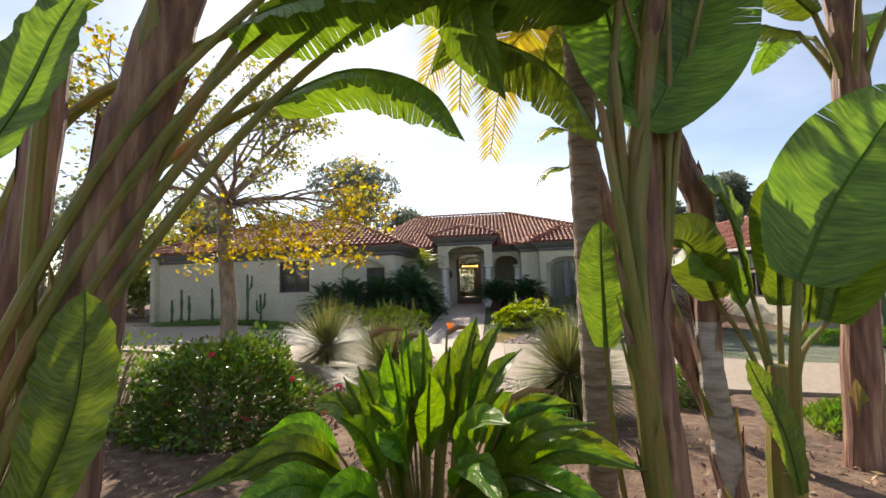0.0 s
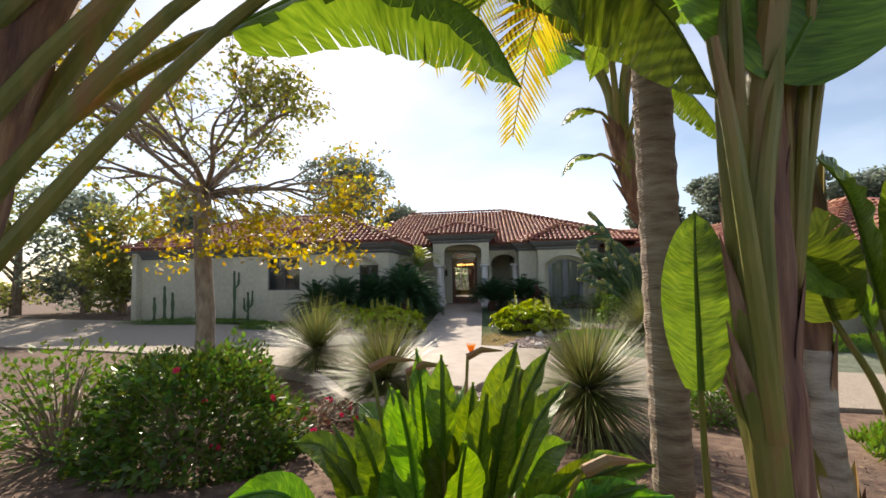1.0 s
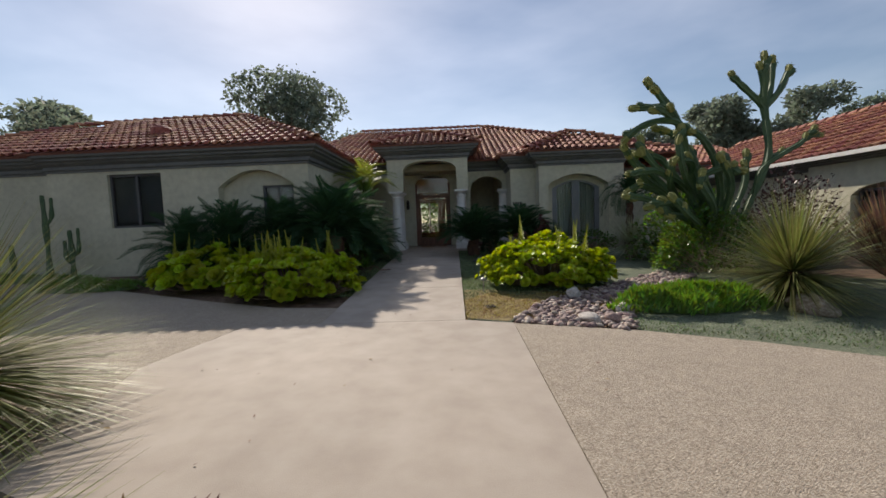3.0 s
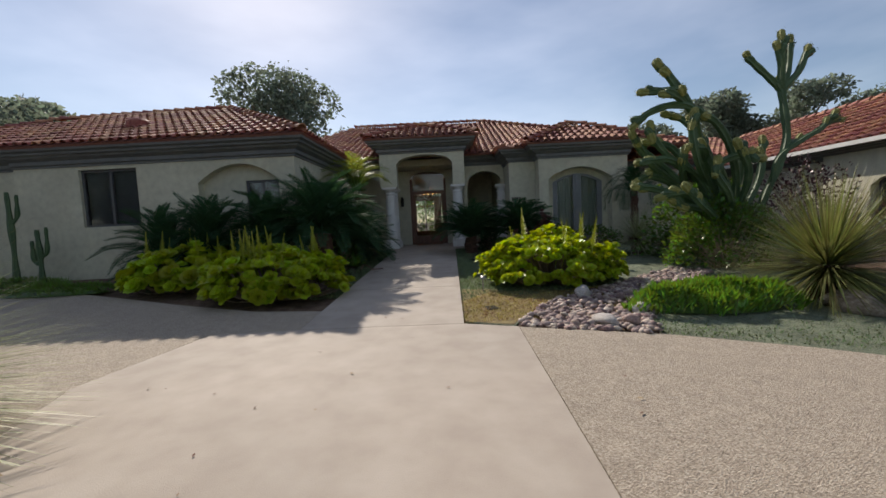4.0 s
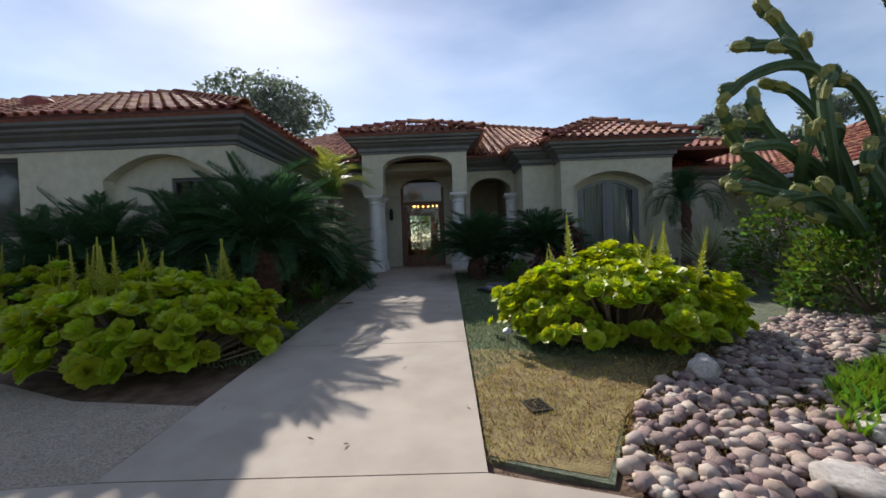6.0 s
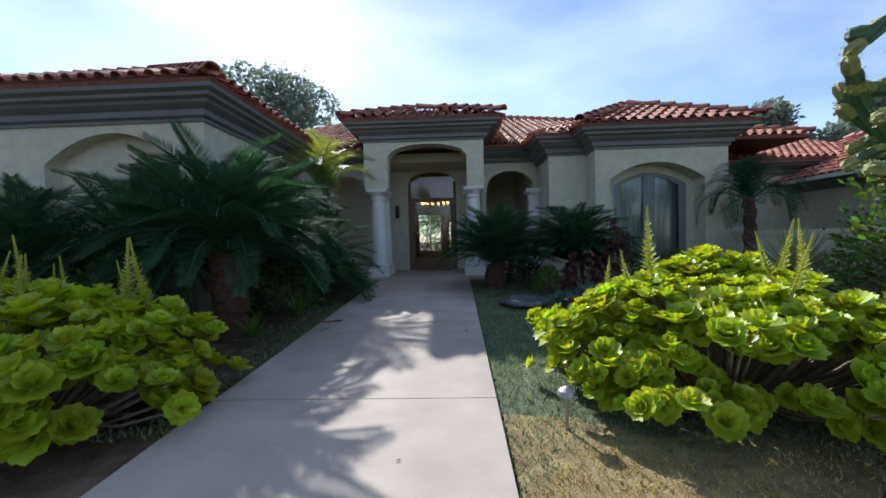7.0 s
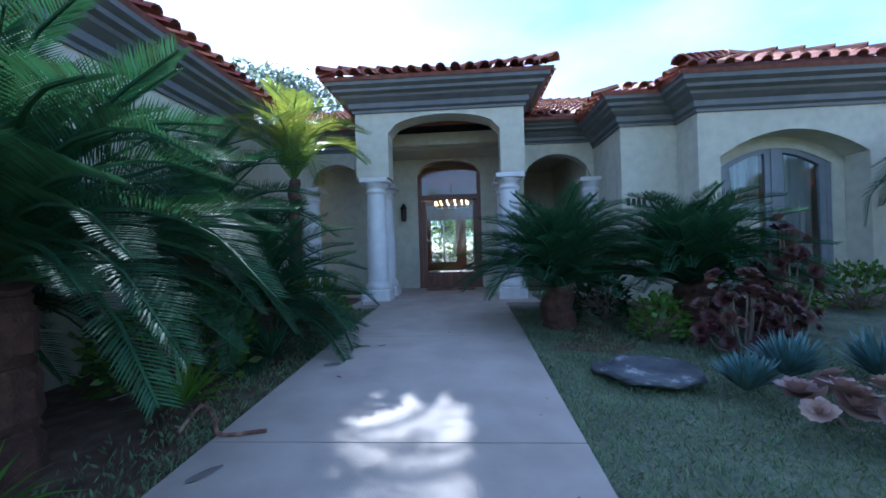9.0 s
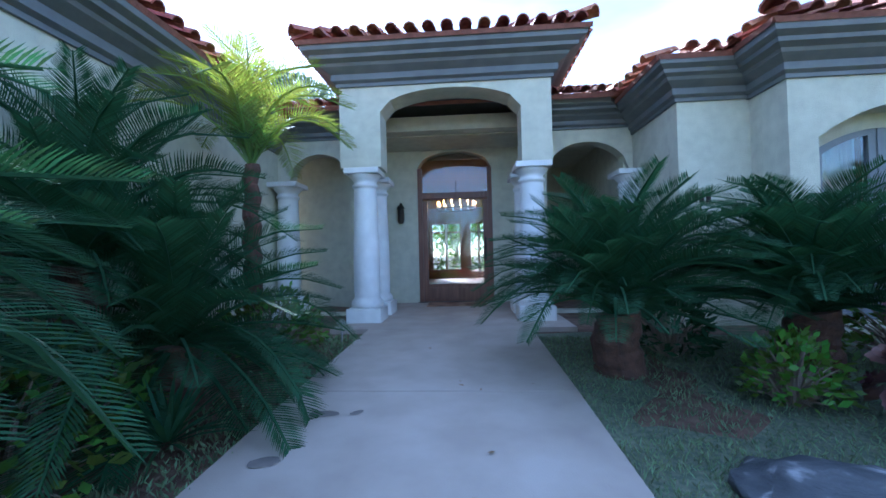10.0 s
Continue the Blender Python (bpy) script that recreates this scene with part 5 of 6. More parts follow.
CB = (5.32, 16.1, 0.42)
tree_cactus = thing("tree_cactus", CB, "sprawling dark green tree cactus with yellow spiny tips", "cactus")
for k, limb_pts in enumerate((
        [(0.1, 0, -0.75), (0.0, 0, 0.3), (-0.11, -0.1, 1.02), (-0.53, -0.15, 1.93), (-0.78, -0.2, 2.66), (-1.2, -0.2, 3.3), (-1.38, -0.2, 3.5)],
        [(-0.74, -0.2, 2.6), (-1.04, -0.25, 2.96), (-1.4, -0.2, 3.01), (-1.65, -0.2, 3.0)], [(-0.82, -0.2, 2.66), (-1.16, -0.4, 2.84), (-1.3, -0.4, 2.87)],
        [(-0.62, -0.15, 2.2), (-0.8, -0.3, 2.6), (-1.21, -0.3, 2.69), (-1.62, -0.2, 2.58), (-1.84, -0.1, 2.38)],
        [(-0.3, 0.1, 0.7), (-0.95, 0.2, 1.22), (-1.32, 0.15, 1.5), (-1.62, 0.1, 1.86), (-1.82, 0, 2.1)], [(-0.5, 0, 1.2), (-1.1, -0.2, 1.55), (-1.55, -0.3, 2.0), (-1.62, -0.3, 2.2)], [(-0.2, 0, 0.9), (-0.8, -0.5, 1.5), (-0.98, -0.6, 2.1), (-0.95, -0.6, 2.35)],
        [(-0.1, 0, 0.2), (-0.9, -0.3, 0.75), (-1.6, -0.4, 1.0), (-1.95, -0.4, 1.05)], [(-0.1, 0, 0.0), (-0.7, -0.5, 0.5), (-1.2, -0.7, 0.62), (-1.35, -0.7, 0.7)],
        [(0.1, 0, 0.1), (0.0, 0.2, 1.13), (-0.22, 0.25, 2.02), (-0.66, 0.2, 2.48), (-0.98, 0.2, 2.6)], [(0.2, 0, 0.0), (0.11, -0.3, 1.01), (-0.11, -0.4, 1.8), (-0.5, -0.5, 2.31), (-0.85, -0.5, 2.37)],
        [(0, 0, 0), (-0.22, 0.3, 1.03), (-0.78, 0.3, 1.83), (-1.05, 0.3, 2.01), (-1.34, 0.3, 2.06)], [(0, 0, 0.1), (-0.56, -0.2, 1.15), (-1.22, -0.3, 1.57), (-1.61, -0.4, 1.59), (-1.85, -0.4, 1.56)],
        [(0, 0, 0), (-0.45, 0.2, 0.7), (-1.0, 0.2, 1.17), (-1.45, 0.1, 1.31), (-1.65, 0.1, 1.24)], [(0, 0, -0.2), (-0.45, -0.4, 0.47), (-1.0, -0.6, 0.84), (-1.4, -0.7, 0.86), (-1.55, -0.7, 0.83)],
        [(0, 0, 0.1), (-0.22, -0.5, 0.91), (-0.44, -0.6, 1.4), (-0.11, -0.7, 1.56), (0.2, -0.7, 1.5)], [(0.1, 0, -0.3), (0.22, 0, 0.67), (0.33, -0.1, 1.33), (0.27, -0.1, 1.85)],
        [(0.2, 0, -0.6), (0.56, 0.1, 0.43), (0.89, 0.1, 1.2), (0.93, 0.1, 1.9)], [(0, 0, 0.2), (-0.78, 0.5, 1.39), (-1.33, 0.5, 1.86), (-1.44, 0.5, 2.05)], [(0, 0, 0), (-0.3, -0.7, 0.7), (-0.62, -0.8, 1.2), (-0.62, -0.8, 1.4)],
        [(0, 0, -0.3), (-0.5, -0.6, 0.3), (-0.95, -0.9, 0.62), (-1.2, -0.9, 0.9)], [(0, 0, 0.1), (-0.5, 0.5, 1.0), (-0.9, 0.6, 1.55), (-1.15, 0.6, 1.5)], [(0, 0, 0), (0.1, -0.5, 0.8), (0.05, -0.7, 1.3), (-0.2, -0.8, 1.7)],
        [(0.1, 0, 0), (0.3, 0.5, 0.9), (0.2, 0.6, 1.6), (0.0, 0.6, 2.1)], [(0, 0, 0.2), (-0.35, 0.0, 1.3), (-0.55, -0.35, 1.75), (-0.85, -0.5, 1.8)], [(0, 0, 0.2), (-0.6, 0.1, 1.0), (-1.0, -0.3, 1.35), (-1.05, -0.5, 1.7)])):
    cactus_limb(tree_cactus, limb_pts, 0.078 if k else 0.09, 700 + k)
candelabra = thing("candelabra_cactus", CB, "tall candelabra cactus with upright fingers", "cactus")
for k, (limb_pts, r) in enumerate((
        ([(0.75, 0.1, -0.75), (0.85, 0.1, 0.3), (1.0, 0.05, 0.86), (1.21, 0, 1.4), (1.36, 0, 1.95), (1.29, 0, 2.61), (1.22, 0, 3.06)], 0.085), ([(1.22, 0, 2.98), (0.93, 0, 3.27), (0.67, 0, 3.52), (0.55, 0, 3.66)], 0.07),
        ([(1.22, 0, 3.0), (1.14, -0.1, 3.48), (1.05, -0.12, 3.75)], 0.075), ([(1.24, 0, 3.0), (1.28, 0.05, 3.58), (1.26, 0.05, 4.0)], 0.075), ([(1.26, 0, 3.0), (1.45, 0.1, 3.45), (1.47, 0.1, 3.95)], 0.075), ([(1.26, 0, 2.95), (1.58, 0, 3.32), (1.74, 0, 3.72)], 0.07),
        ([(1.05, 0, 1.0), (1.16, -0.05, 1.55), (1.6, -0.1, 1.9), (1.97, -0.1, 2.11), (2.22, -0.1, 2.38)], 0.06), ([(1.9, -0.1, 2.08), (2.25, -0.05, 2.26), (2.45, 0, 2.28)], 0.055), ([(1.36, 0, 1.85), (1.7, 0.15, 1.93), (1.95, 0.2, 2.0)], 0.055))):
    cactus_limb(candelabra, limb_pts, r, 740 + k, 1 if r > 0.065 else 2)
for cx, hts in ((-11.4, (2.3,)), (-10.75, (1.35,)), (-13.2, (1.7,)), (-14.4, (1.4,)), (-14.8, (1.7,)), (-15.3, (1.2,)), (-12.4, (1.0,))):
    cc = thing("column_cactus", on(cx, 17.0), "slim dark column cactus against the stucco wall", "cactus", "column cacti")
    body, tip = Shape(), Shape()
    cactus_arm(body, tip, [(0, 0, -0.1), (0.02, 0, hts[0] * 0.5), (0, 0, hts[0])], 0.075)
    part("stem", body, CACTUS, cc)
    if cx in (-11.4, -10.75):
        for sd, lo, hi in ((-1, 0.36, 0.8), (1, 0.5, 1.04)) if cx > -11 else ((1, 0.66, 0.97),):
            arm = Shape()
            cactus_arm(arm, Shape(), [(0, 0, hts[0] * lo), (sd * 0.17, 0.03, hts[0] * (lo + 0.08)), (sd * 0.2, 0.04, hts[0] * hi)], 0.06)
            part("arm", arm, CACTUS, cc)
wc = thing("column_cactus", on(10.5, 12.0), "slim green column cactus by the east wing", "cactus", "column cacti")
body = Shape()
cactus_arm(body, Shape(), [(0, 0, -0.1), (0.02, 0, 0.7), (0, 0, 1.5)], 0.08)
part("stem", body, CACTUS, wc)


# ---- the yellowing tree ----
def garden_tree(place, seed):
    g = rnd(seed)
    ob = thing("shade_tree", place, "slender shade tree with yellowing leaves and bare twigs", "tree")
    limbs, yellow, green, twigs = [], Shape(), Shape(), Shape()
    fork = Vector((-0.05, 0, 4.9))
    part("trunk", Shape().tube([(0, 0, -0.3), (0.0, 0, 0.6), (0.06, 0, 2.2), (-0.05, 0, 3.8), fork], [0.26, 0.2, 0.18, 0.165, 0.17], 12), BARK, ob)

    def leaves(p, n, r, yel):
        for _ in range(n):
            q = p + Vector((g.gauss(0, r), g.gauss(0, r), g.gauss(0, r * 0.8)))
            (yellow if g.random() < yel else green).leaf(q, (g.uniform(-1, 1), g.uniform(-1, 1), 1), (g.uniform(-1, 1), g.uniform(-1, 1), g.uniform(-1, 0.1)), g.uniform(0.08, 0.17), 0.6)

    def grow(p, d, ln, r, depth, yel, sh):
        pts = [p]
        for k in range(3):
            d = (d + Vector((g.uniform(-0.28, 0.28), g.uniform(-0.28, 0.28), g.uniform(-0.16, 0.16)))).normalized()
            pts.append(pts[-1] + d * ln / 3)
        sh.tube(pts, [r, r * 0.88, r * 0.76, r * 0.62], 6 if depth < 2 else 4, cap=False)
        if depth >= 3:
            yy = yel if pts[-1].z > 5.0 else 0.92
            leaves(pts[-1], 20, 0.17, yy)
            leaves(pts[2], 4, 0.15, yy)
            return
        for _ in range(3 if depth else 4):
            nd = (d + Vector((g.uniform(-0.9, 0.9), g.uniform(-0.9, 0.9), g.uniform(-0.35, 0.55)))).normalized()
            grow(pts[-1 if _ else 2], nd, ln * g.uniform(0.62, 0.85), r * 0.55, depth + 1, yel, sh)
    for i, (az, el, ln) in enumerate(((10, 8, 2.2), (-35, 28, 2.1), (75, 45, 2.0), (150, 35, 2.0), (200, 25, 2.0), (255, 30, 2.0), (310, 14, 2.3), (120, 70, 1.9), (15, 55, 2.0))):
        d = Vector((math.cos(radians(az)) * math.cos(radians(el)), math.sin(radians(az)) * math.cos(radians(el)), math.sin(radians(el))))
        sh = Shape()
        grow(fork, d, ln * 0.7, 0.065, 0, 0.1 if el > 20 else 0.6, sh)
        part("limb", sh, BARK, ob)
    # low hanging yellow sprays
    for i in range(34):
        a, q = g.uniform(-0.6, 3.4), g.uniform(0.3, 2.6)
        p = Vector((math.cos(a) * q * 0.9 + 1.5, -abs(math.sin(a)) * q * 0.6, g.uniform(3.4, 4.6)))
        twigs.tube([fork + Vector((0, 0, 0.0)), (fork + p) / 2 + Vector((0, 0, 0.35)), p], [0.02, 0.014, 0.006], 4, cap=False)
        leaves(p, 46, 0.2, 0.97)
    tagged(part("twig_mass", twigs, BARK, ob), kind="stuff")
    tagged(part("yellow_leaves", yellow, LEAF_YELLOW, ob), kind="stuff")
    tagged(part("green_leaves", green, LEAF_TREE, ob), kind="stuff")
    return ob


garden_tree((-4.35, 5.95, -0.2), 81).scale = (0.68, 0.68, 0.68)

# ---- trees beyond ----
for i, (x, y, h, w, lab) in enumerate(((-16.8, 46, 17.3, 7.2, "tall rounded tree rising behind the roof"), (-10.5, 48, 11.0, 4.2, "grey-green tree behind the roof"), (20.5, 50, 10.5, 3.6, "tree behind the east roofs"),
                                       (27, 48, 12.6, 4.2, "dense tree behind the east wing"), (33, 46, 13.0, 4.6, "dense tree behind the east wing"), (39, 44, 11.5, 4.4, "dense tree behind the east wing"),
                                       (5.0, 70, 11.0, 3.4, "small far tree over the ridge"), (-3.0, 72, 11.5, 3.6, "small far tree over the ridge"), (12, 66, 10.0, 3.2, "small far tree over the ridge"),
                                       (-30, 50, 11.0, 4.5, "far tree beyond the wing"), (-40, 48, 10.0, 5.0, "far tree beyond the wing"), (-26.5, 33, 10.5, 3.2, "dark tree beyond the wing"))):
    far_tree((x, y, -0.2), h, w, 200 + i, lab, clumps=26, leaves=420, leaf=0.42)
for i, (x, y, h, w) in enumerate(((-21.0, 21.0, 6.5, 2.9), (-24.5, 22.0, 8.0, 3.4), (-20.8, 25.5, 7.5, 3.0), (-28, 21, 8.5, 3.6), (-25, 11.0, 7.0, 3.0), (-17.5, 8.6, 6.0, 2.6), (-13.5, 6.2, 5.6, 2.4), (-19.0, 5.0, 7.0, 3.0), (-30, 12, 8, 3.4), (-10.5, 3.2, 5.2, 2.1), (-21, 9.5, 6.5, 2.8))):
    far_tree((x, y, -0.3), h, w, 230 + i, "leafy tree at the garden's western edge", clumps=16, leaves=300, leaf=0.26, mat=LEAF_TREE if i % 3 == 0 else LEAF_FAR, bare=0.12)
for i, (x, y, h, w) in enumerate(((19, 18, 5.5, 2.4), (17.5, 6.0, 5.0, 2.2), (22, 11, 6.0, 2.6), (14, -6, 6, 3), (-10, -8, 6, 3), (2, -10, 6, 3))):
    far_tree((x, y, -0.2), h, w, 260 + i, "leafy dark tree of the garden", clumps=14, leaves=220, leaf=0.3, mat=LEAF_FAR, bare=0.12)

# ---- near planting: bird of paradise, giant paddle-leaved plants, palms ----
bop = thing("bird_of_paradise", (-0.42, 2.2, 0.25), "clump of bird of paradise with glossy paddle leaves", "bird of paradise")
gb = rnd(91)
for i in range(84):
    az = gb.uniform(0, 6.283)
    lean = gb.uniform(0.04, 0.85)
    h0 = gb.uniform(0.45, 0.85) * (1.0 - 0.45 * lean)
    ln = gb.uniform(0.45, 0.7)
    o = Vector((math.cos(az), math.sin(az), 0))
    b0, b1 = o * 0.08, o * (0.10 + lean * 0.6) + Vector((0, 0, h0))
    d = (o * lean * 1.2 + Vector((0, 0, 1.0 - 0.7 * lean))).normalized()
    tip = b1 + d * ln + o * lean * 0.15 - Vector((0, 0, 0.25 * lean))
    lf = part("leaf", paddle([b1, b1 + d * ln * 0.55, tip], gb.uniform(0.14, 0.20), 300 + i, tears=0.02, fold=0.34, up=Vector((gb.uniform(-0.6, 0.6), -0.9, 0.7)) - o * 0.3, n=14, taper=0.95), LEAF_BOP, bop)
    part("stalk", Shape().tube([b0, (b0 + b1) / 2 + o * 0.02, b1], [0.014, 0.011, 0.009], 6), SHEATH_GREEN, lf)
for tipz, x, y, fl in ((1.15, 0.08, 0.65, 1), (1.22, -0.32, 0.1, 0), (1.15, -0.2, 0.3, 0), (0.95, 0.5, -0.2, 0)):
    f = part("flower_stalk", Shape().tube(curve_points([(x * 0.2, y * 0.2, 0), (x * 0.7, y * 0.7, tipz * 0.6), (x, y, tipz)], 8), [0.009] * 9, 6), SHEATH_GREEN, bop)
    part("bract", Shape().tube([(x, y, tipz - 0.02), (x + 0.08, y, tipz + 0.02), (x + 0.2, y + 0.02, tipz + 0.01)], [0.022, 0.02, 0.003], 6), PINK_STEM, f, "reddish pointed flower bract")
    if fl:
        pt = Shape()
        for j in range(6):
            pt.blade((x + 0.02, y, tipz), (x + 0.02 + 0.012 * (j - 2.5), y + 0.02, tipz + 0.06), 0.011, (0, 1, 0), 0, n=2, belly=0.5)
        part("petal_tuft", pt, ORANGE_PETAL, f, "orange petals")


def giant_leaf(owner, stalk, blade_pts, width, seed, tears=0.12, fold=0.3, up=(0, 0, 1), r=0.025, mat=None):
    lf = part("leaf", paddle(blade_pts, width, seed, tears, fold, up), mat or LEAF_PADDLE, owner)
    c = curve_points(stalk, 12)
    part("stalk", Shape().tube(c, [r * (1.3 - 0.5 * i / 12) for i in range(13)], 8), SHEATH_GREEN, lf)
    return lf


def sheathed_trunk(owner, pts, r0, r1, seed, mat=None, flaps=9):
    g = rnd(seed)
    c = curve_points(pts, 20)
    part("trunk", Shape().tube(c, [(r0 + (r1 - r0) * i / 20) * (1 + 0.06 * math.sin(i * 2.1)) for i in range(21)], 14), mat or SHEATH, owner)
    for i in range(flaps):
        k = 1 + int(i * 17 / flaps)
        t = (c[k + 1] - c[k]).normalized()
        a = g.uniform(0, 6.283)
        s0 = t.orthogonal().normalized()
        o = s0 * math.cos(a) + t.cross(s0) * math.sin(a)
        rr = r0 + (r1 - r0) * k / 20
        part("sheath", Shape().blade(c[k] + o * rr * 0.85, c[k] + t * 0.45 + o * (rr + 0.03), rr * 1.5, o, 0, n=5, fold=-0.5, belly=0.3), g.choice((SHEATH, SHEATH_GREEN, SHEATH)), owner, "old leaf sheath")


west = thing("giant_bird_of_paradise", (-1.82, 1.35, 0.25), "giant white bird of paradise with leaning stems over the path", "giant bird of paradise", "giant paddle-leaved plants")
sheathed_trunk(west, [(0, 0, -0.3), (0.1, 0.06, 1.0), (0.22, 0.1, 1.85), (0.36, 0.16, 2.5), (0.55, 0.2, 3.2)], 0.13, 0.10, 401)
sheathed_trunk(west, [(-0.25, -0.1, -0.3), (-0.25, 0.0, 0.9), (-0.1, 0.05, 1.9), (-0.05, 0.1, 2.9)], 0.08, 0.06, 402, flaps=4)
giant_leaf(west, [(-0.75, 0.3, 0.2), (-0.7, 0.45, 1.17), (-0.31, 0.45, 1.79), (0.18, 0.45, 2.21), (0.59, 0.45, 2.42), (0.75, 0.45, 2.46)], [(0.75, 0.45, 2.46), (1.11, 0.45, 2.58), (1.37, 0.45, 2.55), (1.59, 0.45, 2.42), (1.72, 0.45, 2.18)], 0.46, 403, 0.5, -0.85)
giant_leaf(west, [(-0.6, 0.1, 0.6), (-0.56, 0.25, 1.9), (-0.16, 0.25, 2.4), (0.29, 0.25, 2.58), (0.64, 0.25, 2.71)], [(0.64, 0.25, 2.71), (0.92, 0.25, 2.80), (1.25, 0.25, 2.83), (1.6, 0.25, 2.76)], 0.5, 409, 0.4, -0.7)
giant_leaf(west, [(0.0, 0.0, 0.8), (0.3, 0.2, 2.0), (0.7, 0.4, 2.9)], [(0.7, 0.4, 2.9), (1.2, 0.6, 3.2), (1.7, 0.7, 3.1), (2.1, 0.8, 2.95)], 0.5, 404, 0.2, -0.3)
giant_leaf(west, [(0.0, 0.0, 0.6), (0.1, -0.1, 1.6), (0.3, -0.2, 2.6)], [(0.3, -0.2, 2.6), (0.5, -0.2, 3.2), (0.9, -0.1, 3.5)], 0.5, 405, 0.15, -0.2)
giant_leaf(west, [(0.1, -0.3, 0.0), (0.32, -0.36, 0.5), (0.46, -0.36, 0.85)], [(0.46, -0.36, 0.85), (0.57, -0.33, 1.15), (0.59, -0.31, 1.38), (0.58, -0.3, 1.55)], 0.27, 406, 0.0, 0.15, up=(0.2, -1, 0.1))
giant_leaf(west, [(-0.1, -0.2, 0.0), (0.1, -0.35, 1.1), (0.3, -0.4, 1.9)], [(0.3, -0.4, 1.9), (0.4, -0.35, 2.15), (0.45, -0.3, 2.4), (0.5, -0.25, 2.6)], 0.24, 407, 0.0, 0.2, up=(0.2, -1, 0.1))
giant_leaf(west, [(0.0, -0.3, 0.1), (0.05, -0.45, 0.8), (0.15, -0.5, 1.2)], [(0.15, -0.5, 1.2), (0.2, -0.48, 1.5), (0.25, -0.45, 1.75)], 0.26, 408, 0.02, 0.2, up=(0.2, -1, 0.1))
for i in range(4):
    giant_leaf(west, [(-0.15 + 0.05 * i, -0.25, 0.0), (0.0 + 0.04 * i, -0.2 + 0.05 * i, 1.1), (0.35 + 0.1 * i, 0.05 + 0.08 * i, 2.2), (0.85 + 0.12 * i, 0.3 + 0.1 * i, 2.95)],
               [(0.85 + 0.12 * i, 0.3 + 0.1 * i, 2.95), (1.3 + 0.1 * i, 0.5, 3.3), (1.8 + 0.1 * i, 0.6, 3.3)], 0.5, 470 + i, 0.2, -0.4, r=0.022)

mid = thing("giant_bird_of_paradise", (0.86, 2.2, 0.25), "giant white bird of paradise with reddish sheathed stems beside the palm", "giant bird of paradise", "giant paddle-leaved plants")
sheathed_trunk(mid, [(0.02, 0.05, -0.3), (-0.08, -0.02, 0.8), (-0.12, -0.06, 1.6), (-0.02, -0.1, 2.5), (0.1, -0.12, 3.2)], 0.07, 0.055, 421, SHEATH_GREEN, flaps=12)
sheathed_trunk(mid, [(0.12, 0.1, -0.3), (0.0, 0.02, 0.8), (-0.02, 0.0, 1.6), (0.05, 0.0, 2.6), (0.2, 0.0, 3.3)], 0.095, 0.06, 422, flaps=14)
giant_leaf(mid, [(-0.1, 0.0, 1.0), (-0.15, -0.1, 2.0), (-0.2, -0.2, 2.65)], [(-0.2, -0.2, 2.9), (-0.55, -0.35, 2.95), (-0.9, -0.45, 2.85), (-0.75, -0.3, 2.4)], 0.5, 423, 0.15, -0.35)
giant_leaf(mid, [(-0.1, 0.0, 1.0), (-0.2, -0.1, 2.2), (-0.15, -0.2, 2.95)], [(-0.15, -0.2, 2.95), (-0.6, -0.4, 3.2), (-1.0, -0.5, 3.05), (-1.3, -0.55, 2.75)], 0.55, 424, 0.18, -0.4)
giant_leaf(mid, [(0.0, 0.0, 1.2), (0.05, -0.05, 2.2), (0.1, -0.1, 2.5)], [(0.1, -0.1, 2.5), (0.2, -0.15, 3.0), (0.35, -0.2, 3.5), (0.4, -0.2, 3.9)], 0.5, 425, 0.1, -0.2, up=(0, -1, 0.2))
giant_leaf(mid, [(0.0, 0.0, 1.2), (-0.05, -0.05, 2.2), (-0.1, -0.1, 2.4)], [(-0.1, -0.1, 2.4), (-0.2, -0.15, 2.9), (-0.3, -0.2, 3.4), (-0.3, -0.2, 3.9)], 0.5, 426, 0.1, -0.2, up=(0, -1, 0.2))
giant_leaf(mid, [(-0.15, 0.12, 0.0), (-0.22, 0.12, 0.6), (-0.25, 0.08, 1.12)], [(-0.25, 0.08, 1.12), (-0.25, 0.07, 1.4), (-0.25, 0.06, 1.62), (-0.24, 0.06, 1.84)], 0.27, 427, 0.0, 0.15, up=(-0.3, -0.95, 0), r=0.014)
giant_leaf(mid, [(-0.1, -0.1, 1.0), (-0.23, -0.2, 1.96), (-0.28, -0.2, 2.4)], [(-1.05, -0.2, 2.85), (-0.75, -0.2, 2.76), (-0.46, -0.2, 2.55), (-0.27, -0.2, 2.18)], 0.52, 428, 0.35, -0.5)
giant_leaf(mid, [(-0.1, -0.1, 1.2), (-0.12, -0.15, 1.8), (-0.05, -0.15, 2.25)], [(-0.05, -0.15, 2.25), (0.12, -0.15, 2.55), (0.28, -0.15, 2.88), (0.46, -0.15, 3.25)], 0.6, 429, 0.05, 0.15, up=(-0.2, -1, 0.2))
for i in range(7):
    a = 0.9 * i
    o = Vector((math.cos(a), math.sin(a), 0))
    giant_leaf(mid, [(0.05, 0, 1.4), Vector((0.1, -0.05, 2.4)) + o * 0.08, Vector((0.1, -0.05, 3.0)) + o * 0.25], [Vector((0.1, -0.05, 3.0)) + o * 0.25, Vector((0.1, -0.05, 3.4)) + o * 0.65, Vector((0.1, -0.05, 3.4)) + o * 1.15, Vector((0.1, -0.05, 3.05)) + o * 1.5], 0.5, 430 + i, 0.15, -0.3, r=0.015)

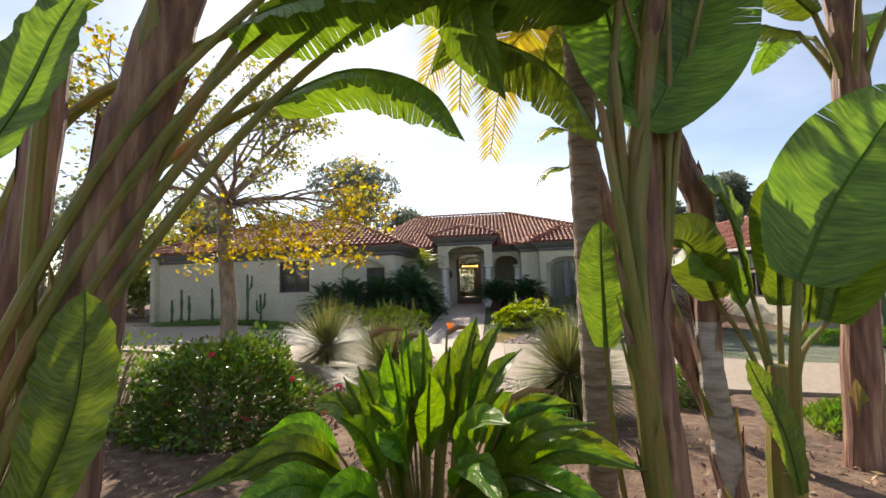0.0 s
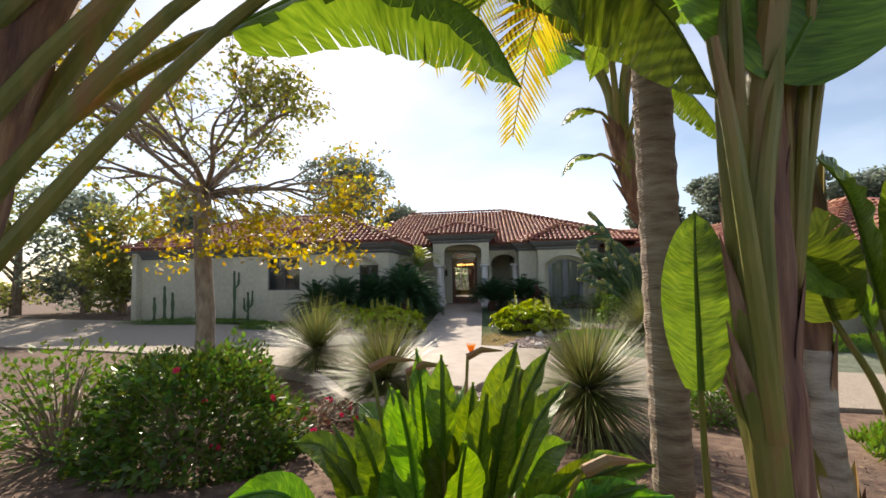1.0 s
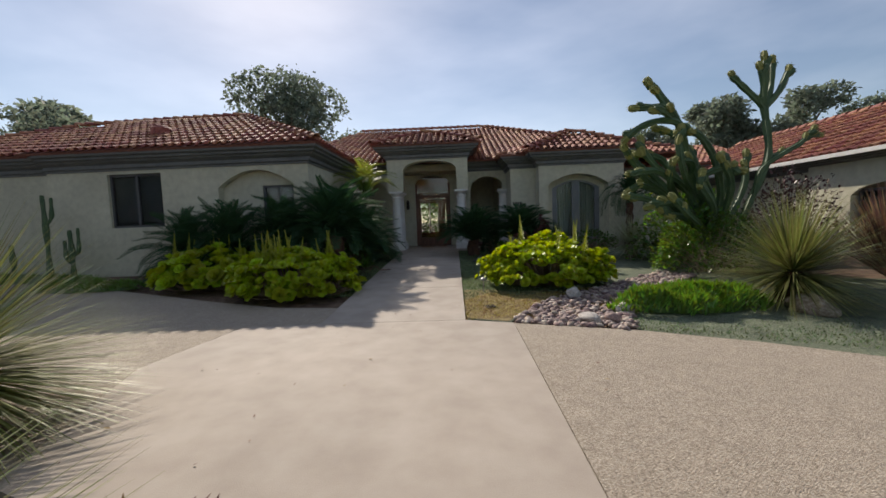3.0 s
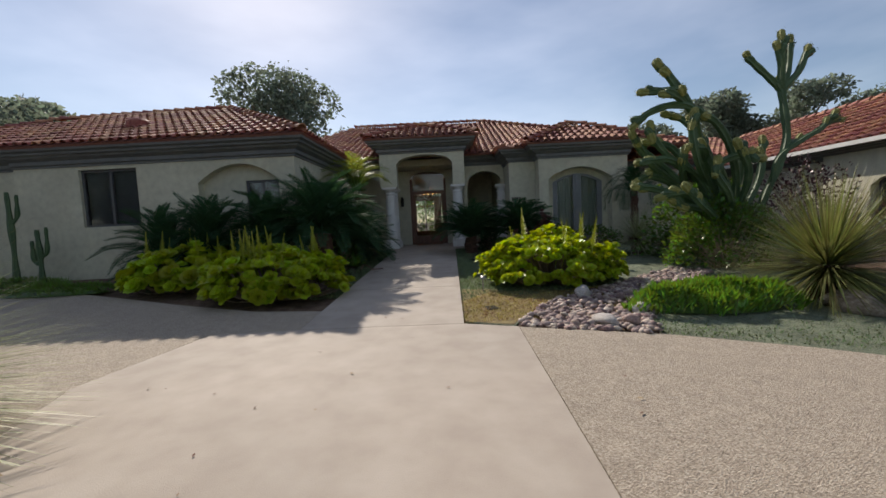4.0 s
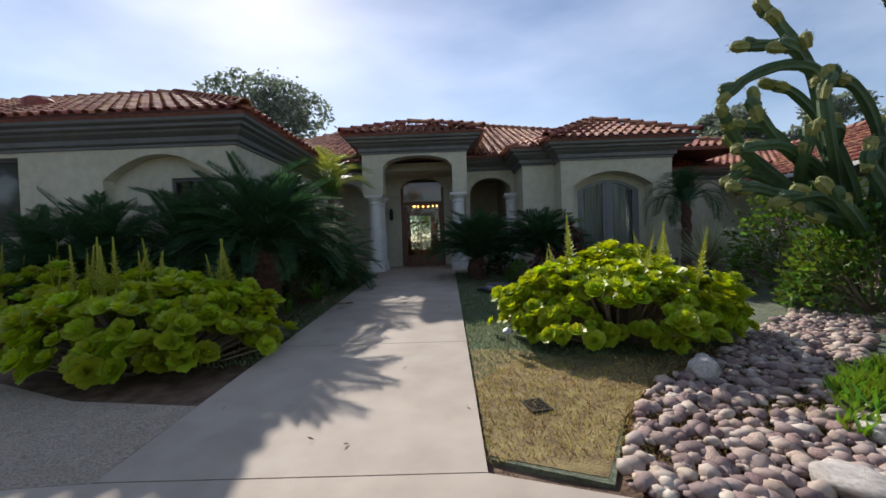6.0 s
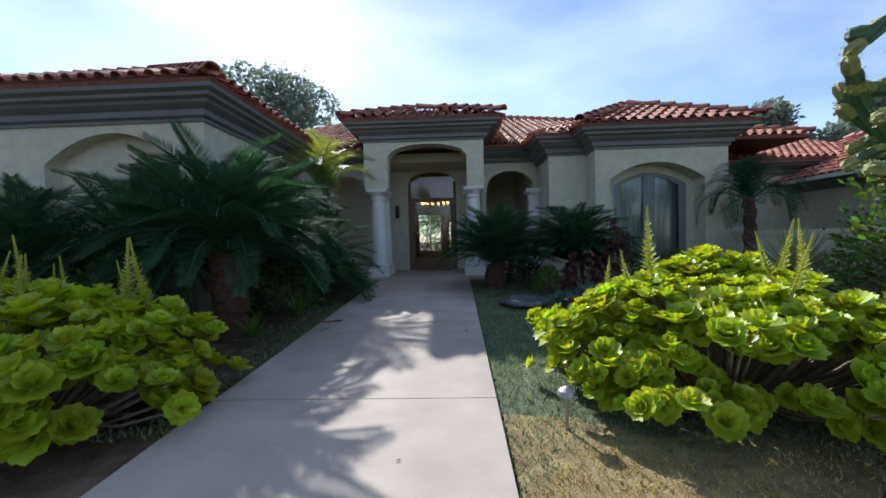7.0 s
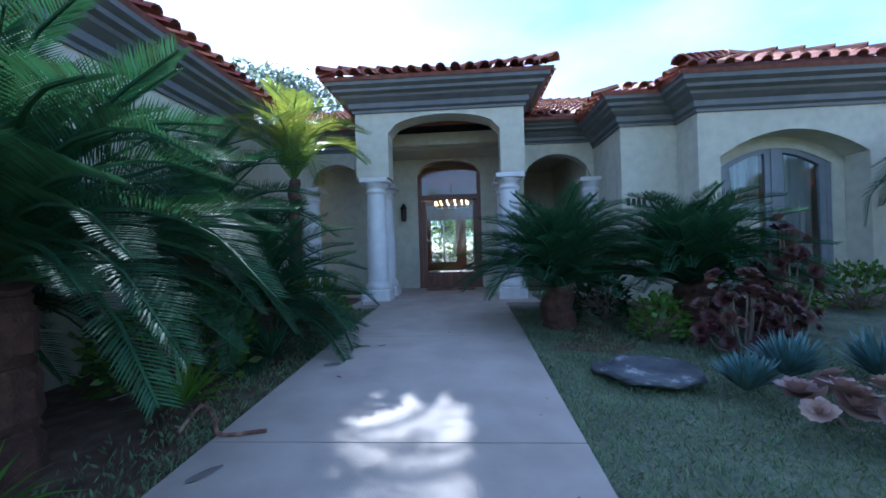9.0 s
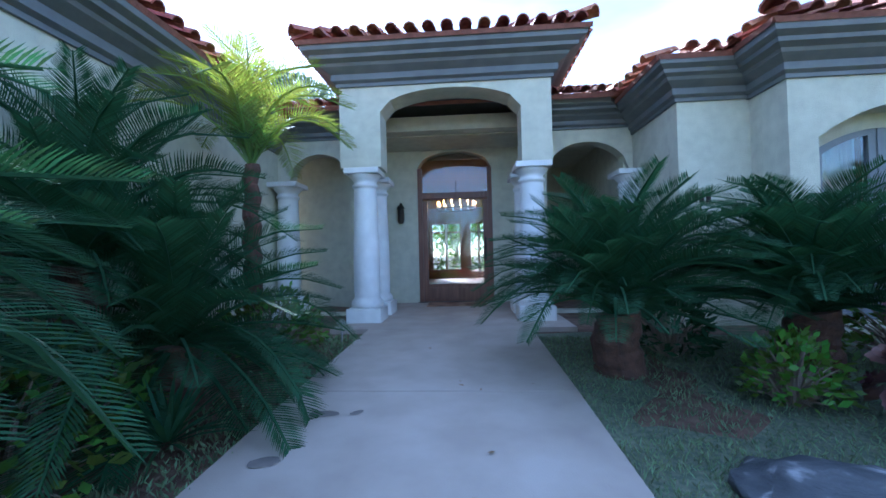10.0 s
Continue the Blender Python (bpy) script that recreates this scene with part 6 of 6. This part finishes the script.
east = thing("giant_bird_of_paradise", (1.7, 2.65, 0.25), "young giant bird of paradise with upright fan of leaves", "giant bird of paradise", "giant paddle-leaved plants")
part("stem", Shape().tube([(0, 0, -0.3), (-0.03, -0.05, 0.4), (-0.04, -0.08, 0.95)], [0.11, 0.09, 0.05], 12), SHEATH_GREEN, east)
for i, (x, z, w, lx, lz) in enumerate(((-0.35, 1.45, 0.4, -0.7, 1.72), (-0.15, 1.5, 0.36, -0.42, 2.1), (0.0, 1.4, 0.3, 0.05, 2.1), (0.14, 1.3, 0.46, 0.4, 2.1), (0.25, 1.3, 0.5, 0.75, 1.9), (-0.2, 1.4, 0.34, -0.52, 1.5))):
    giant_leaf(east, [(0, -0.02 * i, 0.3), (x * 0.4, -0.05, 0.95), (x, -0.08, z - 0.1)], [(x, -0.08, z - 0.1), ((x * 0.6 + lx * 0.4), -0.1, (z + lz) / 2 + 0.1), (lx, -0.14, lz)], w, 440 + i, 0.06, 0.25, up=((-0.9, 0.8, -0.3, 0.5, -0.6, 0.3)[i], -0.7, 0.5), r=0.016)
giant_leaf(east, [(0.0, -0.1, 0.3), (-0.13, -0.35, 1.03), (-0.08, -0.35, 1.45)], [(-0.08, -0.35, 1.45), (0.12, -0.35, 1.85), (0.36, -0.35, 2.2), (0.58, -0.35, 2.5)], 0.72, 447, 0.04, 0.2, up=(-0.2, -1, 0.3))
giant_leaf(east, [(-0.1, -0.2, 0.0), (-0.16, -0.3, 0.25), (-0.2, -0.32, 0.45)], [(-0.15, -0.34, 0.35), (-0.2, -0.34, 0.65), (-0.3, -0.34, 0.9), (-0.36, -0.34, 1.05)], 0.19, 448, 0.0, 0.2, up=(0.3, -1, 0))

far_east = thing("giant_bird_of_paradise", (3.0, 3.75, 0.15), "tall giant bird of paradise with dry sheathed trunk", "giant bird of paradise", "giant paddle-leaved plants")
sheathed_trunk(far_east, [(0, 0, -0.3), (0.05, -0.08, 1.5), (0.1, -0.14, 3.2), (0.05, -0.18, 4.2)], 0.13, 0.11, 451)
for i in range(7):
    a = 0.9 * i + 2.5
    o = Vector((math.cos(a), math.sin(a), 0))
    giant_leaf(far_east, [(0.1, -0.14, 2.8), Vector((0.1, -0.15, 3.3)) + o * 0.12, Vector((0.1, -0.15, 3.75)) + o * 0.3], [Vector((0.1, -0.15, 3.75)) + o * 0.3, Vector((0.1, -0.15, 4.0)) + o * 0.7, Vector((0.1, -0.15, 3.8)) + o * 1.1], 0.42, 452 + i, 0.3, -0.3)

lean_p = thing("giant_bird_of_paradise", (2.46, 4.50, -0.02), "leaning giant bird of paradise with shaggy brown trunk", "giant bird of paradise", "giant paddle-leaved plants")
sheathed_trunk(lean_p, [(0.0, 0, -0.3), (-0.38, 0, 0.71), (-0.56, 0, 1.29), (-0.90, 0, 2.02), (-1.14, 0, 2.44), (-1.27, 0, 2.90), (-1.33, 0, 3.2)], 0.095, 0.12, 461, SHEATH, flaps=48)
giant_leaf(lean_p, [(-1.27, -0.05, 2.82), (-1.5, -0.05, 2.98), (-1.58, -0.05, 2.98)], [(-1.58, -0.05, 2.98), (-1.74, -0.10, 2.98), (-1.86, -0.10, 2.90), (-1.92, -0.10, 2.78)], 0.26, 462, 0.3, -0.3, r=0.016)
giant_leaf(lean_p, [(-1.33, -0.05, 3.15), (-1.48, -0.05, 3.38), (-1.56, -0.05, 3.42)], [(-1.56, -0.05, 3.42), (-1.72, -0.10, 3.44), (-1.84, -0.10, 3.38), (-1.90, -0.10, 3.28)], 0.26, 463, 0.3, -0.3, r=0.016)
giant_leaf(lean_p, [(-1.3, -0.1, 3.1), (-1.27, -0.2, 3.25), (-1.17, -0.2, 3.55)], [(-1.17, -0.2, 3.55), (-0.87, -0.2, 3.56), (-0.66, -0.2, 3.34), (-0.46, -0.2, 2.98)], 0.42, 474, 0.3, -0.6, r=0.022)
for i in range(9):
    a = 0.7 * i
    o = Vector((math.cos(a), math.sin(a), 0))
    c = Vector((-1.33, 0.00, 3.15))
    giant_leaf(lean_p, [c + o * 0.05, c + o * 0.1 + Vector((0, 0, 0.5)), c + o * 0.3 + Vector((0, 0, 0.95))], [c + o * 0.3 + Vector((0, 0, 0.95)), c + o * 0.7 + Vector((0, 0, 1.3)), c + o * 1.1 + Vector((0, 0, 1.15))], 0.45, 464 + i, 0.25, -0.3, r=0.03)
pale_p = thing("giant_bird_of_paradise", (1.46, 2.78, 0.22), "giant bird of paradise with pale fibrous trunk", "giant bird of paradise", "giant paddle-leaved plants")
sheathed_trunk(pale_p, [(0, -0.08, -0.3), (-0.05, -0.08, 0.4), (-0.10, -0.08, 0.85), (-0.11, -0.08, 1.26)], 0.085, 0.065, 491, PALE_BARK, flaps=20)
sheathed_trunk(pale_p, [(-0.11, -0.08, 1.22), (-0.08, -0.08, 1.66), (-0.10, -0.08, 2.01), (-0.20, -0.08, 2.30), (-0.28, -0.08, 2.62), (-0.29, -0.08, 3.05)], 0.065, 0.085, 492, SHEATH, flaps=24)
for i in range(6):
    a = 1.05 * i + 0.4
    o = Vector((math.cos(a), math.sin(a), 0))
    c = Vector((-0.29, -0.08, 2.95))
    giant_leaf(pale_p, [c, c + o * 0.08 + Vector((0, 0, 0.4)), c + o * 0.25 + Vector((0, 0, 0.7))], [c + o * 0.25 + Vector((0, 0, 0.7)), c + o * 0.6 + Vector((0, 0, 1.0)), c + o * 1.0 + Vector((0, 0, 0.85))], 0.45, 493 + i, 0.2, -0.3, r=0.02)

palm = thing("king_palm", (0.63, 2.62, 0.2), "king palm with ringed brown trunk and feathery fronds", "palm")
rings = 78
part("trunk", Shape().tube([(0.0, -0.03 * i / rings, -0.4 + 3.9 * i / rings) for i in range(rings + 1)], [0.088 * (1.06 if i % 3 == 0 else 0.985) * (1.12 - 0.12 * min(1, i / 20)) for i in range(rings + 1)], 18), PALM_BARK, palm)
part("crownshaft", Shape().tube([(0, -0.03, 3.45), (0, -0.03, 3.8), (0, -0.03, 4.3)], [0.10, 0.11, 0.07], 14), SHEATH_GREEN, palm)
KING = [frond_mesh("frond", 1.7, 0.42, 62, LEAF_PALM, 480 + i, rise=0.42, droop=1.5, width=0.03, vee=0.1) for i in range(2)]
for i in range(11):
    part("frond", KING[i % 2], LEAF_PALM, palm).matrix_local = pose(0, -0.03, 4.1) @ Matrix.Rotation(i * 2.4 + 0.6, 4, "Z") @ Matrix.Rotation(radians(-12 + 6 * i), 4, "X")

HANGING = frond_mesh("frond", 1.35, 0.40, 58, LEAF_PALM, 485, rise=0.22, droop=1.25, width=0.028, vee=-0.1)
for rz, dz, rx in ((26, 3.45, 0), (58, 3.7, 8)):
    part("frond", HANGING, LEAF_PALM, palm, "yellowing hanging frond").matrix_local = pose(0, -0.03, dz - 0.2) @ Matrix.Rotation(radians(rz), 4, "Z") @ Matrix.Rotation(radians(rx), 4, "X")

# ---- stones, pebbles, edging ----
def stone_mesh(name, seed, mat, detail=2, rough=0.25):
    bm = bmesh.new()
    bmesh.ops.create_icosphere(bm, subdivisions=detail, radius=1.0)
    for v in bm.verts:
        v.co *= 1 + rough * noise.noise(v.co * 1.3 + Vector((seed * 3.7, 0, 0))) + rough * 0.3 * noise.noise(v.co * 3.5 + Vector((0, seed, 0)))
    me = bpy.data.meshes.new(name)
    bm.to_mesh(me)
    bm.free()
    me.materials.append(mat)
    me.shade_smooth()
    return me


PEBBLES = [stone_mesh("pebble", i, PEBBLE, 1, 0.3) for i in range(6)]


def pebble_bed(name, outline, n, seed, label, sizes=(0.022, 0.062), singles=290):
    g = rnd(seed)
    ob = thing(name, on(*outline[0]), label, "pebbles")
    inv = ob.matrix_world.inverted()
    xs0, xs1, ys0, ys1 = min(p[0] for p in outline), max(p[0] for p in outline), min(p[1] for p in outline), max(p[1] for p in outline)
    rest, made = Shape(), 0
    pv = [[tuple(v.co) for v in me.vertices] for me in PEBBLES]
    pf = [[tuple(p.vertices) for p in me.polygons] for me in PEBBLES]
    while made < n:
        x, y = g.uniform(xs0, xs1), g.uniform(ys0, ys1)
        if not inside(outline, x, y):
            continue
        r = sizes[0] + (sizes[1] - sizes[0]) * g.random() ** 1.8
        m = inv @ Matrix.Translation((x, y, ground_z(x, y) - 0.02 + r * 0.35)) @ Euler((g.uniform(-0.3, 0.3), g.uniform(-0.3, 0.3), g.uniform(0, 6))).to_matrix().to_4x4() @ Matrix.Diagonal((r * g.uniform(1, 1.5), r * g.uniform(0.8, 1.1), r * g.uniform(0.5, 0.8), 1))
        k = g.randrange(6)
        if made < singles:
            part("pebble", PEBBLES[k], PEBBLE, ob).matrix_local = m
        else:
            rest.add([m @ Vector(v) for v in pv[k]], pf[k])
        made += 1
    if rest.v:
        tagged(part("pebble_fill", rest, PEBBLE_JOINED, ob, smooth=True), kind="stuff")
    return ob


PEBBLE_JOINED = material("river_pebble_mixed", [(0.20, 0.13, 0.11), (0.33, 0.25, 0.22), (0.45, 0.38, 0.34)], 7, 0.75, 0.25, per="island", spread=0.5)
pebble_bed("pebble_bed", [(0.25, 12.28), (0.6, 12.12), (1.72, 11.72), (1.95, 12.3), (2.3, 13.1), (3.4, 14.1), (4.5, 15.1), (4.0, 15.6), (2.84, 14.75), (1.9, 14.05), (1.1, 13.5), (0.75, 13.15)], 1700, 501, "bed of pinkish-grey river pebbles by the drive")
pebble_bed("creek_bed", [(-0.75, 8.15), (0.25, 8.12), (0.95, 7.6), (0.6, 6.6), (0.55, 5.6), (0.3, 4.4), (-1.2, 4.3), (-1.3, 5.4), (-0.6, 6.4), (-0.3, 7.2)], 2300, 502, "dry creek of pinkish-grey river pebbles", (0.024, 0.07))
for i, (x, y, rx, ry, rz, mt, lab) in enumerate(((-1.8, 5.9, 0.24, 0.19, 0.24, ROCK, "pale rounded boulder at the bed's edge"), (0.4, 5.95, 0.15, 0.13, 0.12, WHITE_ROCK, "small white boulder in the dry creek"),
                                                 (-0.62, 6.6, 0.28, 0.17, 0.09, ROCK, "weathered flat boulder by the creek"), (1.3, 12.2, 0.17, 0.11, 0.075, WHITE_ROCK, "flat white stone among pebbles"),
                                                 (1.58, 12.13, 0.10, 0.085, 0.08, PEBBLE, "rounded stone among pebbles"), (1.95, 12.65, 0.14, 0.1, 0.08, WHITE_ROCK, "rounded stone among pebbles"), (1.5, 13.6, 0.15, 0.11, 0.1, WHITE_ROCK, "pale stone among pebbles"),
                                                 (4.35, 12.35, 0.3, 0.2, 0.16, ROCK, "boulder at the desert spoon's foot"), (0.36, 17.95, 0.35, 0.33, 0.11, DARK_ROCK, "dark veined slate rock on the lawn"), (-0.3, 7.9, 0.16, 0.13, 0.12, ROCK, "tan boulder at the drive's edge"),
                                                 (-1.25, 4.9, 0.12, 0.1, 0.08, ROCK, "small boulder in the creek"), (8.2, 11.9, 0.35, 0.25, 0.2, ROCK, "boulder by the east wing"))):
    st = tagged(part("boulder", stone_mesh("boulder", 20 + i, mt, 3, 0.55 if mt is DARK_ROCK else 0.35), mt), lab, "boulder")
    st.matrix_world = pose(x, y, ground_z(x, y) + rz * (-0.1 if mt is DARK_ROCK else 0.45), 0, 0, 40 * i) @ Matrix.Diagonal((rx, ry, rz, 1))

edge_pts = curve_points([(-2.0, 6.3, 0), (-2.45, 6.95, 0), (-3.0, 7.6, 0), (-3.6, 8.35, 0), (-4.3, 8.85, 0), (-5.3, 9.05, 0), (-6.4, 8.9, 0)], 30)
curb = Shape()
for i, p in enumerate(edge_pts):
    t = (edge_pts[min(i + 1, 30)] - edge_pts[max(i - 1, 0)]).normalized()
    o = Vector((-t.y, t.x, 0))
    z = ground_z(p.x, p.y)
    for q, dz in ((-0.11, -0.1), (-0.11, 0.11), (-0.08, 0.14), (0.08, 0.14), (0.11, 0.11), (0.11, -0.1)):
        curb.v.append(tuple(p + o * q + Vector((0, 0, z + dz))))
curb.f += [(i * 6 + j, i * 6 + j + 1, (i + 1) * 6 + j + 1, (i + 1) * 6 + j) for i in range(30) for j in range(5)]
structure("bed_edging", curb, CONCRETE, "curved pale concrete edging of the planting bed", "edging")
gm = rnd(601)
chips = Shape()
for i in range(5200):
    x, y = gm.uniform(-6.2, -1.9), gm.uniform(4.6, 8.5)
    if y > 6.0 + 0.9 * (-1.9 - x) or (x < -4.4 and y > 8.3):
        continue
    z = ground_z(x, y) + 0.0
    chips.leaf((x, y, z - 0.02), (gm.uniform(-0.5, 0.5), gm.uniform(-0.5, 0.5), 1), (gm.uniform(-1, 1), gm.uniform(-1, 1), gm.uniform(0.0, 0.6)), gm.uniform(0.04, 0.10), 0.5)
for i in range(2600):
    x, y = gm.uniform(-4.0, 3.6), gm.uniform(0.8, 5.0)
    chips.leaf((x, y, ground_z(x, y) - 0.03), (gm.uniform(-0.5, 0.5), gm.uniform(-0.5, 0.5), 1), (gm.uniform(-1, 1), gm.uniform(-1, 1), gm.uniform(0.0, 0.5)), gm.uniform(0.03, 0.09), 0.4)
tagged(part("mulch", chips, MULCH), "reddish-brown bark mulch and fallen leaves", "mulch", kind="stuff")

# ---- lawn ----
slab("lawn", [(-0.36, 12.6), (0.25, 12.35), (0.7, 13.2), (2.2, 14.6), (5.4, 15.0), (5.6, 19.9), (2.6, 20.7), (0.25, 21.1), (-0.36, 21.0)], TURF, "grey-green low lawn beside the walk", "lawn", thick=0.1, lift=-0.035)
slab("lawn_east", [(1.75, 11.75), (2.8, 11.25), (3.95, 10.45), (6.1, 9.65), (9.2, 8.9), (9.6, 13.5), (5.5, 15.0), (2.4, 14.2), (2.0, 12.6)], TURF, "grey-green low groundcover beside the drive", "lawn", thick=0.1, lift=-0.035)
STRAW = material("dry_straw_turf", [(0.17, 0.115, 0.055), (0.27, 0.20, 0.085), (0.36, 0.29, 0.12)], 9, 0.95, 0.9, big=0.35, bump_scale=90)
slab("lawn_dry", [(-0.355, 12.62), (0.24, 12.40), (0.55, 12.95), (0.95, 13.42), (1.5, 13.9), (1.2, 14.25), (0.5, 14.2), (0.1, 14.45), (-0.355, 14.5)], STRAW, "dry straw-coloured patch of thin turf by the drive", "lawn", thick=0.08, lift=-0.03)
gl = rnd(602)
blades, dry = Shape(), Shape()
for i in range(60000):
    x, y = gl.uniform(-0.4, 2.4), gl.uniform(12.55, 20.8)
    if y > 18.5 and gl.random() < 0.5:
        continue
    isdry = noise.noise((x * 1.1, y * 0.8, 4)) + (14.2 - y) * 0.6 > 0.0
    (dry if isdry else blades).leaf((x, y, ground_z(x, y) - 0.045), (gl.uniform(-1, 1), -1, 0.3), (gl.uniform(-0.8, 0.8), gl.uniform(-0.8, 0.8), 0.8), gl.uniform(0.025, 0.055), 0.16)
for i in range(9000):
    x, y = gl.uniform(-3.2, -2.46), gl.uniform(14.2, 21.0)
    if gl.random() < (x + 2.46) / -0.74:
        continue
    blades.leaf((x, y, ground_z(x, y) - 0.05), (gl.uniform(-1, 1), -1, 0.3), (gl.uniform(-0.8, 0.8), gl.uniform(-0.8, 0.8), 0.8), gl.uniform(0.03, 0.07), 0.25)
for i in range(9000):
    x, y = gl.uniform(1.8, 6.0), gl.uniform(10.0, 13.5)
    if y < 11.95 - 0.45 * (x - 1.4):
        continue
    blades.leaf((x, y, ground_z(x, y) - 0.045), (gl.uniform(-1, 1), -1, 0.3), (gl.uniform(-0.8, 0.8), gl.uniform(-0.8, 0.8), 0.8), gl.uniform(0.03, 0.06), 0.25)
for i in range(7000):
    x, y = gl.uniform(-2.2, 0.2), gl.uniform(5.2, 8.2)
    if noise.noise((x * 1.5, y * 1.5, 9)) < 0.0:
        continue
    blades.leaf((x, y, ground_z(x, y) - 0.05), (gl.uniform(-1, 1), -1, 0.3), (gl.uniform(-0.8, 0.8), gl.uniform(-0.8, 0.8), 0.8), gl.uniform(0.03, 0.06), 0.25)
tagged(part("turf_blades", blades, BLADE), "short grey-green turf", "turf", kind="stuff")
tagged(part("dry_turf_blades", dry, BLADE_DRY), "dry yellowish turf", "turf", kind="stuff")

# ---- small things ----
for x, y in ((0.02, 14.3), (-2.62, 20.6)):
    pl = thing("path_light", on(x, y), "small grey metal mushroom path light", "path light", "path lights", size=0.85)
    part("stake", Shape().tube([(0, 0, -0.1), (0, 0, 0.24)], [0.014] * 2, 8), LAMP_METAL, pl)
    part("hood", Shape().lathe([(0.02, 0.21), (0.07, 0.225), (0.058, 0.255), (0.015, 0.285)], seg=14), LAMP_METAL, pl)
grate = thing("drain_grate", on(0.05, 13.2, -0.04), "small dark drain grate in the turf", "drain grate", turn=14, size=0.72)
part("rim", Shape().box(-0.11, -0.14, 0, -0.09, 0.14, 0.03).box(0.09, -0.14, 0, 0.11, 0.14, 0.03).box(-0.09, -0.14, 0, 0.09, -0.12, 0.03).box(-0.09, 0.12, 0, 0.09, 0.14, 0.03), IRON, grate)
for i in range(8):
    part("bar", Shape().box(-0.088, -0.11 + 0.03 * i, 0.004, 0.088, -0.098 + 0.03 * i, 0.027), IRON, grate)
hose = Shape().tube(curve_points([(-2.75, 17.0, ground_z(0, 17.0) + 0.0), (-2.7, 17.15, ground_z(0, 17) + 0.1), (-2.55, 17.05, ground_z(0, 17) + 0.06), (-2.45, 16.95, ground_z(0, 17) + 0.012), (-2.2, 17.0, ground_z(0, 17) + 0.012)], 20), [0.012] * 21, 6)
tagged(part("irrigation_hose", hose, SHEATH), "thin brown irrigation hose lying over the walk's edge", "hose")

gd = rnd(640)
litter = Shape()
for i in range(90):
    x, y = gd.uniform(-3.4, 2.0), gd.uniform(8.4, 20.5)
    if y > 12.4 and not -2.45 < x < -0.4:
        continue
    z = ground_z(x, y) + 0.006
    litter.leaf((x, y, z), (gd.uniform(-0.3, 0.3), gd.uniform(-0.3, 0.3), 1), (gd.uniform(-1, 1), gd.uniform(-1, 1), 0.12), gd.uniform(0.02, 0.06), 0.45)
tagged(part("leaf_litter", litter, MULCH), "few dry brown leaves scattered on the concrete", "leaf litter", kind="stuff")

# old damp marks on the walk
STAIN = material("damp_concrete", [(0.13, 0.115, 0.10), (0.22, 0.19, 0.165)], 9, 0.7, 0.2, bump_scale=140)
for k, (x, y, rx, ry) in enumerate(((-2.11, 18.72, 0.10, 0.045), (-2.22, 18.17, 0.08, 0.05), (-1.9, 18.74, 0.05, 0.025), (-2.3, 16.6, 0.09, 0.03))):
    ring_n = 18
    mark = Shape()
    mark.v = [(math.cos(6.283 * j / ring_n) * rx * (1 + 0.3 * noise.noise((j * 0.9, k * 5.0, 1))), math.sin(6.283 * j / ring_n) * ry * (1 + 0.3 * noise.noise((j * 0.7, k * 3.0, 7))), 0) for j in range(ring_n)]
    mark.f = [tuple(range(ring_n))]
    o = tagged(part("stain", mark, STAIN), "dark damp stain on the concrete walk", "stain", "stains on the walk", kind="structure")
    o.matrix_world = pose(x, y, ground_z(x, y) + 0.005, 2.5, 0, 20 * k)
